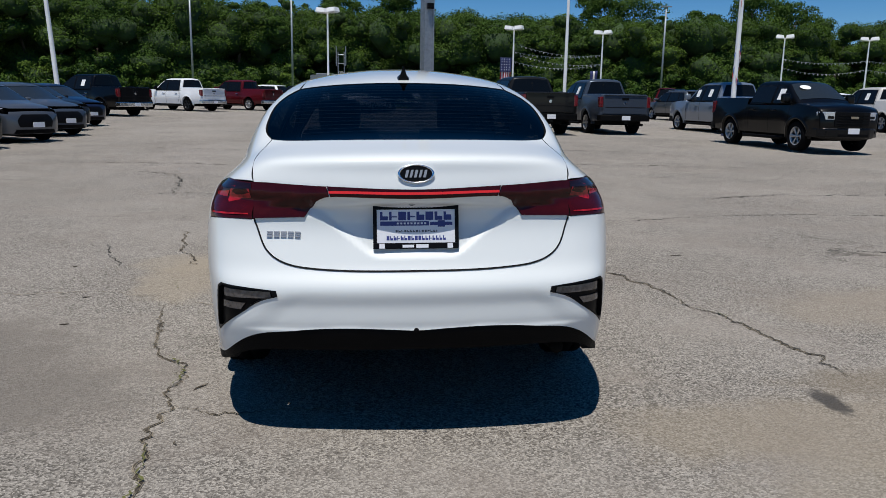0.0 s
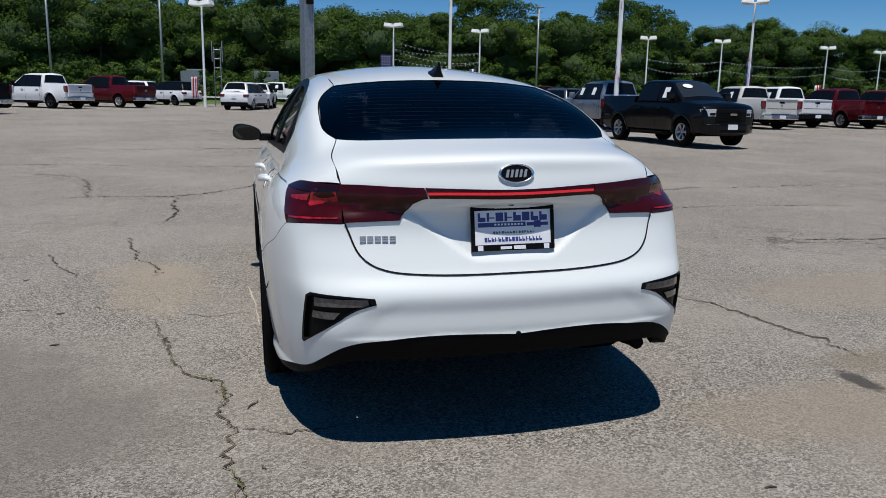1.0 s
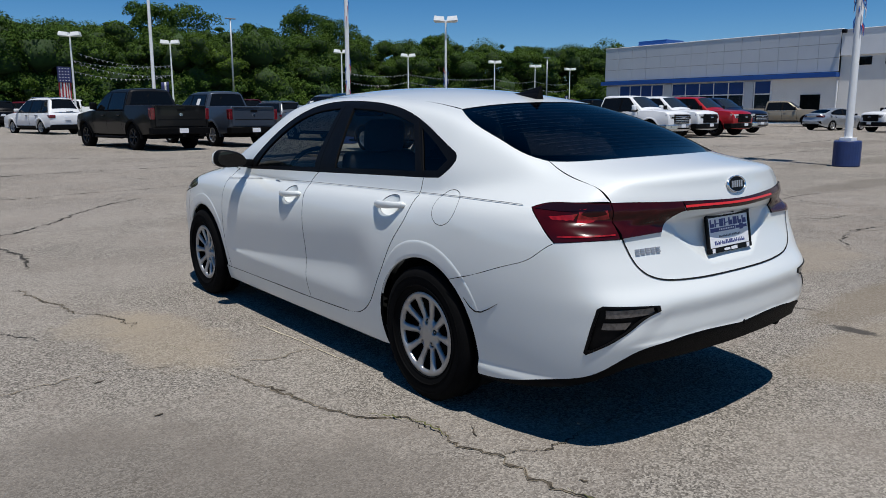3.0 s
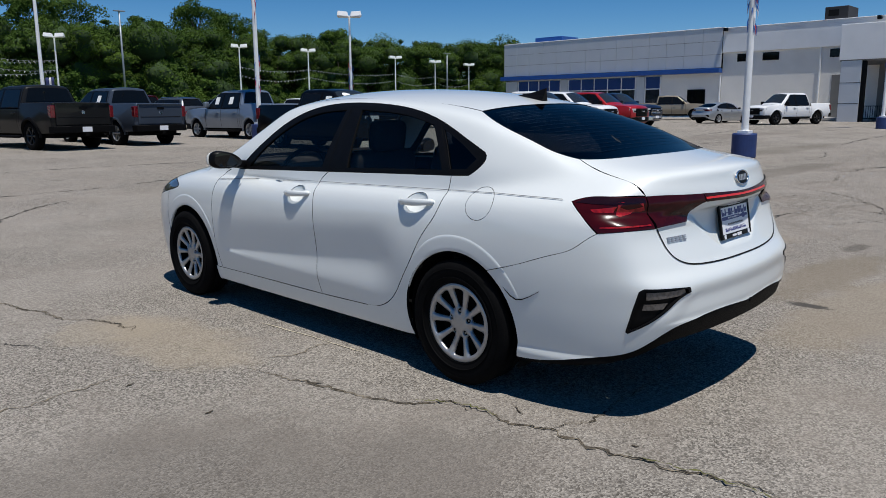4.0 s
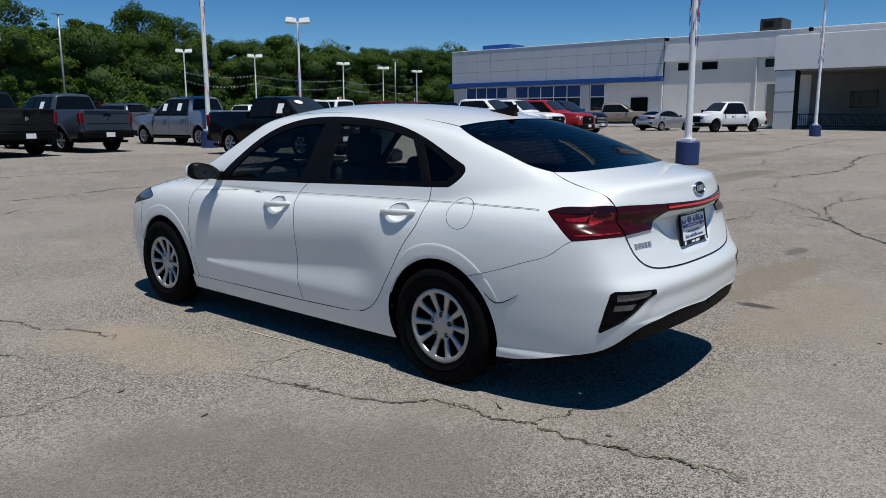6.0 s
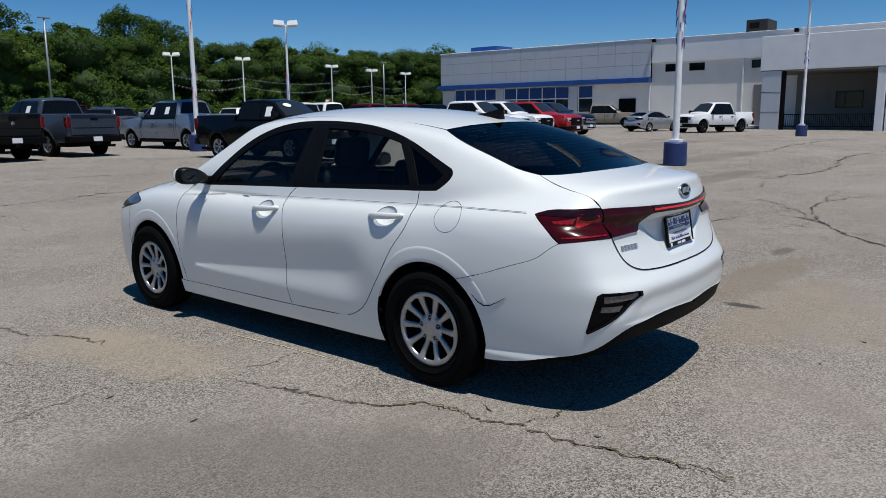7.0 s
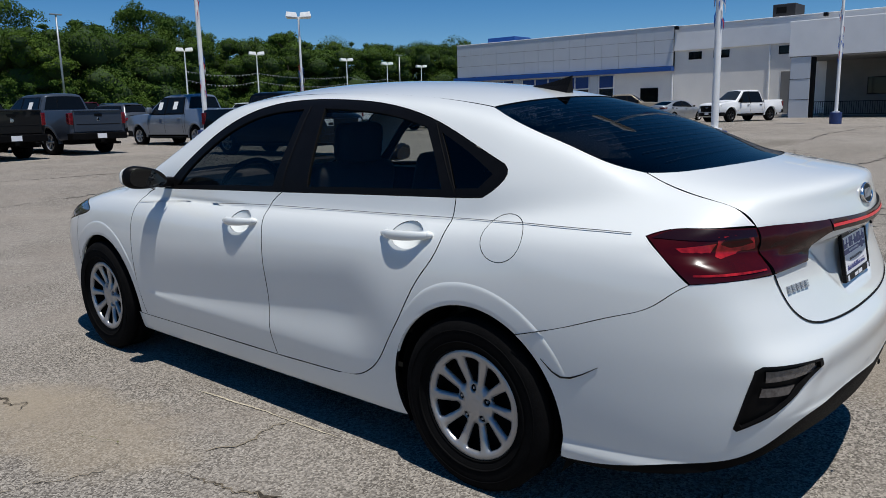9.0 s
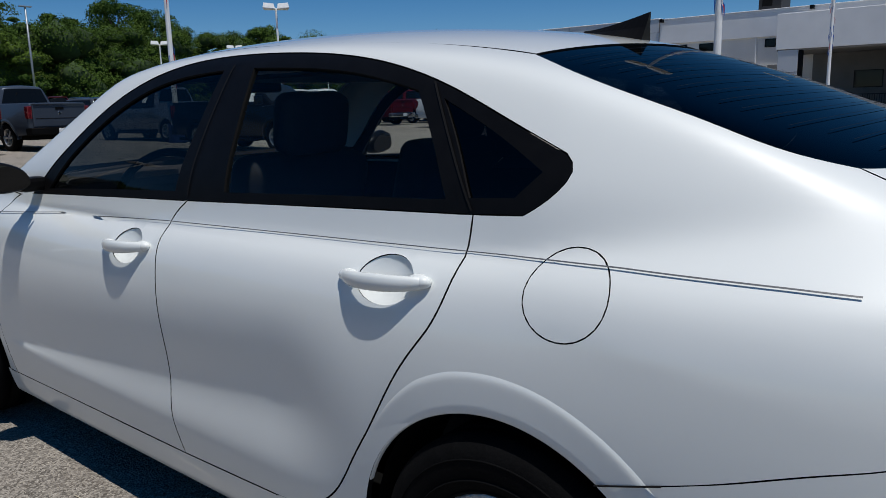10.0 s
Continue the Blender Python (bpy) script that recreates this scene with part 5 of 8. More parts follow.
    w.inputs["Strength"].default_value, w.inputs["Distance"].default_value = 0.4, 0.03
    nt.links.new(noise_tex(6, 4), w.inputs["Height"])
    nt.links.new(w.outputs[0], u.inputs["Normal"])
    nt.links.new(u.outputs[0], b.inputs["Normal"])
    return m


ASPHALT = asphalt_material()
GRASS = material("grass", (0.085, 0.13, 0.03), rough=0.9, vary=0.35, scale=0.5, fine=0.4, fine_scale=9, bump=0.6, bump_scale=20)
SAND = material("crack_sand", (0.215, 0.180, 0.130), rough=1.0, vary=0.25, scale=9, fine=0.35, fine_scale=140)
CHALK = material("chalk_line", (0.42, 0.37, 0.28), rough=1.0, vary=0.2, scale=8, fine=0.4, fine_scale=140)
CRACK = material("crack_dirt", (0.062, 0.050, 0.036), rough=1.0, vary=0.8, scale=16, fine=0.6, fine_scale=90)
CRACK_FAR = material("crack_tar", (0.040, 0.036, 0.030), rough=1.0, vary=0.5, scale=9)
CRACK_WEED = material("crack_weed", (0.10, 0.10, 0.03), rough=1.0, vary=0.4, scale=20)

# one sheet to the horizon, finer near the sedan; the grass verge beyond the lot is part of it
gx = np.unique(np.concatenate([np.linspace(-700, -60, 12), np.linspace(-60, 100, 60), np.linspace(100, 900, 12)]))
gy = np.unique(np.concatenate([np.linspace(-500, -20, 8), np.linspace(-20, 63, 42), np.linspace(63, 140, 20), np.linspace(140, 1200, 10)]))
verts = [(x, y, float(height(x, min(y, 160)))) for y in gy for x in gx]
faces = [(j * len(gx) + i, j * len(gx) + i + 1, (j + 1) * len(gx) + i + 1, (j + 1) * len(gx) + i) for j in range(len(gy) - 1) for i in range(len(gx) - 1)]
mats = [1 if gy[j] >= 62.9 else 0 for j in range(len(gy) - 1) for i in range(len(gx) - 1)]
ground = mesh_ob("ground", verts, faces, [ASPHALT, GRASS], mats=mats)
tagged(ground, "sun-bleached cracked asphalt lot with a grass verge beyond", "ground", kind="structure")


def crack(knots, width, mat=CRACK, seed=0, name="asphalt_crack", lift=0.004, even=0.0, stray=1.0):
    """A ragged crack: a narrow uneven ribbon just over the asphalt, with short branches."""
    rnd = random.Random(seed)
    d = np.r_[0, np.cumsum(np.linalg.norm(np.diff(np.array(knots), axis=0), axis=1))]
    step_m = 0.018 if d[-1] < 8 else 0.06
    at = np.arange(0, d[-1], step_m)
    px, py = (spline(d, np.array(knots)[:, k])(at) for k in (0, 1))
    verts, faces = [], []
    wob, gap = 0.0, 0
    for i, s in enumerate(at):
        wob = 0.86 * wob + rnd.gauss(0, 0.011 * stray * (1 if d[-1] < 8 else 2.5))
        j = min(i + 1, len(at) - 1)
        k = max(j - 1, 0)
        t = Vector((px[j] - px[k], py[j] - py[k])).normalized()
        nrm = Vector((-t.y, t.x))
        gap = gap - 1 if gap else (rnd.randint(2, 7) if rnd.random() < 0.09 else 0)
        w = width * (even + (1 - even) * (0.14 + 1.0 * rnd.random() ** 2) * (0.4 if gap else 1)) * (0.35 + 0.65 * abs(math.sin(2.1 * s + seed))) * min(1, 6 * s / d[-1] + 0.1, 6 * (1 - s / d[-1]) + 0.1)
        c = Vector((px[i], py[i])) + nrm * wob
        for sgn in (-1, 1):
            q = c + nrm * sgn * w / 2
            verts.append((q.x, q.y, float(height(q.x, q.y)) + lift))
        if i:
            a = len(verts) - 4
            faces.append((a, a + 1, a + 3, a + 2))
    ob = mesh_ob(name, verts, faces, mat, ground, smooth=False)
    return ob


CRACKS = [
    ([(-0.89, -0.62), (-0.94, -0.33), (-0.98, -0.02), (-1.02, 0.19), (-1.02, 0.40), (-1.03, 0.62), (-1.08, 0.88), (-1.24, 1.08), (-1.32, 1.42), (-1.44, 1.77), (-1.47, 2.0)], 0.015),
    ([(-1.02, 0.40), (-0.86, 0.37), (-0.45, 0.37), (-0.07, 0.36), (0.27, 0.38), (0.57, 0.41)], 0.008),
    ([(-1.57, 3.08), (-1.60, 3.20), (-1.66, 3.46), (-1.71, 3.56), (-1.78, 3.92), (-1.86, 4.10), (-1.90, 4.38), (-2.02, 4.75)], 0.016),
    ([(1.35, 3.3), (1.62, 2.83), (1.80, 2.36), (1.86, 1.87), (2.0, 1.62), (2.02, 1.27), (2.12, 0.95), (2.10, 0.6)], 0.022),
    ([(-3.4, 7.3), (-2.6, 7.6), (-1.82, 7.57), (-1.38, 7.94), (-0.92, 8.55), (-0.24, 9.58), (0.9, 10.6)], 0.030),
    ([(-1.82, 7.54), (-1.76, 6.75), (-1.69, 5.95), (-1.78, 5.5)], 0.028),
    ([(-4.63, 10.42), (-3.52, 10.04), (-3.13, 9.19), (-2.85, 7.46)], 0.022),
    ([(-2.5, 4.1), (-2.3, 3.6), (-2.07, 3.06)], 0.008),
    ([(4.7, -0.6), (5.29, -0.03), (5.62, 0.29), (6.23, 0.68), (6.93, 1.08), (7.18, 1.42), (7.23, 1.88)], 0.030),
    ([(6.3, 0.70), (7.95, 1.40), (9.17, 1.54), (11.15, 0.95)], 0.022), ([(4.6, 1.6), (5.6, 2.1), (6.8, 2.1)], 0.014),
    ([(3.2, 3.9), (5.5, 3.6), (8.2, 4.3), (11.0, 4.1)], 0.022), ([(2.2, 5.2), (4.5, 5.9), (7.0, 5.7)], 0.020),
    ([(-8, 11), (-4.5, 11.8), (-1, 11.4), (3, 12.2), (8, 12.0)], 0.035), ([(3.5, 7.2), (7.5, 7.9), (12, 7.5)], 0.030),
    ([(9.5, 10.2), (14, 9.6), (20, 10.8), (28, 10.4)], 0.05), ([(-7, 16), (-3, 15.4), (2, 16.3), (7, 15.8)], 0.05), ([(12, 4), (16, 3.2), (22, 4.0), (30, 3.2)], 0.05),
    ([(-6, 23), (-1, 22.2), (4, 19.5)], 0.06), ([(18, 15), (26, 14.2), (36, 15.6)], 0.07), ([(10, 0.5), (14, 1.2), (19, 0.4)], 0.045), ([(24, 7), (33, 8), (44, 7.2)], 0.08),
    ([(6.77, 1.03), (6.0, 1.30), (5.2, 1.90)], 0.010), ([(8.03, 1.65), (7.0, 2.0), (6.2, 2.1), (5.2, 2.6)], 0.011), ([(9.78, 3.56), (9.06, 2.45), (8.03, 1.65), (6.77, 1.03)], 0.016),
    ([(9.06, 2.45), (8.0, 2.9), (7.0, 2.8), (6.0, 3.2)], 0.011), ([(9.8, 3.5), (11.0, 3.2), (13.0, 3.6)], 0.014), ([(6.2, 2.1), (6.4, 2.9), (6.0, 3.2)], 0.009), ([(8.0, 2.9), (8.4, 4.0), (9.6, 5.0)], 0.011),
    ([(7.0, 2.0), (7.3, 2.45), (7.0, 2.8)], 0.009), ([(11, 3.2), (11.4, 1.9), (10.5, 1.7), (9.2, 1.5)], 0.012), ([(14, 6.0), (17, 5.4), (21, 6.6)], 0.02), ([(13, 8.6), (18, 8.2), (24, 9.2)], 0.022),
]
for i, (knots, width) in enumerate(CRACKS):
    far = i >= 4
    if i < 4:
        crack(knots, width * 1.7, SAND, seed=i, name="crack_sand", even=0.35)
    crack(knots, width * (2.8 if far else 1.2), CRACK_FAR if i >= 3 else CRACK, seed=i, lift=0.0065 if i < 4 else 0.004)
for i, (knots, width) in enumerate([([(-0.94, -0.60), (-0.96, -0.30), (-0.99, 0.05)], 0.022), ([(-1.04, 0.62), (-1.08, 0.88), (-1.20, 1.05)], 0.014), ([(1.86, 1.87), (2.0, 1.62)], 0.016), ([(-1.51, 2.35), (-1.57, 2.75)], 0.012)]):
    crack(knots, width, CRACK_WEED, seed=50 + i, name="crack_weed", lift=0.012)


crack([(-2.95, 2.15), (-2.25, 2.30), (-1.95, 2.32), (-1.65, 2.25), (-1.50, 2.26)], 0.016, SAND, seed=70, name="crack_sand", even=0.3)
crack([(-0.945, 2.70), (-0.92, 2.40), (-0.90, 2.16), (-0.88, 1.73)], 0.020, CHALK, seed=71, name="chalk_line", even=0.6, stray=0.15)
crack([(-0.90, 2.05), (-1.10, 2.03), (-1.30, 2.06)], 0.030, SAND, seed=72, name="crack_sand", even=0.4)


def litter(x, y, length, turn, seed):
    rnd = random.Random(seed)
    pts = [(x + length * (k / 4 - 0.5) * math.cos(turn) + rnd.gauss(0, 0.004), y + length * (k / 4 - 0.5) * math.sin(turn) + rnd.gauss(0, 0.004), float(height(x, y)) + 0.005) for k in range(5)]
    ob = part("twig", tube(pts, [0.001, 0.003, 0.004, 0.003, 0.001], 5), CRACK, None)
    tagged(ob, "small dark dry twig lying on asphalt", "twig", "litter on the asphalt")


for i, (x, y, length, turn) in enumerate(((-0.93, 0.62, 0.10, 1.0), (-2.0, 2.2, 0.06, 0.2), (-1.35, 1.55, 0.05, 2.0), (-1.9, 1.6, 0.05, 0.4), (0.75, -0.45, 0.05, 0.1), (1.35, -0.55, 0.03, 1.2), (-2.4, 3.1, 0.05, 0.6), (-0.9, 0.05, 0.04, 2.2), (2.4, 3.5, 0.12, 0.2), (2.9, 2.6, 0.06, 0.9))):
    litter(x, y, length, turn, i)


# ---- parked vehicles ----
def car_paint(name, colour, metal=0.3, coat=0.6):
    return material(name, colour, rough=0.28, metal=metal, spec=0.4 * coat, coat=coat, coat_rough=0.02, vary=0.05, scale=2.0)


AUTO_GLASS = material("dark_auto_glass", (0.005, 0.006, 0.007), rough=0.03, spec=0.22)
AUTO_GLASS_CLEAR = material("grey_auto_glass", (0.020, 0.025, 0.029), rough=0.03, spec=0.5)
TRUCK_LAMP = material("truck_tail_lamp", (0.13, 0.006, 0.010), rough=0.2, coat=0.5, vary=0.5, scale=14)
PAPER = material("window_paper", (0.75, 0.76, 0.76), rough=0.8, vary=0.05, scale=20)
HEAD_LENS = material("headlamp_lens", (0.55, 0.57, 0.60), rough=0.10, coat=1.0, metal=0.4, vary=0.3, scale=30)
BLACK_RIM = material("black_rim", (0.02, 0.02, 0.022), rough=0.35, metal=0.4)
DARK_CHROME = material("bumper_chrome", (0.62, 0.63, 0.65), rough=0.16, metal=1.0, vary=0.08, scale=3)


def round_line(pts, r=0.06, n=4):
    """A line through corner points whose inner corners are rounded off."""
    out = [Vector(pts[0])]
    for a, b, c in zip(pts, pts[1:], pts[2:]):
        a, b, c = Vector(a), Vector(b), Vector(c)
        d = min(r, 0.45 * (b - a).length, 0.45 * (c - b).length)
        p, q = b + (a - b).normalized() * d, b + (c - b).normalized() * d
        for k in range(n + 1):
            u = k / n
            out.append(p * (1 - u) ** 2 + b * 2 * u * (1 - u) + q * u * u)
    out.append(Vector(pts[-1]))
    fine = [out[0]]
    for p, q in zip(out, out[1:]):
        m = max(1, int((q - p).length / 0.16))
        fine += [p.lerp(q, (k + 1) / m) for k in range(m)]
    return np.array([tuple(p) for p in fine])


def line_normals(p):
    """Outward normals of a line that runs from the tail over the top to the nose."""
    t = np.gradient(p, axis=0)
    t /= np.linalg.norm(t, axis=1)[:, None] + 1e-9
    return np.stack([-t[:, 1], t[:, 0]], 1)


def loft(name, line, width, mat, parent, label="", r=0.05, top=0.04, end=0.10, lift=0.0, span=1.0):
    """A sheet across the vehicle over a line of (length, height), bowed, with rounded edges; span < 1: its middle alone."""
    n = line_normals(line)
    edge = np.array([float(width(y, z)) for y, z in line])
    bow = top * np.abs(n[:, 1]) + end * np.abs(n[:, 0])
    if span < 1:
        cols = [(t * span, 0.0) for t in np.linspace(-1, 1, 9)]
    else:
        arcs = [math.pi / 2 * k / 4 for k in range(5)]
        cols = [(-1.0, a) for a in arcs[::-1]] + [(t, None) for t in np.linspace(-0.75, 0.75, 7)] + [(1.0, a) for a in arcs]
    verts = []
    for t, a in cols:
        if a is None or span < 1:
            x, off = t * (edge - r), 0.0
        else:
            x, off = t * (edge - r + r * math.sin(a)), r * (1 - math.cos(a))
        push = bow * (1 - (x / edge) ** 2) - off + lift
        verts.append(np.stack([x, line[:, 0] + n[:, 0] * push, line[:, 1] + n[:, 1] * push], 1))
    m = len(line)
    faces = [(i * m + k, (i + 1) * m + k, (i + 1) * m + k + 1, i * m + k + 1) for i in range(len(cols) - 1) for k in range(m - 1)]
    return mesh_ob(name, np.concatenate(verts), faces, mat, parent, label)


def side_sheet(name, loop, width, s, mat, parent, label="", lift=0.0, spacing=0.14, inset=0.0):
    """A sheet on one flank inside an outline of (length, height)."""
    loop = outline([[loop[i], loop[(i + 1) % len(loop)]] for i in range(len(loop))], spacing, inset)
    v, f = mesh_plan([loop], spacing)
    x = np.array([float(width(y, z)) for y, z in v]) + lift
    return mesh_ob(name, np.stack([s * x, v[:, 0], v[:, 1]], 1), f if s > 0 else f[:, ::-1], mat, parent, label)


def vehicle(name, label, category, group, m, paint, L=5.88, W=2.03, H=1.92, belt=1.20, hood=1.25, nose=1.14, deck=1.36, sill=0.42, R=0.41, yr=1.23, yf=4.93, house=(1.88, 1.98, 3.55, 4.42), front_low=0.36,
            pickup=True, glass=None, rim=ALLOY, bumper_mat=DARK_CHROME, flare=None, papers=(), sheets=(0,), roof_mat=None, rack=False, front_paint=None, oval=False):
    """A parked vehicle: y runs from its tail to its nose, x to its right."""
    glass = glass or AUTO_GLASS
    car = tagged(new(name), label, category, group)
    h, arch_r = W / 2, R + 0.07
    y0, y1, y2, y3 = house
    mid = sill + 0.50 * (belt - sill)

    def width(y, z):
        """Half the breadth of the lower body: drawn in at the ends, the sill and the shoulder, swelling over the wheels."""
        pinch = 1 - 0.10 * max(0.0, (y - (L - 0.9)) / 0.9) ** 2 - 0.04 * max(0.0, (0.6 - y) / 0.6) ** 2
        w = 1 - 0.045 * max(0.0, (z - mid) / (belt - mid)) ** 2 - 0.06 * max(0.0, (mid - z) / (mid - sill)) ** 2
        swell = sum(math.exp(-((y - c) / 0.52) ** 4) for c in (yr, yf)) * 0.035 * math.exp(-((z - R - 0.30) / 0.34) ** 4)
        groove = 0.014 * math.exp(-((z - sill - 0.20) / 0.07) ** 2) * (1 if yr + 0.6 < y < yf - 0.6 else 0)
        return h * 0.975 * pinch * w + swell - groove

    def upper(y, z):
        """Half the breadth of the cabin above the belt."""
        return width(min(max(y, y0), y3), belt) - 0.035 - (0.40 if pickup else 0.44) * max(0.0, z - belt) ** 1.15 - 0.05 * max(0.0, (y - y2) / max(0.1, y3 - y2)) ** 2

    def arch_pts(yc):
        lo = math.asin(max(-0.9, min(0.9, (sill - R) / arch_r)))
        return [(yc - arch_r * math.cos(a), R + arch_r * math.sin(a)) for a in np.linspace(lo, math.pi - lo, 13)]

    # lines along the middle of the sheets
    r = 0.055
    if pickup:
        tail_line = round_line([(0.10, sill + 0.06), (0.025, sill + 0.14), (0.0, deck - 0.10), (0.02, deck), (0.24, deck)], 0.05)
        top_line = round_line([(0.20, deck), (y0 - 0.02, deck)])
        front_line = round_line([(y3 - 0.25, hood - 0.02), (y3 + 0.10, hood + 0.005), (L - 0.75, nose + 0.095), (L - 0.20, nose + 0.035), (L - 0.05, nose - 0.06), (L, nose - 0.30), (L - 0.01, front_low + 0.20), (L - 0.08, front_low)], 0.16)
        cab_line = round_line([(y0, belt + 0.02), (y1, H - 0.05), (y1 + 0.16, H), (y2 - 0.40, H), (y2, H - 0.055), (y3, hood - 0.01)], 0.14)
        loft("bed_cover", top_line, width, PLASTIC, car, "black bed cover", r=0.03, top=-0.02, span=0.90, lift=-0.03)
        loft("bed_rail", top_line, width, paint, car, r=0.03, top=0.0)
    else:
        tail_line = round_line([(0.14, sill), (0.02, sill + 0.10), (0.0, sill + 0.34), (0.03, belt - 0.12), (y0, belt + 0.02)], 0.10)
        front_line = round_line([(y3 - 0.20, hood - 0.03), (y3 + 0.10, hood), (L - 0.55, nose + 0.09), (L - 0.16, nose), (L - 0.03, nose - 0.16), (L, nose - 0.36), (L - 0.03, front_low + 0.14), (L - 0.14, front_low)], 0.18)
        cab_line = round_line([(y0, belt), (y1 - 0.10, H - 0.10), (y1 + 0.10, H - 0.02), ((y1 + y2) / 2 + 0.3, H + 0.015), (y2, H - 0.06), (y3, hood - 0.01)], 0.16)
    loft("tail_panel", tail_line, width, paint, car, r=r, end=0.05, top=0.0)
    front = loft("bonnet", front_line, width, paint, car, r=0.08, top=0.045, end=0.12)
    cabin = loft("cabin", cab_line, upper, roof_mat or paint, car, r=0.09, top=0.035, end=0.09)
    # flanks, with the arches cut out of them
    shoulder = [(p[0], p[1]) for p in front_line[::-1]]
    if pickup:
        shoulder += [(y3 - 0.2, belt), (y0, belt), (y0 - 0.015, belt), (y0 - 0.02, deck), (0.03, deck), (0.0, deck - 0.10)]
    else:
        shoulder += [(y3 - 0.2, belt), (y0 + 0.1, belt)] + [(p[0], p[1]) for p in tail_line[::-1] if p[1] > sill + 0.25]
    low = [(0.03, sill + 0.15), (0.10, sill + 0.03)] + arch_pts(yr) + [(yr + arch_r + 0.05, sill), (yf - arch_r - 0.05, sill)] + arch_pts(yf) + [(L - 0.12, front_low + 0.02)]
    loop = np.array(low + shoulder)
    cab_loop = np.concatenate([cab_line, [(y3, belt - 0.02), (y0, belt - 0.02)]])
    g_lo, g_hi = belt + 0.035, H - 0.105
    slope_f, slope_b = (y3 - y2) / (H - belt), (y1 - y0) / (H - belt)

    def fore(z):
        return y3 - slope_f * (z - belt) - 0.16

    def aft(z):
        return y0 + slope_b * (z - belt) + 0.11
    pil = y0 + (y3 - y0) * (0.50 if pickup else 0.56)
    arch_top = [(fore(g_hi) - 0.02, g_hi - 0.02), (pil, g_hi + 0.01), (aft(g_hi) + 0.03, g_hi - 0.015)]
    panes = [[(fore(g_lo), g_lo), arch_top[0], (pil + 0.05, g_hi), (pil + 0.05, g_lo)], [(pil - 0.05, g_lo), (pil - 0.05, g_hi), arch_top[2], (aft(g_lo), g_lo + 0.015)]]
    if not pickup:
        cut = y0 + 0.75
        up_y = cut - 0.06 + slope_b * 0.3
        panes[1] = [(pil - 0.05, g_lo), (pil - 0.05, g_hi), (up_y + 0.05, g_hi), (cut + 0.05, g_lo)]
        panes.append([(cut - 0.03, g_lo + 0.01), (up_y - 0.03, g_hi - 0.005), (aft(g_hi - 0.05) + 0.03, g_hi - 0.05), (aft(g_lo + 0.10) - 0.02, g_lo + 0.06)])
    band = [(fore(g_lo) + 0.05, g_lo - 0.025), (arch_top[0][0] + 0.02, g_hi + 0.015), (pil, g_hi + 0.028), (arch_top[2][0] - 0.03, g_hi + 0.012), (aft(g_lo) - 0.05, g_lo - 0.02)]
    for s in (-1, 1):
        side_sheet("body_side", loop, width, s, paint, car, inset=0.012)
        side_sheet("cabin_side", cab_loop, upper, s, roof_mat or paint, car, inset=0.03)
        side_sheet("window_surround", band, upper, s, TRIM, car, lift=0.006, spacing=0.2)
        for i, shape in enumerate(panes):
            side_sheet("side_window", shape, upper, s, glass, car, lift=0.011, spacing=0.2, inset=0.008)
            if ("left", "right")[s > 0] in papers and i in [1 - q for q in sheets]:
                c = np.mean(shape, 0)
                side_sheet("price_sheet", [(c[0] - 0.13, c[1] - 0.14), (c[0] + 0.13, c[1] - 0.14), (c[0] + 0.13, c[1] + 0.15), (c[0] - 0.13, c[1] + 0.15)], upper, s, PAPER, car, "white paper sheet", lift=0.017, spacing=0.3)
        # door and bed gaps, handles, mirrors
        for yd in [y3 - 0.18, pil] + ([y0 + 0.12, y0 - 0.02] if pickup else [y0 + 0.95]):
            top_z = deck if pickup and yd < y0 else belt + 0.01
            side_sheet("door_gap", [(yd - 0.008, sill + 0.06), (yd + 0.008, sill + 0.06), (yd + 0.008, top_z), (yd - 0.008, top_z)], width, s, SEAM, car, lift=0.003, spacing=0.12)
        for yh in (pil + 0.22, y0 + (0.32 if pickup else 1.12)):
            xh = s * float(width(yh, belt - 0.14))
            part("door_handle", box((min(xh, xh + s * 0.045), yh - 0.10, belt - 0.165), (max(xh, xh + s * 0.045), yh + 0.10, belt - 0.125), 0.014), DARK_CHROME if bumper_mat is DARK_CHROME else TRIM if paint is WHITE_CAR else paint, car)
        xm, ym = s * (float(upper(y3, belt)) + 0.15), y3 - 0.36
        wing = part("door_mirror", box((xm - 0.11, ym - 0.06, belt + 0.05), (xm + 0.11, ym + 0.09, belt + 0.05 + (0.24 if pickup else 0.16)), 0.05, 3), TRIM if flare or rim is BLACK_RIM else paint, car, smooth=True)
        part("mirror_arm", box((min(xm, xm - s * 0.18), ym - 0.02, belt + 0.03), (max(xm, xm - s * 0.18), ym + 0.04, belt + 0.08), 0.012), TRIM, wing)
        # lamps
        xl = s * float(width(0.05, belt - 0.2))
        if pickup:
            part("tail_lamp", box((min(xl - s * 0.13, xl + s * 0.008), -0.035, deck - 0.46), (max(xl - s * 0.13, xl + s * 0.008), 0.15, deck - 0.09), 0.022), TRUCK_LAMP, car, "red tail lamp")
        else:
            part("tail_lamp", box((min(xl - s * 0.30, xl + s * 0.010), -0.03, belt - 0.27), (max(xl - s * 0.30, xl + s * 0.010), 0.30, belt - 0.11), 0.04, 3), TRUCK_LAMP, car, "red tail lamp", smooth=True)
        xf = s * float(width(L - 0.1, nose - 0.15))
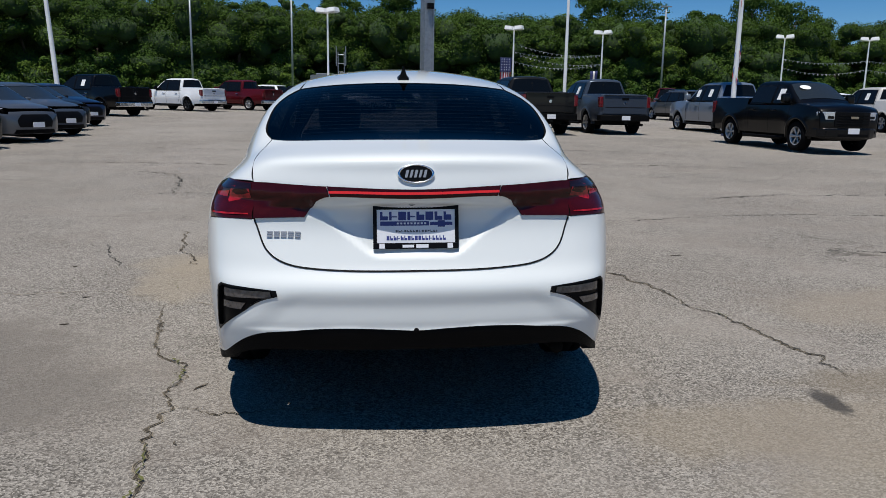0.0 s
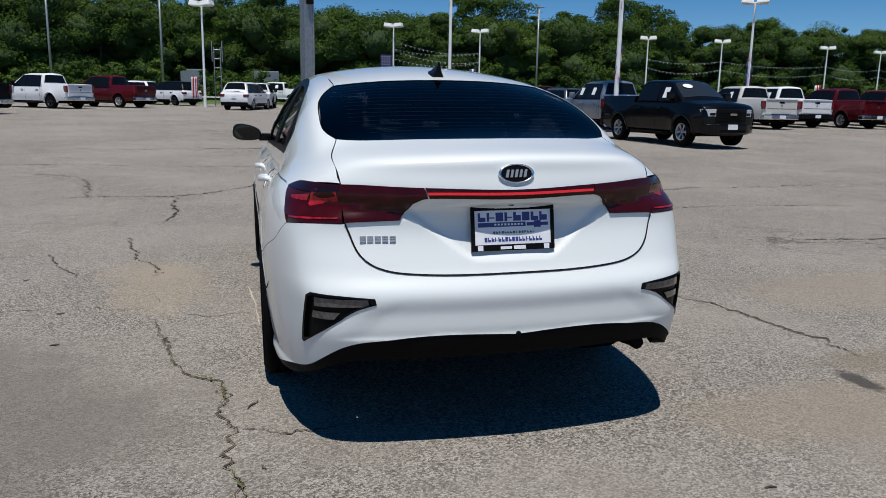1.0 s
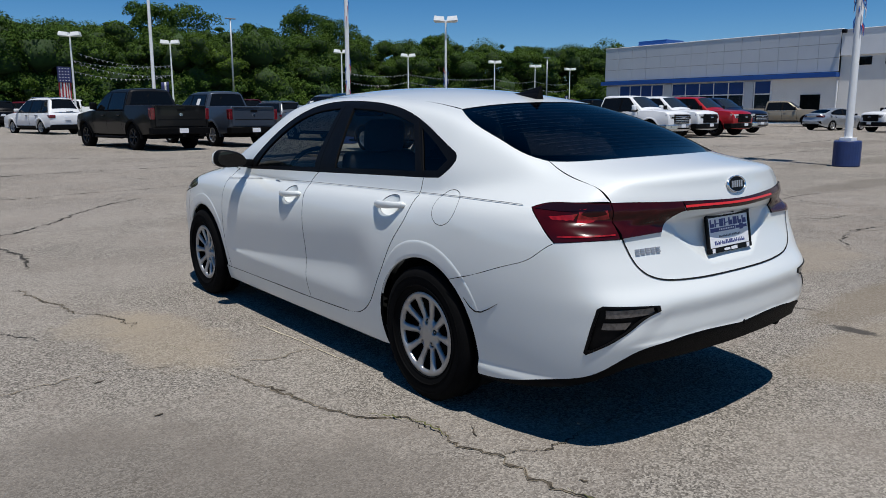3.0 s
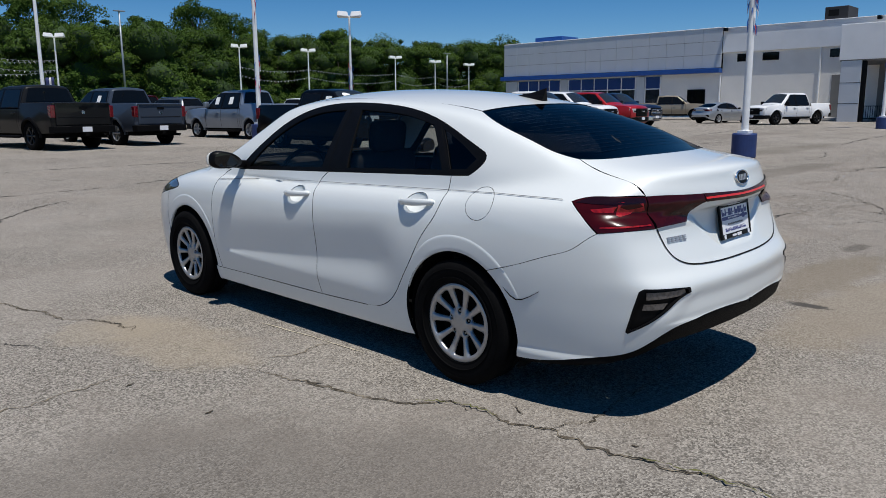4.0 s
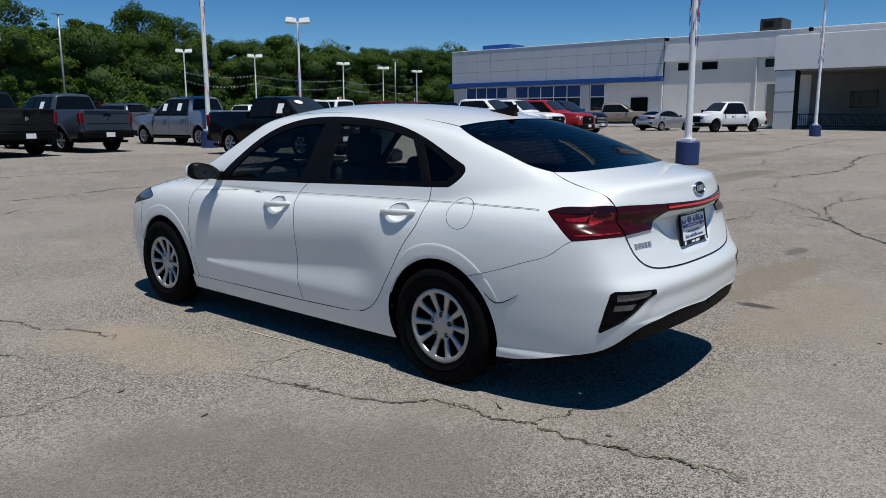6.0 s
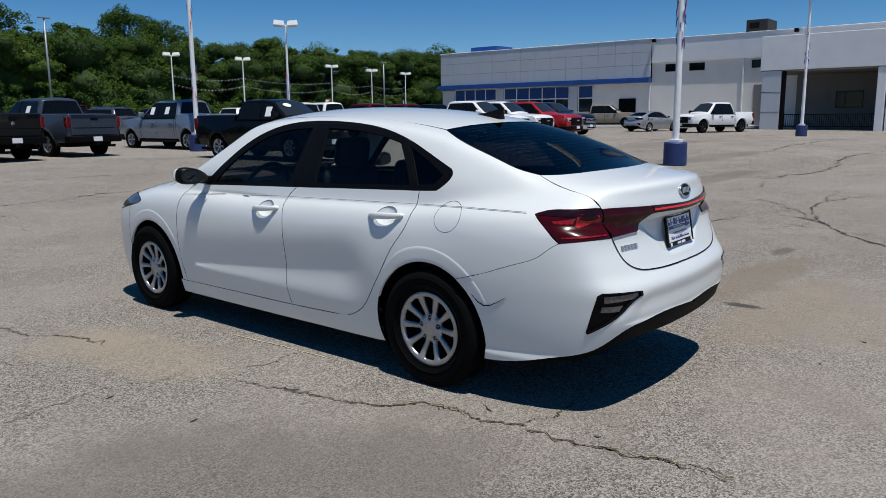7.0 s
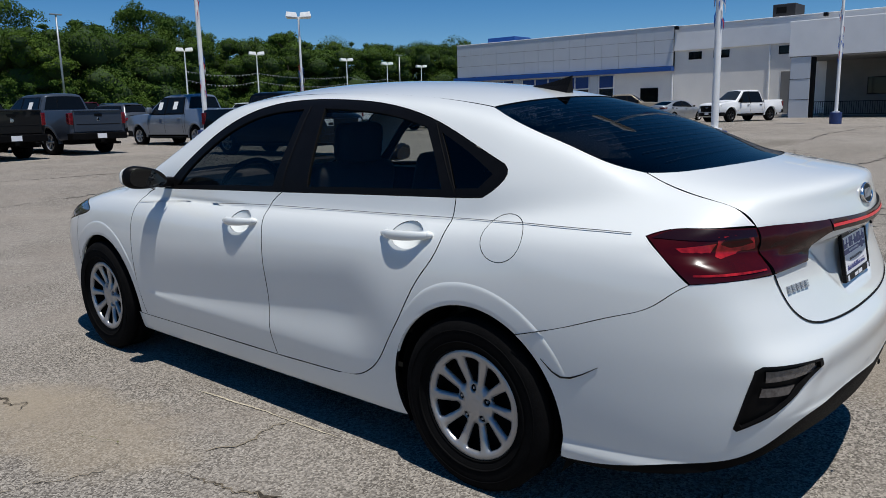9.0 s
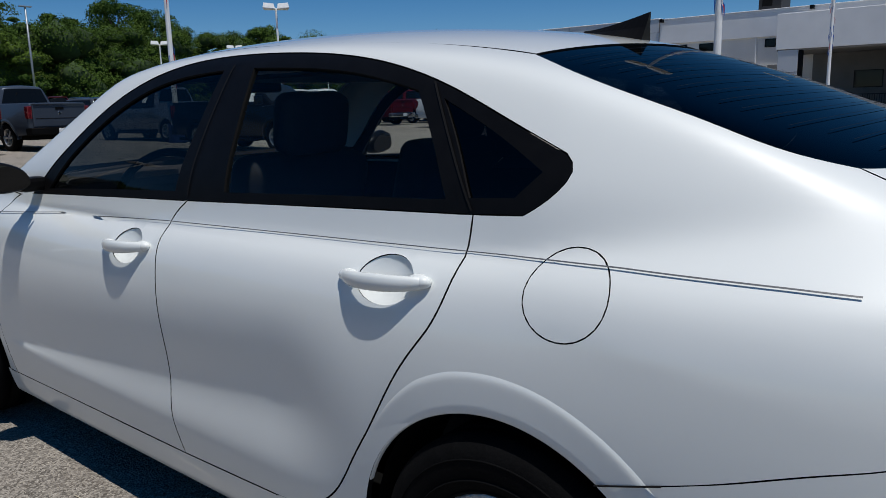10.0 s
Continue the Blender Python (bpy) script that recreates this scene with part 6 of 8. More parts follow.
        lamp = part("headlamp", prism([(xf - s * 0.40, L + 0.085), (xf - s * 0.16, L + 0.035), (xf + s * 0.004, L - 0.10), (xf + s * 0.006, L - 0.36), (xf - s * 0.30, L - 0.30)], 2, nose - 0.28, nose - 0.08, 0.02), HEAD_LENS, car, "clear headlamp")
        part("lamp_lens", prism([(xf - s * 0.34, L + 0.082), (xf - s * 0.19, L + 0.052), (xf - s * 0.20, L), (xf - s * 0.30, L)], 2, nose - 0.25, nose - 0.18, 0.008), AUTO_GLASS, lamp)
        part("fog_lamp", box((xf - s * 0.24 - 0.09, L - 0.08, front_low + 0.12), (xf - s * 0.24 + 0.09, L + 0.075, front_low + 0.20), 0.015), TRIM, car)
        for yc in (yr, yf):
            ring, rows = bmesh.new(), []
            out = 0.035 if flare else 0.012
            for a in np.linspace(-0.10, math.pi + 0.10, 20):
                c, sn = math.cos(a), math.sin(a)
                base = [float(width(yc + q * c, max(sill, R + q * sn))) for q in (arch_r, arch_r + 0.05)]
                rows.append([ring.verts.new((s * d, yc + q * c, R + q * sn)) for d, q in ((base[0] - 0.14, arch_r - 0.012), (base[0] + out, arch_r - 0.010), (base[0] + out, arch_r + 0.012), (base[1] + out * 0.8, arch_r + 0.05), (base[1] - 0.01, arch_r + 0.075))])
            for p, q in zip(rows, rows[1:]):
                for k in range(4):
                    ring.faces.new((p[k], p[k + 1], q[k + 1], q[k]))
            bmesh.ops.recalc_face_normals(ring, faces=list(ring.faces))
            part("arch_flare", ring, flare or paint, car, smooth=True)
        if pickup:
            part("side_step", tube([(s * (h - 0.16), yr + arch_r + 0.12, sill - 0.04), (s * (h - 0.06), yr + arch_r + 0.30, sill - 0.09), (s * (h - 0.06), yf - arch_r - 0.30, sill - 0.09), (s * (h - 0.16), yf - arch_r - 0.12, sill - 0.04)], 0.045, 8), PLASTIC, car, smooth=True)
        else:
            side_sheet("sill_cladding", [(yr + arch_r + 0.03, sill - 0.01), (yf - arch_r - 0.03, sill - 0.01), (yf - arch_r - 0.05, sill + 0.10), (yr + arch_r + 0.05, sill + 0.10)], width, s, PLASTIC, car, lift=0.006)
    # glass fore and aft
    lo_b, hi_b = (belt + 0.10, H - 0.13) if pickup else (belt + 0.06, H - 0.16)
    back = np.array([p for p in cab_line[:len(cab_line) // 2] if lo_b - 0.03 <= p[1] <= hi_b + 0.05])
    if len(back) < 3:
        back = np.array([(y0 + slope_b * (z - belt), z) for z in np.linspace(lo_b, hi_b, 5)])
    loft("rear_window", back, upper, glass, car, "dark rear window", lift=0.008, top=0.035, end=0.09, span=0.90)
    screen = np.array([p for p in cab_line[len(cab_line) // 2:] if hood + 0.03 <= p[1] <= H - 0.075])
    loft("windscreen", screen, upper, AUTO_GLASS_CLEAR, car, "windscreen that mirrors the sky", lift=0.008, top=0.035, end=0.09, span=0.93)
    if oval:
        at = screen[int(len(screen) * 0.42)]
        mark = lathe([(0.0, 0.0), (0.0, 1.0), (-0.004, 1.0)], "z", 20)
        lean = math.atan2(screen[0][1] - screen[-1][1], screen[-1][0] - screen[0][0])
        bmesh.ops.transform(mark, matrix=Matrix.Translation((0.30, at[0] + 0.055, at[1] + 0.075)) @ Matrix.Rotation(-lean, 4, "X") @ Matrix.Diagonal((0.16, 0.10, 1, 1)), verts=mark.verts)
        part("windscreen_sticker", mark, PAPER, car, "white oval sticker")
    for x, y, turn in ((-h + 0.155, yr, 0), (-h + 0.155, yf, 0), (h - 0.155, yr, 180), (h - 0.155, yf, 180)):
        wheel("wheel", car, pose(x, y, R, 0, 0, turn), R, 0.28 if pickup else 0.23, R * (0.62 if pickup else 0.68), 6, rim, paired=False, detail=False)
    part("chassis", box((-h + 0.24, 0.30, sill - 0.12), (h - 0.24, L - 0.35, sill + 0.25), 0.04), LINER, car)
    for c in (yr, yf):
        part("wheel_well", box((-h + 0.32, c - 0.56, sill), (h - 0.32, c + 0.56, belt - 0.15), 0.02), LINER, car)
    # tail
    if pickup:
        gate = part("tailgate", box((-h + 0.205, -0.052, sill + 0.27), (h - 0.205, 0.03, deck - 0.012), 0.022, 3), paint, car)
        part("gate_handle", box((-0.13, -0.062, deck - 0.20), (0.13, -0.048, deck - 0.12), 0.006), TRIM, gate)
        part("gate_crease", box((-h + 0.28, -0.058, sill + 0.50), (h - 0.28, -0.050, sill + 0.52), 0.003), SEAM, gate)
        part("gate_lip", box((-h + 0.22, -0.085, deck - 0.045), (h - 0.22, -0.03, deck - 0.008), 0.012), paint, gate)
        part("gate_badge", lathe([(-0.058, 0.0), (-0.058, 0.05), (-0.05, 0.06)], "y", 16, None, (0, 0, deck - 0.30)), DARK_CHROME, gate)
        part("rear_bumper", prism([(-h + 0.05, 0.16), (-h + 0.09, -0.10), (-0.55, -0.19), (0.55, -0.19), (h - 0.09, -0.10), (h - 0.05, 0.16)], 2, sill + 0.03, sill + 0.24, 0.03, 3), bumper_mat, car, "rear step bumper")
        part("bumper_pad", box((-0.5, -0.185, sill + 0.225), (0.5, -0.03, sill + 0.250), 0.008), PLASTIC, car)
        part("tow_bar", box((-0.06, -0.20, sill - 0.06), (0.06, 0.5, sill + 0.03), 0.01), LINER, car)
        part("exhaust_pipe", tube([(h - 0.42, 0.9, sill - 0.12), (h - 0.40, 0.12, sill - 0.10), (h - 0.34, -0.06, sill - 0.10)], 0.045, 10), STEEL, car)
        part("number_plate", box((-0.155, -0.205, sill + 0.065), (0.155, -0.188, sill + 0.215), 0.004), PLATE_WHITE, car, "white dealer plate")
        part("brake_light", box((-0.16, y1 + 0.005, H - 0.045), (0.16, y1 + 0.10, H - 0.008), 0.01), LAMP_RED_BRIGHT, car)
        part("rear_axle", tube([(-h + 0.25, yr, R), (h - 0.25, yr, R)], 0.06, 8), LINER, car)
    else:
        part("rear_bumper", prism([(-h + 0.07, 0.34), (-h + 0.10, 0.02), (-0.5, -0.075), (0.5, -0.075), (h - 0.10, 0.02), (h - 0.07, 0.34)], 2, sill - 0.06, sill + 0.16, 0.04, 3), PLASTIC, car, "black lower bumper")
        part("number_plate", box((-0.155, -0.075, belt - 0.36), (0.155, -0.055, belt - 0.22), 0.004), PLATE_WHITE, car, "white dealer plate")
        part("spoiler", box((-0.52, y1 - 0.20, H - 0.06), (0.52, y1 + 0.06, H - 0.01), 0.02), roof_mat or paint, car)
        part("rear_wiper", box((-0.02, y0 - 0.075, belt + 0.06), (0.34, y0 - 0.045, belt + 0.09), 0.005), TRIM, car)
    if rack:
        for s in (-1, 1):
            xr_ = s * (float(upper(y1, H)) - 0.09)
            part("roof_rail", tube([(xr_, y1 + 0.15, H - 0.01), (xr_, y1 + 0.3, H + 0.05), (xr_, y2 - 0.3, H + 0.05), (xr_, y2 - 0.12, H - 0.01)], 0.02, 8), DARK_CHROME, car)
    # nose
    gw = h - 0.46
    grille = part("grille", prism([(-gw, L - 0.10), (-gw, L + 0.105), (-gw * 0.5, L + 0.165), (gw * 0.5, L + 0.165), (gw, L + 0.105), (gw, L - 0.10)], 2, front_low + 0.30, nose - 0.075, 0.02), TRIM, car, "black grille")
    for k in range(4):
        z = front_low + 0.35 + (nose - front_low - 0.47) * k / 4
        part("grille_bar", prism([(-gw * 0.94, L + 0.06), (-gw * 0.92, L + 0.118), (-gw * 0.5, L + 0.178), (gw * 0.5, L + 0.178), (gw * 0.92, L + 0.118), (gw * 0.94, L + 0.06)], 2, z, z + 0.035, 0.008), bumper_mat if bumper_mat is DARK_CHROME else PLASTIC, grille)
    part("front_badge", box((-0.11, L + 0.17, nose - 0.25), (0.11, L + 0.192, nose - 0.19), 0.012), TAN if paint is BLACK_PAINT else DARK_CHROME, grille)
    part("front_bumper", prism([(-h + 0.05, L - 0.46), (-h + 0.10, L - 0.06), (-h + 0.32, L + 0.10), (-0.45, L + 0.185), (0.45, L + 0.185), (h - 0.32, L + 0.10), (h - 0.10, L - 0.06), (h - 0.05, L - 0.46)], 2, front_low + 0.02, front_low + 0.26, 0.04, 3), front_paint or (bumper_mat if pickup else paint), car, "front bumper")
    part("air_intake", prism([(-h + 0.42, L), (-h + 0.42, L + 0.085), (-0.42, L + 0.192), (0.42, L + 0.192), (h - 0.42, L + 0.085), (h - 0.42, L)], 2, front_low + 0.05, front_low + 0.12, 0.01), PLASTIC, car)
    part("front_plate", box((-0.155, L + 0.184, front_low + 0.12), (0.155, L + 0.202, front_low + 0.26), 0.004), PLATE_WHITE, car, "white dealer plate")
    car.matrix_world = m
    return car


def park(x, y, heading, along=0.0):
    """A pose on the lot: heading in degrees from +y towards +x; along: how far behind the point the tail stands."""
    a = radians(heading)
    bx, by = x - along * math.sin(a), y - along * math.cos(a)
    z0, z1 = float(height(x, y)), float(height(bx, by))
    return pose(bx, by, (z0 + z1) / 2, 0, 0, -heading)


def pick(name, label, x, y, heading, paint, **kw):
    return vehicle(name, label, "pickup truck", "parked pickup trucks", park(x, y, heading), paint, **kw)


BLACK_PAINT = car_paint("black_car_paint", (0.0025, 0.0025, 0.003), 0.0, 0.30)
CHARCOAL = car_paint("charcoal_car_paint", (0.013, 0.013, 0.013), 0.0, 0.25)
SLATE = car_paint("slate_blue_car_paint", (0.050, 0.064, 0.088), 0.2, 0.3)
SILVER_BLUE = car_paint("silver_blue_car_paint", (0.23, 0.27, 0.33), 0.5)
SILVER = car_paint("silver_car_paint", (0.42, 0.44, 0.46), 0.6)
DARK_RED = car_paint("dark_red_car_paint", (0.085, 0.005, 0.008), 0.1, 0.35)
BRIGHT_RED = car_paint("red_car_paint", (0.36, 0.012, 0.016), 0.1)
WHITE_CAR = car_paint("white_car_paint", (0.74, 0.75, 0.76), 0.0)
CREAM = car_paint("cream_car_paint", (0.60, 0.58, 0.54), 0.1)
TAN = car_paint("tan_car_paint", (0.27, 0.23, 0.17), 0.2)
NAVY = car_paint("navy_car_paint", (0.012, 0.018, 0.045))
GUNMETAL = car_paint("gunmetal_car_paint", (0.10, 0.11, 0.125), 0.5)

pick("pickup_truck", "charcoal off-road pickup with black bumper and flared arches", 5.7, 23.1, -9, CHARCOAL, W=2.14, H=1.99, R=0.44, sill=0.50, deck=1.45, belt=1.28, hood=1.30, flare=PLASTIC, bumper_mat=PLASTIC, rim=BLACK_RIM)
pick("pickup_truck", "slate blue crew-cab pickup with dark bumper and window sheet", 8.6, 24.0, -5, SLATE, H=1.96, R=0.42, sill=0.46, deck=1.42, belt=1.24, hood=1.26, bumper_mat=PLASTIC, papers=("left",))
pick("pickup_truck", "silver blue crew-cab pickup with price sheets in its windows", 13.95, 24.2, -4.6, SILVER_BLUE, H=1.95, R=0.40, sill=0.44, deck=1.40, belt=1.22, hood=1.24, papers=("left",), sheets=(0, 1), bumper_mat=PLASTIC)
pick("pickup_truck", "glossy black mid-size pickup with bright alloy wheels", 11.3, 20.9, 175.7, BLACK_PAINT, L=5.22, W=1.89, H=1.80, R=0.385, sill=0.40, deck=1.36, belt=1.18, hood=1.21, nose=1.10, yr=1.15, yf=4.40, house=(1.98, 2.08, 3.42, 4.22), papers=("right",), sheets=(1,), bumper_mat=TRIM, front_paint=BLACK_PAINT, oval=True)
pick("pickup_truck", "cream white pickup with chrome rear bumper", 22.3, 27.2, 0, CREAM, papers=("left",))
pick("pickup_truck", "white pickup with a window sheet and black bumper", 25.7, 29.0, 1, WHITE_CAR, papers=("left",), bumper_mat=TRIM, rim=BLACK_RIM, R=0.43, H=1.97)
pick("pickup_truck", "dark red pickup with bright wheels", 28.7, 28.4, -2, DARK_RED)
pick("pickup_truck", "dark red pickup parked in the row", 32.2, 28.8, 0, DARK_RED)
pick("pickup_truck", "black pickup parked in the row", 35.6, 29.4, 0, BLACK_PAINT)
pick("pickup_truck", "white pickup with chrome bumper and alloy wheels", 26.9, 25.0, 180, WHITE_CAR)
pick("pickup_truck", "white pickup with a black grille", 29.9, 25.5, 180, WHITE_CAR, bumper_mat=TRIM, rim=BLACK_RIM)
pick("pickup_truck", "bright red pickup with a black bumper", 32.4, 25.2, 180, BRIGHT_RED, bumper_mat=TRIM, rim=BLACK_RIM)
pick("pickup_truck", "navy blue pickup with chrome bumper", 36.6, 26.6, 182, NAVY)
pick("pickup_truck", "tan crew-cab pickup near the showroom", 55.2, 33.0, 160, TAN, bumper_mat=TRIM, rim=BLACK_RIM)
pick("pickup_truck", "white lifted pickup with a black grille", 51.5, 16.9, 291, WHITE_CAR, R=0.44, H=2.0, sill=0.50, bumper_mat=TRIM, rim=BLACK_RIM)
pick("pickup_truck", "black pickup with a window sheet and chrome bumper", -11.5, 34.8, -56, BLACK_PAINT, papers=("left",))
pick("pickup_truck", "black pickup parked behind the sedans", -16.6, 31.0, -56, BLACK_PAINT)
pick("pickup_truck", "white crew-cab pickup with black wheels", -9.9, 44.6, -52, WHITE_CAR, rim=BLACK_RIM)
pick("pickup_truck", "red crew-cab pickup with bright wheels", -6.9, 48.4, -56, DARK_RED)
pick("pickup_truck", "white pickup beyond the verge rail", 4.6, 70.0, -72, WHITE_CAR, papers=("left",))
pick("pickup_truck", "white pickup parked by the rail", 14.5, 66.0, -70, WHITE_CAR)

SUV = dict(L=4.75, W=1.90, H=1.70, belt=1.08, hood=1.08, nose=0.90, deck=1.08, sill=0.34, R=0.36, yr=0.95, yf=3.75, house=(0.12, 0.55, 2.75, 3.55), front_low=0.28, pickup=False, bumper_mat=TRIM)


def suv(label, x, y, heading, paint, **kw):
    return vehicle("suv", label, "suv", "parked suvs", park(x, y, heading), paint, **{**SUV, **kw})


suv("white suv with a black roof and black wheels", -4.6, 56.5, -46, WHITE_CAR, roof_mat=BLACK_PAINT, rim=BLACK_RIM)
suv("white compact suv with roof rails", -0.1, 51.4, 7, WHITE_CAR, rack=True, flare=PLASTIC, W=1.84)
suv("black suv with dark glass", 5.7, 58.0, 5, BLACK_PAINT, H=1.74)
suv("white suv with roof rails and dark glass", 6.0, 40.5, -16, WHITE_CAR, rack=True, H=1.80, L=4.95, yf=3.9)
suv("dark red full-size suv with chrome plate", 19.8, 49.0, 16, DARK_RED, H=1.92, L=5.3, W=2.0)
suv("grey suv parked in the far row", 17.6, 38.5, -8, GUNMETAL, rack=True)
suv("dark suv parked in the far row", 21.3, 39.5, -6, CHARCOAL)
suv("white suv with dark glass in the far row", 25.5, 41.0, 70, WHITE_CAR)
suv("black suv in the far row", 31.0, 42.0, 60, BLACK_PAINT)
suv("dark red suv behind the light pole", 9.3, 62.0, -60, DARK_RED)
suv("white suv by the verge", -1.6, 46.5, 20, WHITE_CAR)
suv("white suv in the back row", -7.5, 60.5, -60, WHITE_CAR)


def parked_sedan(label, x, y, heading, paint):
    """A parked sedan of the same pressing, in another colour, with a dark grille."""
    c = tagged(new("parked_sedan"), label, "car", "parked sedans")
    keep = ("front_door", "rear_door", "sill", "quarter_panel", "window_surround", "front_fender", "headlamp", "front_bumper", "tail_lamp", "lid_lamp", "roof", "rear_windscreen", "windscreen", "bonnet", "boot_lid", "grille_panel", "floor_pan", "firewall", "dashboard", "arch_liner", "rear_bumper", "front_window", "rear_window", "quarter_window", "bumper_skin", "diffuser", "mirror_shell", "mirror_housing", "door_mirror", "grip", "door_handle", "boot_box", "headliner")
    made = {sedan: c}
    for o in (sedan, *sedan.children_recursive):
        if o is sedan or o.name.split(".")[0] not in keep or o.parent not in made:
            continue
        n = o.copy()
        scene.collection.objects.link(n)
        n.parent = made[o.parent]
        made[o] = n
        if n.data:
            for k, slot in enumerate(n.material_slots):
                if slot.material in (PAINT, GLASS, GLASS_CLEAR):
                    swap = paint if slot.material is PAINT else AUTO_GLASS if slot.material is GLASS else AUTO_GLASS_CLEAR
                    slot.link = "OBJECT"
                    slot.material = swap
                elif o.name.split(".")[0] == "headlamp" and k == 0:
                    slot.link = "OBJECT"
                    slot.material = HEAD_LENS
    if "grille" not in shared:
        shared["grille"] = panel("grille", [[(-0.42, 0.36), (0.42, 0.36)], [(0.42, 0.36), (0.46, 0.52), (0.34, 0.66)], [(0.34, 0.66), (-0.34, 0.66)], [(-0.34, 0.66), (-0.46, 0.52), (-0.42, 0.36)]], ahead, TRIM, c, "black grille", spacing=0.08, lift=0.012)
        shared["lip"] = panel("air_intake", [[(-0.55, 0.21), (0.55, 0.21)], [(0.55, 0.21), (0.50, 0.31)], [(0.50, 0.31), (-0.50, 0.31)], [(-0.50, 0.31), (-0.55, 0.21)]], ahead, PLASTIC, c, spacing=0.08, lift=0.010)
    else:
        for key in ("grille", "lip"):
            n = shared[key].copy()
            scene.collection.objects.link(n)
            n.parent = c
    part("front_plate", box((-0.15, 4.66, 0.36), (0.15, 4.68, 0.48), 0.004), PLATE_WHITE, c, "white dealer plate")
    for x0, y0, turn in ((-0.777, 1.055, 0), (-0.777, 3.745, 0), (0.777, 1.055, 180), (0.777, 3.745, 180)):
        wheel("wheel", c, pose(x0, y0, 0.318, 0, 0, turn), 0.325, 0.205, 0.225, 5, ALLOY, paired=False, detail=False)
    c.matrix_world = park(x, y, heading)
    return c


shared = {}
parked_sedan("dark blue sedan with a long bonnet", -13.9, 27.1, 120, NAVY)
parked_sedan("charcoal sedan at the end of the row", -13.4, 24.2, 120, CHARCOAL)
parked_sedan("dark slate sedan with a dark grille", -12.5, 21.4, 120, SLATE)
parked_sedan("gunmetal sedan with bright headlamps", -12.3, 18.9, 120, GUNMETAL)
parked_sedan("black sedan with dark glass", -12.5, 16.2, 118, BLACK_PAINT)
parked_sedan("silver sedan by the showroom wall", 46.5, 23.0, 104, SILVER)

# ---- poles ----
POLE_WHITE = material("pole_white", (0.80, 0.81, 0.81), rough=0.45, vary=0.08, scale=3, rough_vary=0.1)
POLE_GREY = material("pole_galvanised", (0.30, 0.32, 0.34), rough=0.45, metal=0.6, vary=0.15, scale=4)
DRUM_BLUE = material("drum_blue", (0.014, 0.034, 0.13), rough=0.55, vary=0.2, scale=5, rough_vary=0.1)
LAMP_GLASS = material("lamp_diffuser", (0.60, 0.60, 0.58), rough=0.3)
TINSEL_BLUE = material("tinsel_blue", (0.02, 0.10, 0.40), rough=0.3, metal=0.3)
TINSEL_WHITE = material("tinsel_white", (0.65, 0.65, 0.68), rough=0.4)
PENNANT = material("pennant_faded", (0.34, 0.34, 0.34), rough=0.7, vary=0.4, scale=2)
TINSEL_RED = material("tinsel_red", (0.45, 0.03, 0.03), rough=0.4)


def lamp_pole(x, y, tall, r=0.075, heads=1, drum=False, lean=0.0, turn=90.0):
    z = float(height(x, y))
    p = tagged(new("light_pole"), "white steel lot light pole with boxy lamp heads" if heads else "tall white steel pole", "light pole", "lot light poles")
    bm = tube([(0, 0, -0.1), (0, 0, -0.09), (0, 0, tall * 0.5), (0, 0, tall - 0.01), (0, 0, tall)], [r * 1.25, r * 1.25, r, r * 0.8, r * 0.8], 14)
    part("shaft", bm, POLE_WHITE, p, smooth=True)
    if heads:
        part("crossarm", box((-0.55, -0.05, tall - 0.06), (0.55, 0.05, tall + 0.02), 0.015), POLE_WHITE, p)
        for s in (-1, 1):
            head = box((s * 0.42 - 0.36, -0.38, tall - 0.05), (s * 0.42 + 0.36, 0.38, tall + 0.27), 0.035)
            for v in head.verts:
                if v.co.z > tall + 0.12:
                    v.co.x, v.co.y = s * 0.42 + (v.co.x - s * 0.42) * 0.86, v.co.y * 0.86
                v.co.z += 0.10 * (abs(v.co.x) - 0.4)
            hd = part("lamp_head", head, POLE_WHITE, p)
            part("diffuser", box((s * 0.42 - 0.28, -0.30, tall - 0.075), (s * 0.42 + 0.28, 0.30, tall - 0.02), 0.01), LAMP_GLASS, hd)
    if drum:
        part("collar", box((-r * 1.9, -r * 1.9, 0.62), (r * 1.9, r * 1.9, 0.70), 0.01), POLE_WHITE, p)
    p.matrix_world = pose(x, y, z, 0, lean, turn)
    if drum:
        d = tagged(part("base_drum", lathe([(0.0, 0.0), (0.0, 0.29), (0.02, 0.31), (0.60, 0.31), (0.63, 0.29), (0.63, 0.0)], "z", 28), DRUM_BLUE, None), "faded blue round concrete pole base", "pole base", "pole bases")
        d.location = (x, y, z)
    return p


LAMPS = [(-3.6, 53.0), (11.5, 63.5), (20.0, 66.0), (37.0, 66.0), (45.5, 66.5), (60.6, 69.5), (71.0, 73.0), (80.5, 75.5)]
for x, y in LAMPS:
    lamp_pole(x, y, 6.75, turn=-28)
lamp_pole(28.5, 38.3, 6.9, r=0.075, turn=-39)
lamp_pole(12.75, 24.4, 9.5, r=0.078, heads=1, drum=True)
lamp_pole(16.4, 7.0, 9.5, r=0.078, heads=1, drum=True)
lamp_pole(43.3, 10.8, 9.5, r=0.078, heads=1, drum=True)
lamp_pole(10.7, 41.5, 11.0, r=0.085, heads=1, drum=True)
lamp_pole(-13.4, 31.0, 9.5, r=0.085, heads=1, drum=True, lean=-3.2, turn=0)


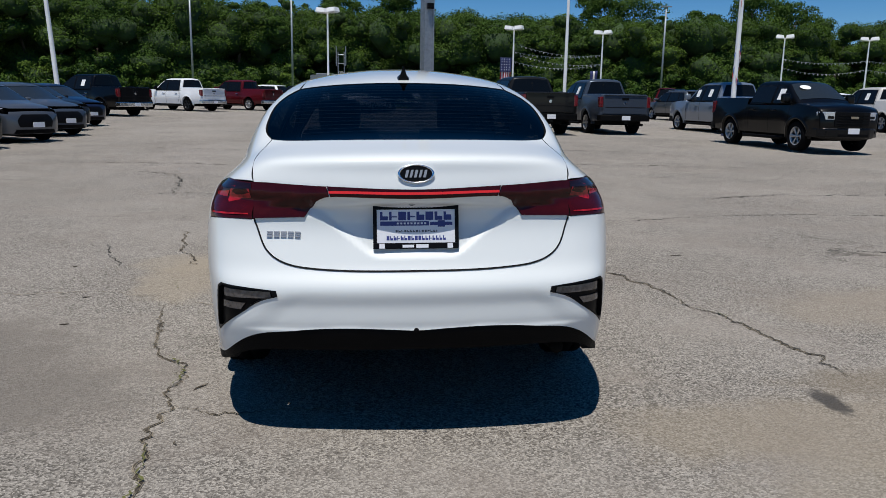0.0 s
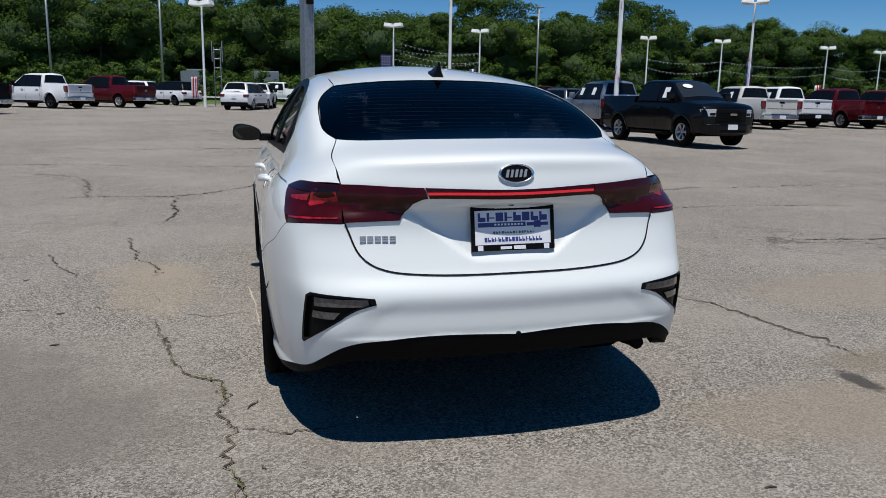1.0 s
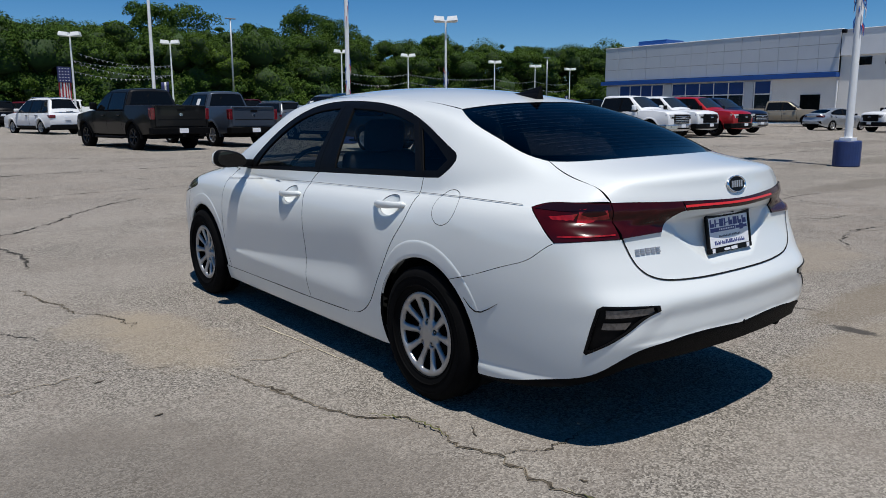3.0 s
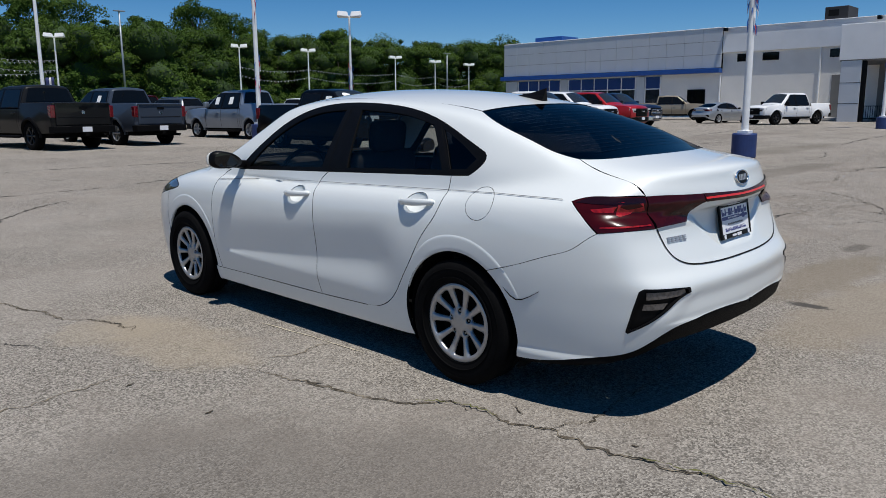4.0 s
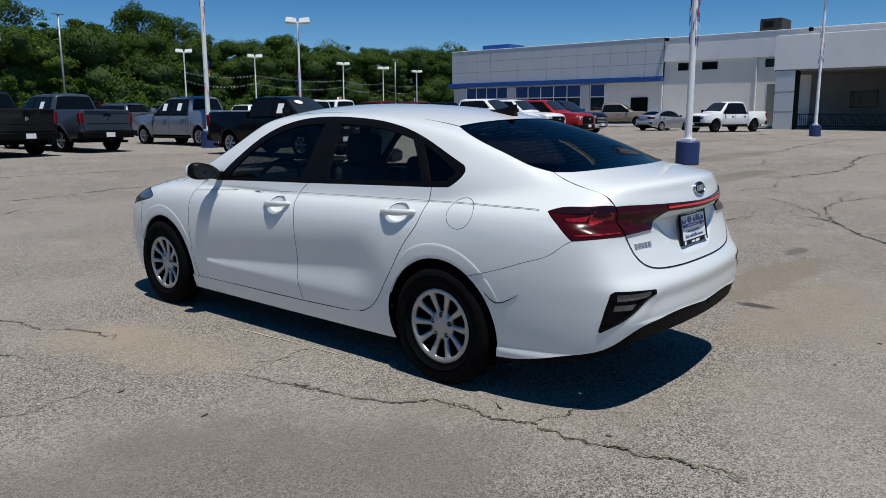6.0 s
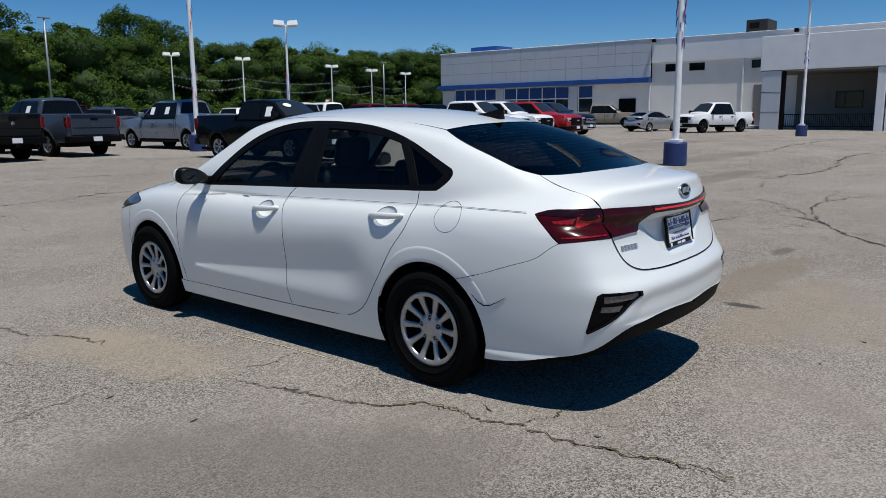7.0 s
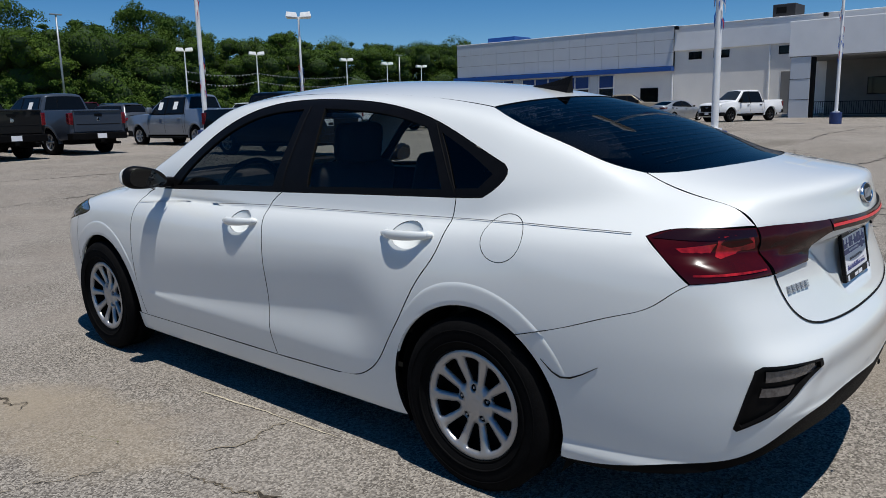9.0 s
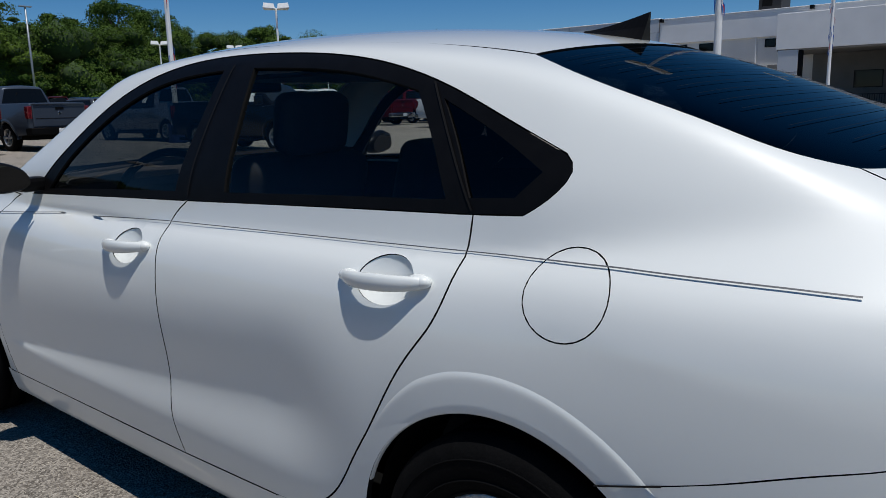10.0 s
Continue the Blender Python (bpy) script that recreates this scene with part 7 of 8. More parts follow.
def road_pole(x, y, tall):
    p = tagged(new("street_lamp"), "slender grey street lamp beyond the lot", "street lamp", "street lamps")
    z = float(height(x, y))
    part("mast", tube([(x, y, z), (x, y, z + tall)], [0.11, 0.07], 10), POLE_GREY, p, smooth=True)
    part("arm", box((x - 0.5, y - 0.12, z + tall), (x + 0.5, y + 0.12, z + tall + 0.10), 0.03), POLE_GREY, p)


for az, d, tall in ((20.6, 76, 9.45), (-6.1, 72, 10.2), (-13.0, 71, 10.3), (44.0, 96, 7.4)):
    road_pole(-0.15 + d * math.sin(radians(az)), -2.65 + d * math.cos(radians(az)), tall)

# tall sign pylon on a concrete block
pylon = tagged(new("sign_pylon"), "tall grey steel sign pylon on a painted block", "sign pole")
zp = float(height(3.45, 54))
part("post", box((-0.36, -0.36, 0.5), (0.36, 0.36, 22.0), 0.02), POLE_GREY, pylon)
part("edge_rib", box((-0.39, -0.39, 0.5), (-0.25, -0.34, 22.0), 0.01), POLE_GREY, pylon)
part("edge_rib", box((0.25, -0.39, 0.5), (0.39, -0.34, 22.0), 0.01), POLE_GREY, pylon)
part("floodlight", box((-0.22, -0.65, 7.2), (0.22, -0.36, 7.6), 0.04), TRIM, pylon)
part("base_block", box((-0.78, -0.78, 0.0), (0.78, 0.78, 0.62), 0.03), material("block_grey", (0.22, 0.24, 0.27), rough=0.8, vary=0.15, scale=3), pylon)
pylon.matrix_world = pose(3.45, 54.0, zp, 0, 0, 25)


def banner(x, y, z, w, h, mats, rows, name, label, turn=60):
    """A cloth that hangs from a pole, in stripes, with folds."""
    b = tagged(new(name), label, "flag")
    for k in range(rows):
        bm = bmesh.new()
        x0, x1 = w * k / rows, w * (k + 1) / rows
        grid = [[bm.verts.new((x0 + (x1 - x0) * i / 2, 0.07 * math.sin(7 * (x0 + (x1 - x0) * i / 2) / w + 2.0 * j / 8), -h * j / 8 + 0.05 * math.sin(3 * x0))) for i in range(3)] for j in range(9)]
        for j in range(8):
            for i in range(2):
                bm.faces.new((grid[j][i], grid[j][i + 1], grid[j + 1][i + 1], grid[j + 1][i]))
        made = bmesh.ops.extrude_face_region(bm, geom=list(bm.faces))
        for v in made["geom"]:
            if isinstance(v, bmesh.types.BMVert):
                v.co.y += 0.006
        bmesh.ops.recalc_face_normals(bm, faces=list(bm.faces))
        part("stripe", bm, mats[k % len(mats)], b, smooth=True)
    b.matrix_world = pose(x, y, z, 0, 0, turn)
    return b


FLAG_RED = material("flag_red", (0.36, 0.03, 0.04), rough=0.8, vary=0.15, scale=5)
FLAG_WHITE = material("flag_white", (0.68, 0.67, 0.66), rough=0.8, vary=0.1, scale=5)
FLAG_BLUE = material("flag_blue", (0.02, 0.03, 0.11), rough=0.8, vary=0.2, scale=5)
flag = banner(11.3, 63.3, 4.9, -0.95, 3.1, [FLAG_RED, FLAG_WHITE], 9, "flag", "red and white striped flag with a blue field", turn=10)
field = part("blue_field", box((-0.98, -0.10, -1.15), (0.0, 0.10, 0.03), 0.03), FLAG_BLUE, flag)
for i in range(4):
    for j in range(5):
        part("star", box((-0.90 + 0.22 * i, -0.108, -1.02 + 0.22 * j), (-0.83 + 0.22 * i, -0.10, -0.95 + 0.22 * j)), FLAG_WHITE, field)
banner(-4.0, 52.8, 2.5, -0.45, 1.4, [FLAG_RED, FLAG_WHITE], 6, "flag", "red and white striped flag hanging limp", turn=20)
banner(19.6, 65.7, 4.1, -0.7, 2.9, [FLAG_BLUE, FLAG_WHITE, FLAG_BLUE], 3, "banner", "blue and white banner on a pole", turn=10)
banner(60.1, 69.3, 3.6, -0.9, 2.6, [FLAG_RED, FLAG_WHITE], 4, "banner", "red banner hanging from a light pole", turn=10)
banner(80.0, 75.3, 3.9, -0.7, 1.8, [FLAG_BLUE, FLAG_WHITE], 3, "banner", "blue and white banner on a far pole", turn=10)


def tassel(x, y, z0, length, seed, spread=0.14, count=60):
    """Ragged tinsel tied along a pole."""
    rnd = random.Random(seed)
    t = tagged(new("tinsel_streamer"), "ragged blue and white tinsel streamer tied to a pole", "streamer", "tinsel streamers")
    for k in range(count):
        z = z0 + length * rnd.random()
        a, d = rnd.uniform(0, 6.28), rnd.uniform(0.3, 1) * spread
        sx, sy = 0.085 * math.cos(a), 0.085 * math.sin(a)
        bm = tube([(x + sx * 0.8, y + sy * 0.8, z), (x + sx + d * math.cos(a), y + sy + d * math.sin(a), z - 0.10), (x + sx + d * 1.2 * math.cos(a), y + sy + d * 1.2 * math.sin(a), z - 0.26 - 0.1 * rnd.random())], [0.012, 0.016, 0.004], 4)
        part("strip", bm, rnd.choice([TINSEL_BLUE, TINSEL_BLUE, TINSEL_BLUE, TINSEL_WHITE, TINSEL_RED]), t)


tassel(16.4, 7.0, 3.35, 3.4, 1, 0.055, 80)
tassel(43.3, 10.8, 3.5, 2.9, 5, 0.06, 30)
tassel(12.75, 24.4, 4.9, 3.0, 2, 0.05, 20)
tassel(12.75, 24.4, 2.2, 1.3, 3, 0.05, 14)
tassel(28.5, 38.3, 2.2, 2.2, 4, 0.10)


def pennants(p, q, sag, seed):
    """A cord with small pennants between two poles; the pennants are one mesh."""
    rnd = random.Random(seed)
    line = tagged(new("pennant_string"), "sagging cord with small faded pennants between poles", "bunting", "pennant strings")
    pts = [Vector(p).lerp(Vector(q), k / 24) - Vector((0, 0, sag * 4 * (k / 24) * (1 - k / 24))) for k in range(25)]
    part("cord", tube(pts, 0.010, 4), POLE_GREY, line)
    verts, faces, mats = [], [], []
    n = int((Vector(q) - Vector(p)).length / 0.42)
    for k in range(n):
        u = (k + 0.5) / n
        c = Vector(p).lerp(Vector(q), u) - Vector((0, 0, sag * 4 * u * (1 - u)))
        d = (Vector(q) - Vector(p)).normalized() * 0.085
        a = len(verts)
        verts += [c - d, c + d, c + Vector((rnd.gauss(0, 0.05), rnd.gauss(0, 0.05), -0.17))]
        faces.append((a, a + 1, a + 2))
        mats.append(rnd.choice([0, 0, 1, 2]))
    tagged(mesh_ob("pennant", verts, faces, [PENNANT, POLE_GREY, PENNANT], line, smooth=False, mats=mats), kind="stuff")


for (a, b), (c, d) in zip(LAMPS[1:], LAMPS[2:]):
    if (a, b) == LAMPS[2]:
        continue
    for k, (z, sag) in enumerate(((4.9, 0.35), (4.1, 0.5))):
        pennants((a, b, float(height(a, b)) + z), (c, d, float(height(c, d)) + z), sag, k)
for k, z in enumerate((4.9, 4.1)):
    pennants((20, 66, 0.6 + z), (12.0, 63.5, 0.6 + z + 0.5), 0.4, 40 + k)

# low white rail and cabinets on the verge
rail_thing = tagged(new("verge_rail"), "low white pipe rail along the verge", "rail")
for k in range(14):
    x = -8 + 1.9 * k
    part("rail_post", tube([(x, 63.6, float(height(x, 63.6))), (x, 63.6, float(height(x, 63.6)) + 0.55)], 0.05, 8), POLE_WHITE, rail_thing)
part("rail_pipe", tube([(-8, 63.6, float(height(-8, 63.6)) + 0.55), (17, 63.6, float(height(17, 63.6)) + 0.55)], 0.05, 8), POLE_WHITE, rail_thing)
for x, y, w in ((-6.2, 84.0, 2.6), (1.4, 84.0, 2.6)):
    c = tagged(part("utility_cabinet", box((x - w / 2, y, float(height(x, y)) + 0.9), (x + w / 2, y + 1.2, float(height(x, y)) + 3.2), 0.06), POLE_GREY, None), "pale grey utility cabinet in tall weeds", "cabinet", "utility cabinets")
    part("cabinet_leg", box((x - w / 2 + 0.1, y + 0.2, float(height(x, y)) - 0.1), (x + w / 2 - 0.1, y + 1.0, float(height(x, y)) + 0.92)), POLE_GREY, c)
mast = tagged(new("aerial_mast"), "small grey lattice aerial mast with short antennas", "mast")
for dx in (-0.22, 0.22):
    part("mast_leg", tube([(-2.75 + dx, 54.5, 0.5), (-2.75 + dx, 54.5, 4.6)], 0.035, 6), POLE_GREY, mast)
for k in range(6):
    part("mast_rung", tube([(-2.97, 54.5, 1.3 + 0.62 * k), (-2.53, 54.5, 1.3 + 0.62 * k)], 0.022, 6), POLE_GREY, mast)
for dx in (-0.34, 0.34):
    part("antenna", tube([(-2.75 + dx, 54.4, 3.6), (-2.75 + dx, 54.4, 5.0)], 0.035, 8), POLE_GREY, mast)
    part("antenna_bracket", tube([(-2.75 + dx * 0.6, 54.5, 4.2), (-2.75 + dx, 54.4, 4.2)], 0.02, 6), POLE_GREY, mast)

# ---- the showroom ----
PANEL_GREY = material("metal_panel_grey", (0.56, 0.58, 0.61), rough=0.42, metal=0.25, vary=0.04, scale=0.6, rough_vary=0.06)
STUCCO = material("stucco", (0.80, 0.77, 0.72), rough=0.9, vary=0.05, scale=0.7, bump=0.3, bump_scale=40, fine=0.05, fine_scale=20)
STUCCO_WHITE = material("stucco_white", (0.76, 0.77, 0.78), rough=0.85, vary=0.06, scale=0.5, bump=0.2, bump_scale=40)
BAND_BLUE = material("fascia_blue", (0.015, 0.075, 0.30), rough=0.35, vary=0.06, scale=1)
SHOP_GLASS = material("showroom_glass", (0.012, 0.018, 0.03), rough=0.05, coat=0.7)
AWNING = material("blue_tinted_glass", (0.02, 0.055, 0.20), rough=0.2, coat=0.5)
CONCRETE = material("concrete", (0.42, 0.40, 0.37), rough=0.9, vary=0.12, scale=1.2)
# grey darkened for the deep shade under the canopy and in the doorway
DARK_WALL = material("shaded_bay_wall", (0.20, 0.195, 0.185), rough=0.9, vary=0.1, scale=1)

hall = tagged(new("showroom"), "long dealership showroom with grey panels and a blue fascia", "building", kind="structure")


def block(name, lo, hi, mat, label="", bevel=0.02, parent=None):
    return part(name, box(lo, hi, bevel, 1), mat, parent or hall, label)


X = 64.5
wall_low = block("wall", (X + 0.4, 29.9, 0.0), (X + 1.0, 55.4, 4.7), STUCCO)
block("end_wall", (X + 0.4, 54.9, 0.0), (X + 30, 55.4, 8.3), PANEL_GREY)
upper = block("parapet", (X + 0.10, 29.9, 4.65), (X + 0.9, 55.4, 8.33), SEAM)
cols, rows = 14, 3

for i in range(cols):
    for j in range(rows):
        a, b = 29.9 + (55.4 - 29.9) * i / cols, 29.9 + (55.4 - 29.9) * (i + 1) / cols
        lo_z, hi_z = 4.85 + 3.5 * j / rows, 4.85 + 3.5 * (j + 1) / rows
        ob = part("wall_panel", box((X, a + 0.012, lo_z + 0.012), (X + 0.10, b - 0.012, hi_z - 0.012), 0.006, 1), PANEL_GREY, upper)
block("parapet_cap", (X - 0.04, 29.85, 8.33), (X + 1.0, 55.45, 8.40), STUCCO_WHITE)
block("fascia", (X - 0.35, 29.9, 4.40), (X + 0.4, 55.7, 4.80), BAND_BLUE, "blue fascia band")
block("roof", (X + 0.9, 5, 8.0), (X + 30, 55.0, 8.15), CONCRETE)
block("roof_sign", (X + 1.0, 48.2, 8.4), (X + 4.0, 51.8, 8.95), BAND_BLUE, "blue box on the roof")


def glazing(y0, y1, z0, z1, bays, split):
    g = tagged(new("window"), "")
    g.parent = hall
    for i in range(bays):
        a, b = y0 + (y1 - y0) * i / bays, y0 + (y1 - y0) * (i + 1) / bays
        part("pane", box((X + 0.30, a + 0.04, z0), (X + 0.36, b - 0.04, split - 0.05)), SHOP_GLASS, g)
        part("blue_pane", box((X + 0.30, a + 0.04, split + 0.05), (X + 0.36, b - 0.04, z1)), AWNING, g)
        part("mullion", box((X + 0.24, a - 0.04, z0), (X + 0.40, a + 0.04, z1)), POLE_WHITE, g)
    part("mullion", box((X + 0.24, y1 - 0.04, z0), (X + 0.40, y1 + 0.04, z1)), POLE_WHITE, g)
    part("transom", box((X + 0.25, y0, split - 0.05), (X + 0.40, y1, split + 0.05)), POLE_WHITE, g)
    part("window_sill", box((X + 0.22, y0 - 0.05, z0 - 0.10), (X + 0.40, y1 + 0.05, z0)), POLE_WHITE, g)


glazing(47.8, 53.5, 0.5, 4.25, 4, 3.1)
glazing(38.7, 46.7, 0.5, 4.25, 5, 3.1)
glazing(36.0, 37.6, 0.5, 4.25, 1, 3.1)
for y0, y1 in ((53.6, 55.3), (46.8, 47.7), (37.7, 38.6)):
    block("pier", (X + 0.18, y0, 0.2), (X + 0.41, y1, 4.3), PANEL_GREY, "grey clad pier")
block("display_board", (X + 0.26, 45.0, 2.0), (X + 0.30, 46.0, 3.0), TAN)


def small_window(y0, y1, z0, z1, xw):
    w = new("window")
    w.parent = hall
    part("pane", box((xw - 0.02, y0, z0), (xw + 0.02, y1, z1)), AUTO_GLASS, w)
    for a, b, c, d in ((y0 - 0.06, y1 + 0.06, z0 - 0.06, z0), (y0 - 0.06, y1 + 0.06, z1, z1 + 0.06), (y0 - 0.06, y0, z0, z1), (y1, y1 + 0.06, z0, z1)):
        part("window_frame", box((xw - 0.05, a, c), (xw + 0.02, b, d)), TRIM, w)


small_window(31.5, 33.15, 1.65, 2.9, X + 0.40)
# plain service wing
block("service_wall", (X + 0.35, 17.0, 0.0), (X + 0.95, 29.9, 6.15), STUCCO)
block("service_parapet", (X + 0.15, 5.0, 6.15), (X + 0.95, 29.9, 8.25), STUCCO_WHITE)
block("service_cap", (X + 0.10, 5.0, 8.25), (X + 1.0, 29.9, 8.32), STUCCO_WHITE)
for y0, y1 in ((27.43, 28.5), (24.96, 26.24), (19.95, 20.72)):
    small_window(y0, y1, 5.37, 5.92, X + 0.35)
block("downpipe", (X + 0.22, 21.42, 0.2), (X + 0.34, 21.54, 6.15), POLE_WHITE)
block("downpipe", (X + 0.25, 29.98, 0.2), (X + 0.38, 30.10, 4.2), POLE_WHITE)
# flat slab whose dark tone gives the shade of a recessed doorway
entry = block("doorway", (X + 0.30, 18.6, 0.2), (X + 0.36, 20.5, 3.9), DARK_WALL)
part("door_leaf", box((X + 0.26, 18.9, 0.2), (X + 0.31, 19.6, 2.6), 0.01), SHOP_GLASS, entry, "glass door")
part("door_frame", box((X + 0.25, 19.6, 0.2), (X + 0.32, 19.72, 2.6), 0.01), POLE_WHITE, entry)
unit = tagged(new("rooftop_unit"), "dark rooftop air handler", "air conditioner")
part("casing", box((65.0, 19.7, 8.15), (67.5, 21.5, 9.35), 0.05), material("unit_grey", (0.025, 0.025, 0.028), rough=0.7, vary=0.2, scale=2), unit)
part("grille", box((64.97, 20.4, 8.6), (65.0, 21.2, 9.1)), SEAM, unit)
for y in (29.6, 17.2):
    c = tagged(new("floodlight"), "small dark wall floodlight on the parapet", "floodlight", "wall floodlights")
    part("lamp_body", box((64.2, y - 0.15, 8.0), (64.6, y + 0.15, 8.3), 0.04), TRIM, c)
    part("bracket", tube([(64.5, y, 8.1), (64.8, y, 8.0)], 0.03, 6), TRIM, c)
# service drive canopy with an open bay and a railing
CX = 58.0
block("canopy_fascia", (CX, 0.0, 4.66), (CX + 0.35, 17.9, 7.2), STUCCO_WHITE)
block("canopy_side", (CX + 0.35, 17.55, 4.66), (X + 0.3, 17.9, 7.2), STUCCO_WHITE)
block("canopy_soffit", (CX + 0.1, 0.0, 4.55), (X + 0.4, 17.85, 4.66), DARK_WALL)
block("canopy_roof", (CX + 0.2, 0.0, 7.0), (X + 0.4, 17.8, 7.1), CONCRETE)
block("column", (CX + 0.05, 16.35, 0.1), (CX + 0.9, 17.75, 4.6), PANEL_GREY, "grey clad canopy column")
for z in (1.5, 3.0):
    block("panel_joint", (CX + 0.04, 16.34, z), (CX + 0.05, 17.76, z + 0.03), SEAM, bevel=0)
block("steel_post", (CX + 0.1, 16.05, 0.1), (CX + 0.4, 16.33, 4.6), TRIM)
block("column", (CX + 0.05, 9.3, 0.1), (CX + 0.5, 9.85, 4.6), STUCCO_WHITE)
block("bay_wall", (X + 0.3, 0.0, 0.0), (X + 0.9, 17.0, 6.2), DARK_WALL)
block("side_wing", (CX + 0.1, -14.0, 0.0), (CX + 0.6, 9.2, 6.9), STUCCO_WHITE)
small_window(12.0, 13.9, 1.9, 3.1, X + 0.3)
railing = tagged(new("railing"), "black steel railing across the service bay", "railing")
zr = float(height(CX, 13))
for z in (0.25, 1.15):
    part("rail", box((CX + 0.6, 9.9, zr + z), (CX + 0.66, 16.2, zr + z + 0.05)), TRIM, railing)
for k in range(42):
    part("baluster", box((CX + 0.615, 9.95 + 0.15 * k, zr + 0.25), (CX + 0.645, 9.98 + 0.15 * k, zr + 1.15)), TRIM, railing)
block("kerb", (X - 1.2, 17.0, 0.0), (X + 0.4, 55.0, 0.42), CONCRETE, bevel=0.03)

# ---- the wood behind the lot ----
def leaf_material(name, a, b):
    m = bpy.data.materials.new(name)
    m.use_nodes = True
    nt = m.node_tree
    bsdf = nt.nodes["Principled BSDF"]
    geo = nt.nodes.new("ShaderNodeNewGeometry")
    big = nt.nodes.new("ShaderNodeTexNoise")
    big.inputs["Scale"].default_value, big.inputs["Detail"].default_value = 0.16, 3
    nt.links.new(geo.outputs["Position"], big.inputs["Vector"])
    mix = nt.nodes.new("ShaderNodeMix")
    mix.data_type = "RGBA"
    socks = [s for s in mix.inputs if s.type == "RGBA"]
    socks[0].default_value, socks[1].default_value = (*a, 1), (*b, 1)
    add = nt.nodes.new("ShaderNodeMath")
    add.operation = "MULTIPLY_ADD"
    nt.links.new(geo.outputs["Random Per Island"], add.inputs[0])
    add.inputs[1].default_value = 0.6
    r = nt.nodes.new("ShaderNodeMapRange")
    r.inputs["From Min"].default_value, r.inputs["From Max"].default_value = 0.35, 0.65
    r.inputs["To Min"].default_value, r.inputs["To Max"].default_value = -0.1, 0.5
    nt.links.new(big.outputs["Fac"], r.inputs["Value"])
    nt.links.new(r.outputs[0], add.inputs[2])
    nt.links.new(add.outputs[0], mix.inputs["Factor"])
    nt.links.new([s for s in mix.outputs if s.type == "RGBA"][0], bsdf.inputs["Base Color"])
    bsdf.inputs["Roughness"].default_value = 0.8
    bsdf.inputs["Specular IOR Level"].default_value = 0.08
    return m


LEAF = leaf_material("leaves", (0.028, 0.060, 0.010), (0.070, 0.118, 0.020))
LEAF_LIGHT = leaf_material("leaves_light", (0.036, 0.072, 0.009), (0.088, 0.138, 0.022))
BARK = material("bark", (0.09, 0.075, 0.06), rough=0.95, vary=0.3, scale=4)
# green darkened to carry the shade inside the crowns
SHADE = material("inner_leaf_shade", (0.026, 0.052, 0.013), rough=0.9, vary=0.4, scale=1.5)
rng = np.random.default_rng(7)


def leaves(centres, radii, count, size, which=None):
    """Leaf clumps over a set of lobes: small bent quads, mostly on the outside."""
    k = rng.integers(0, len(centres), count) if which is None else which
    d = rng.normal(size=(count, 3))
    d /= np.linalg.norm(d, axis=1)[:, None]
    d[:, 2] = np.where(d[:, 2] < -0.35, -d[:, 2], d[:, 2])
    out = np.where(rng.random(count) < 0.22, rng.uniform(1.0, 1.24, count), rng.uniform(0.65, 1.10, count))
    p = centres[k] + d * radii[k] * out[:, None]
    n = d + rng.normal(size=(count, 3)) * 0.55
    n /= np.linalg.norm(n, axis=1)[:, None]
    u = np.cross(n, rng.normal(size=(count, 3)))
    u /= np.linalg.norm(u, axis=1)[:, None]
    w = np.cross(n, u)
    s = size * rng.uniform(0.5, 1.3, count)[:, None]
    quad = np.stack([p - u * s - w * s * 0.55, p + u * s * 0.2 - w * s * 0.75 + n * s * 0.15, p + u * s + w * s * 0.3, p - u * s * 0.25 + w * s * 0.8 + n * s * 0.2], 1)
    return quad.reshape(-1, 3)


def lobes_of(x, y, z0, tall, wide, n):
    """The lobes of one crown."""
    a, h = rng.uniform(0, 2 * math.pi, n), rng.uniform(0.12, 0.95, n)
    spread = wide * np.sin(np.clip(h * 1.15, 0, 1) * math.pi) ** 0.7 * rng.uniform(0.35, 0.85, n)
    c = np.stack([x + spread * np.cos(a), y + spread * np.sin(a), z0 + tall * h], 1)
    r = wide * rng.uniform(0.20, 0.40, n)[:, None] * np.array([[1, 1, 0.8]])
    return c, r


def raw_quads(name, pts, mat, parent=None):
    me = bpy.data.meshes.new(name)
    n = len(pts) // 4
    me.vertices.add(len(pts))
    me.vertices.foreach_set("co", pts.astype(np.float32).ravel())
    me.loops.add(4 * n)
    me.loops.foreach_set("vertex_index", np.arange(4 * n, dtype=np.int32))
    me.polygons.add(n)
    me.polygons.foreach_set("loop_start", np.arange(0, 4 * n, 4, dtype=np.int32))
    me.materials.append(mat)
    me.update(calc_edges=True)
    ob = new(name, me)
    ob.parent = parent
    return ob


def sky_line(az):
    """How high the tree tops stand, in degrees, by the bearing."""
    return float(np.interp(az, [-40, -25, -10, 0, 10, 22, 30, 38, 45, 55, 75], [7.3, 7.2, 7.2, 6.6, 6.2, 6.2, 5.9, 5.4, 5.1, 4.8, 4.5]))


wood_pts, light_pts, trunks, core_c, core_r = [], [], bmesh.new(), [], []
# the canopy: many lobes of all sizes, packed along the bearing and piled up to the tree tops
N = 3300
az = rng.uniform(-46, 67, N)
deep = rng.uniform(0, 1, N)
far_d = (90 + 20 * deep) * (1 + 0.60 * np.maximum(0, (az - 20) / 40))
bump = 0.20 * np.sin(1.9 * az + 1) + 0.16 * np.sin(3.7 * az) + 0.12 * np.sin(7.3 * az + 2) + 0.05 * rng.normal(size=N)
tops = 1.3 + far_d * np.tan(np.radians(np.array([sky_line(q) for q in az]) - 0.55 + 0.45 * deep + bump))
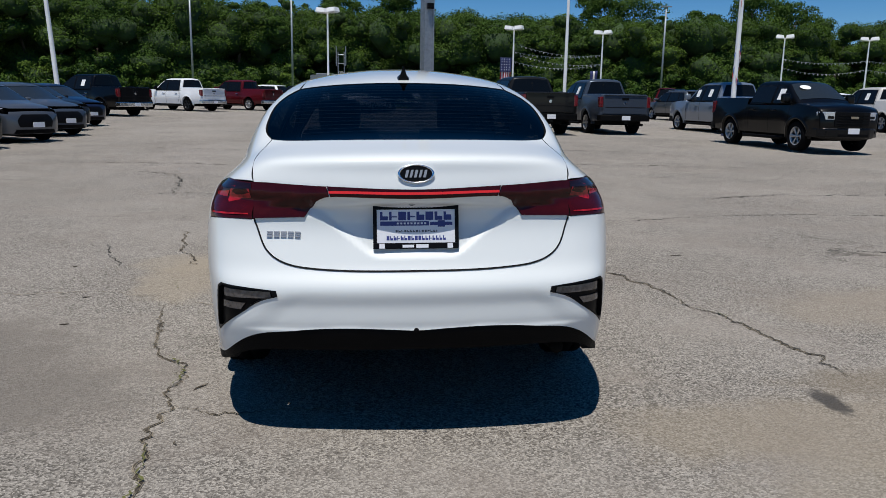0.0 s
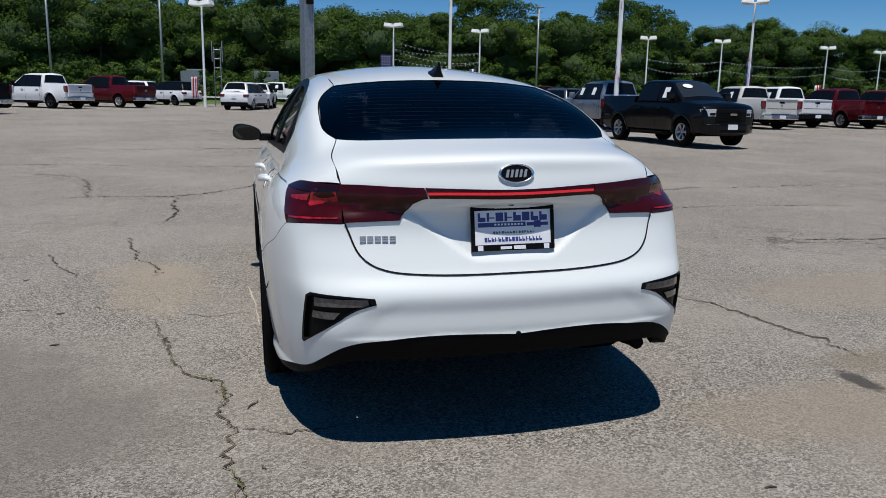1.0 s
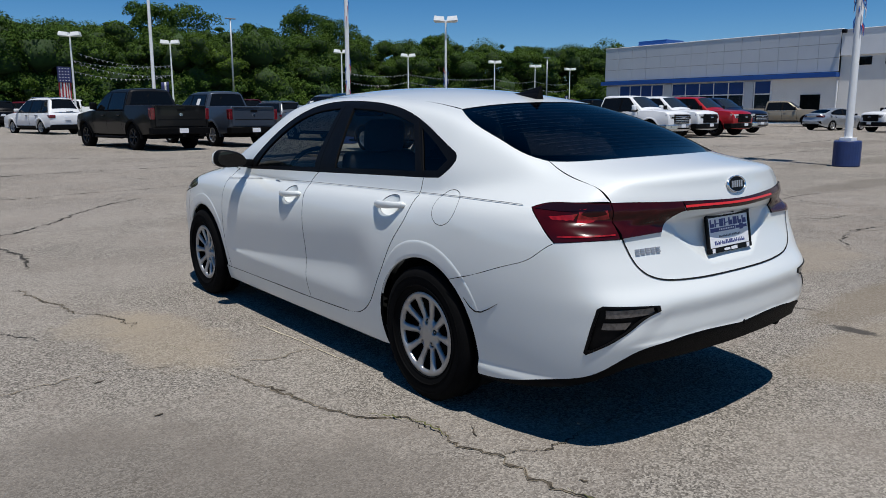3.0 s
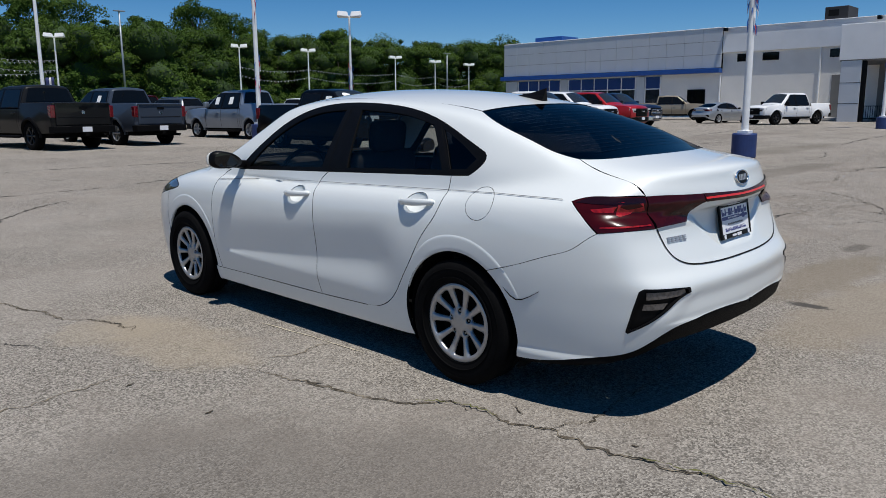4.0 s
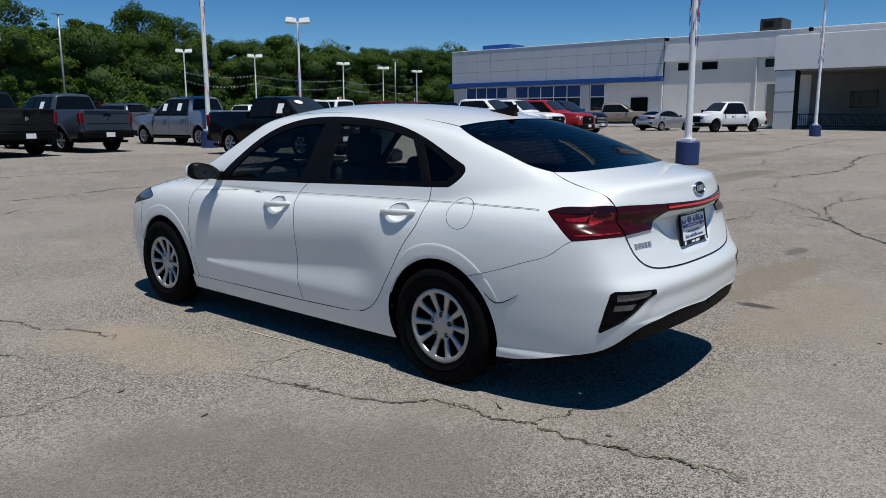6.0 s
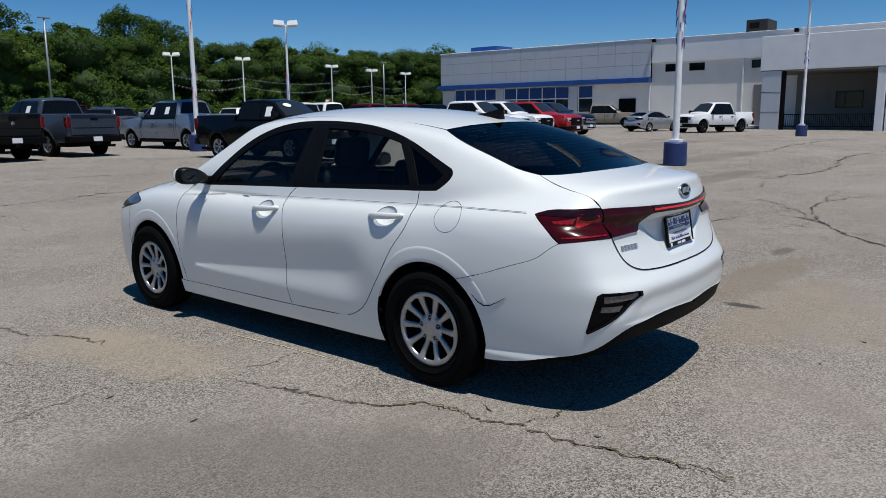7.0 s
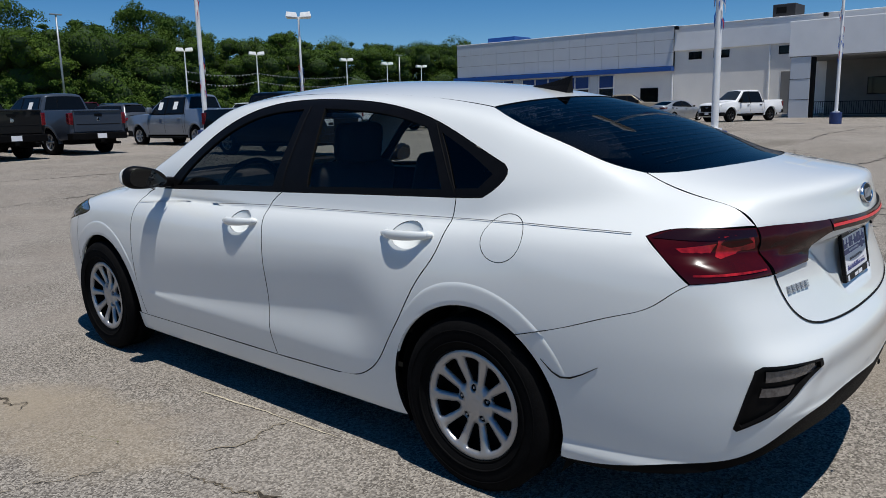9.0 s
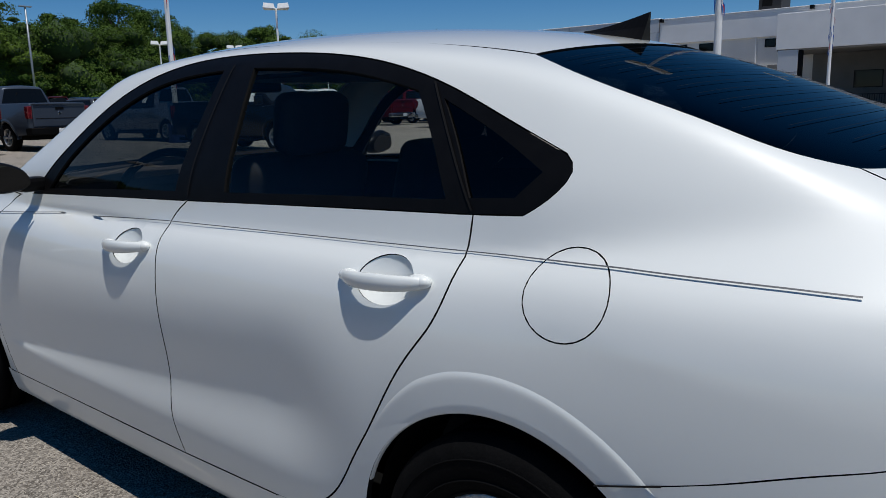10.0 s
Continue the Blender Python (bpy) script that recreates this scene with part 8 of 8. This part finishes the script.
size = rng.uniform(0.45, 1.7, N) * np.where(rng.random(N) < 0.15, 1.5, 1.0) * np.array([1.0, 0.75, 1.15])[rng.integers(0, 3, N)]
up = np.maximum(rng.uniform(0, 1, N) ** 0.75, 0.75 * deep)
cx, cy = -0.5 + far_d * np.sin(np.radians(az)), -2.5 + far_d * np.cos(np.radians(az))
cz = 0.7 + (tops - size * 0.8 - 0.7) * up
lobe_c, lobe_r = np.stack([cx, cy, cz], 1), size[:, None] * np.stack([rng.uniform(0.9, 1.35, N), rng.uniform(0.9, 1.35, N), rng.uniform(0.6, 1.15, N)], 1)
pale = np.sin(0.55 * az + 0.4 * cz) + 0.8 * rng.normal(size=N) > 1.15
for chosen, pile in ((~pale, wood_pts), (pale, light_pts)):
    cs, rs = lobe_c[chosen], lobe_r[chosen]
    weight = np.repeat(np.arange(len(cs)), (rs[:, 0] ** 1.7 * 330).astype(int) + 60)
    pile.append(leaves(cs, rs, len(weight), 0.098, weight))
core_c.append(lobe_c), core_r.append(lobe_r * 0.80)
# low added masses in the shade green, so that no sky shows under the crowns
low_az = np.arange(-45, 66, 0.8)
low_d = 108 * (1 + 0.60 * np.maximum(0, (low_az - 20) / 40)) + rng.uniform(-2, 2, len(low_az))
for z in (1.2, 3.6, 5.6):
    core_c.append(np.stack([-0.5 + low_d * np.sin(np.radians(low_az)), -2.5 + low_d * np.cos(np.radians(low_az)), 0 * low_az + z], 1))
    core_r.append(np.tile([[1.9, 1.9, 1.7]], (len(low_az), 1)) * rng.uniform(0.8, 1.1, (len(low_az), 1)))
for q in np.arange(-44, 66, 2.3):
    d = 98 * (1 + 0.60 * max(0, (q - 20) / 40)) + rng.uniform(-4, 4)
    x, y = -0.5 + d * math.sin(radians(q)), -2.5 + d * math.cos(radians(q))
    z, tall = float(height(x, y)), d * math.tan(radians(sky_line(q) - 1.0))
    tube([(x, y, z - 0.2), (x + rng.normal() * 0.3, y, z + tall * 0.4), (x + rng.normal() * 0.6, y, z + tall * 0.85)], [0.28, 0.18, 0.05], 6, trunks)
# understorey that closes the wood towards the lot
for dist, per, hi in ((86, 1.3, 4.2), (80, 1.5, 2.2)):
    az = -44.0
    while az < 66:
        d = dist * (1 + 0.60 * max(0, (az - 20) / 40)) + rng.uniform(-2, 2)
        x, y = -0.5 + d * math.sin(radians(az)), -2.5 + d * math.cos(radians(az))
        z = float(height(x, y))
        tall = hi * rng.uniform(0.55, 1.3)
        c, r = lobes_of(x, y, z - 0.4, tall, rng.uniform(1.5, 2.4), 8)
        (light_pts if rng.random() < 0.3 else wood_pts).append(leaves(c, r, 1500, 0.10))
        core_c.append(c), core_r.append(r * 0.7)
        az += per * rng.uniform(0.7, 1.2)
wood = tagged(raw_quads("wood", np.concatenate(wood_pts), LEAF), "dense green deciduous wood behind the lot", "trees", kind="stuff")
tagged(raw_quads("wood_light", np.concatenate(light_pts), LEAF_LIGHT), "lighter green foliage and shrubs along the wood", "trees", kind="stuff")
tagged(part("tree_trunk", trunks, BARK, wood), kind="stuff")
# inner masses in shade-dark green, so that the sky shows only between crowns
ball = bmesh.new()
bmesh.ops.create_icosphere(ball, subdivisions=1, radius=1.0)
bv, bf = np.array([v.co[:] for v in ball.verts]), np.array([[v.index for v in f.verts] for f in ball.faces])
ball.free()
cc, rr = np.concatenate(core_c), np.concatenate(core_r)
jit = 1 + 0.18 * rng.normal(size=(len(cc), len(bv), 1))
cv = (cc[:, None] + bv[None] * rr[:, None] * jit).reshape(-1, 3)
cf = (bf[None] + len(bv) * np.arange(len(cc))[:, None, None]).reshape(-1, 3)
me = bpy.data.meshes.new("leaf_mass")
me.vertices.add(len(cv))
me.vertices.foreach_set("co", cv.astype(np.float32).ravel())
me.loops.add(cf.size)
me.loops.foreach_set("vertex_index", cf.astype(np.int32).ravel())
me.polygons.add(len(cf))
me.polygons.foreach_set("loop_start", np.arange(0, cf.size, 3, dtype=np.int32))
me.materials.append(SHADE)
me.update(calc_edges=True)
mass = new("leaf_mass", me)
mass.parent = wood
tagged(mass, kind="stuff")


def tree(x, y, tall, wide, seed, n=60, count=16000, low=0.30):
    """A tree that stands clear of the wood: trunk, limbs and an uneven crown with gaps."""
    rnd = random.Random(seed)
    z = float(height(x, y))
    t = tagged(new("tree"), "tall broad-crowned deciduous tree rising over the wood", "tree", "tall trees")
    part("trunk", tube([(0, 0, -0.2), (0.2, 0.1, tall * 0.4), (0.1, -0.2, tall * 0.8)], [0.42, 0.30, 0.08], 10), BARK, t, smooth=True)
    c = []
    for k in range(n):
        a, h, s = rnd.uniform(0, 6.28), rnd.uniform(low, 0.96), rnd.uniform(0.3, 1.0)
        s *= wide * (1 - abs(h - 0.68) * 1.4)
        c.append((s * math.cos(a), s * math.sin(a), tall * h))
        if k % 6 == 0:
            part("limb", tube([(0.1, 0, tall * (h - 0.18)), (c[-1][0] * 0.5, c[-1][1] * 0.5, tall * (h - 0.05)), c[-1]], [0.12, 0.08, 0.03], 6), BARK, t)
    c = np.array(c)
    r = wide * np.array([[rnd.uniform(0.20, 0.36)] * 2 + [rnd.uniform(0.16, 0.28)] for _ in range(n)])
    raw_quads("crown", leaves(c, r, count, 0.125), LEAF, t)
    t.matrix_world = pose(x, y, z)


for k, (az, d, top, wide) in enumerate(((26.6, 118, 7.2, 5.2), (29.0, 116, 6.6, 4.4), (23.5, 118, 6.3, 3.0), (18.6, 112, 7.3, 4.6), (16.0, 112, 7.4, 4.0), (1.5, 108, 7.4, 4.2), (-2.5, 108, 7.0, 4.0), (48.6, 140, 4.9, 5.5), (53.0, 140, 4.6, 5.0), (36.5, 125, 5.6, 4.0))):
    x, y = -0.5 + d * math.sin(radians(az)), -2.5 + d * math.cos(radians(az))
    tree(x, y, 1.3 + d * math.tan(radians(top)) - float(height(x, y)), wide, k)
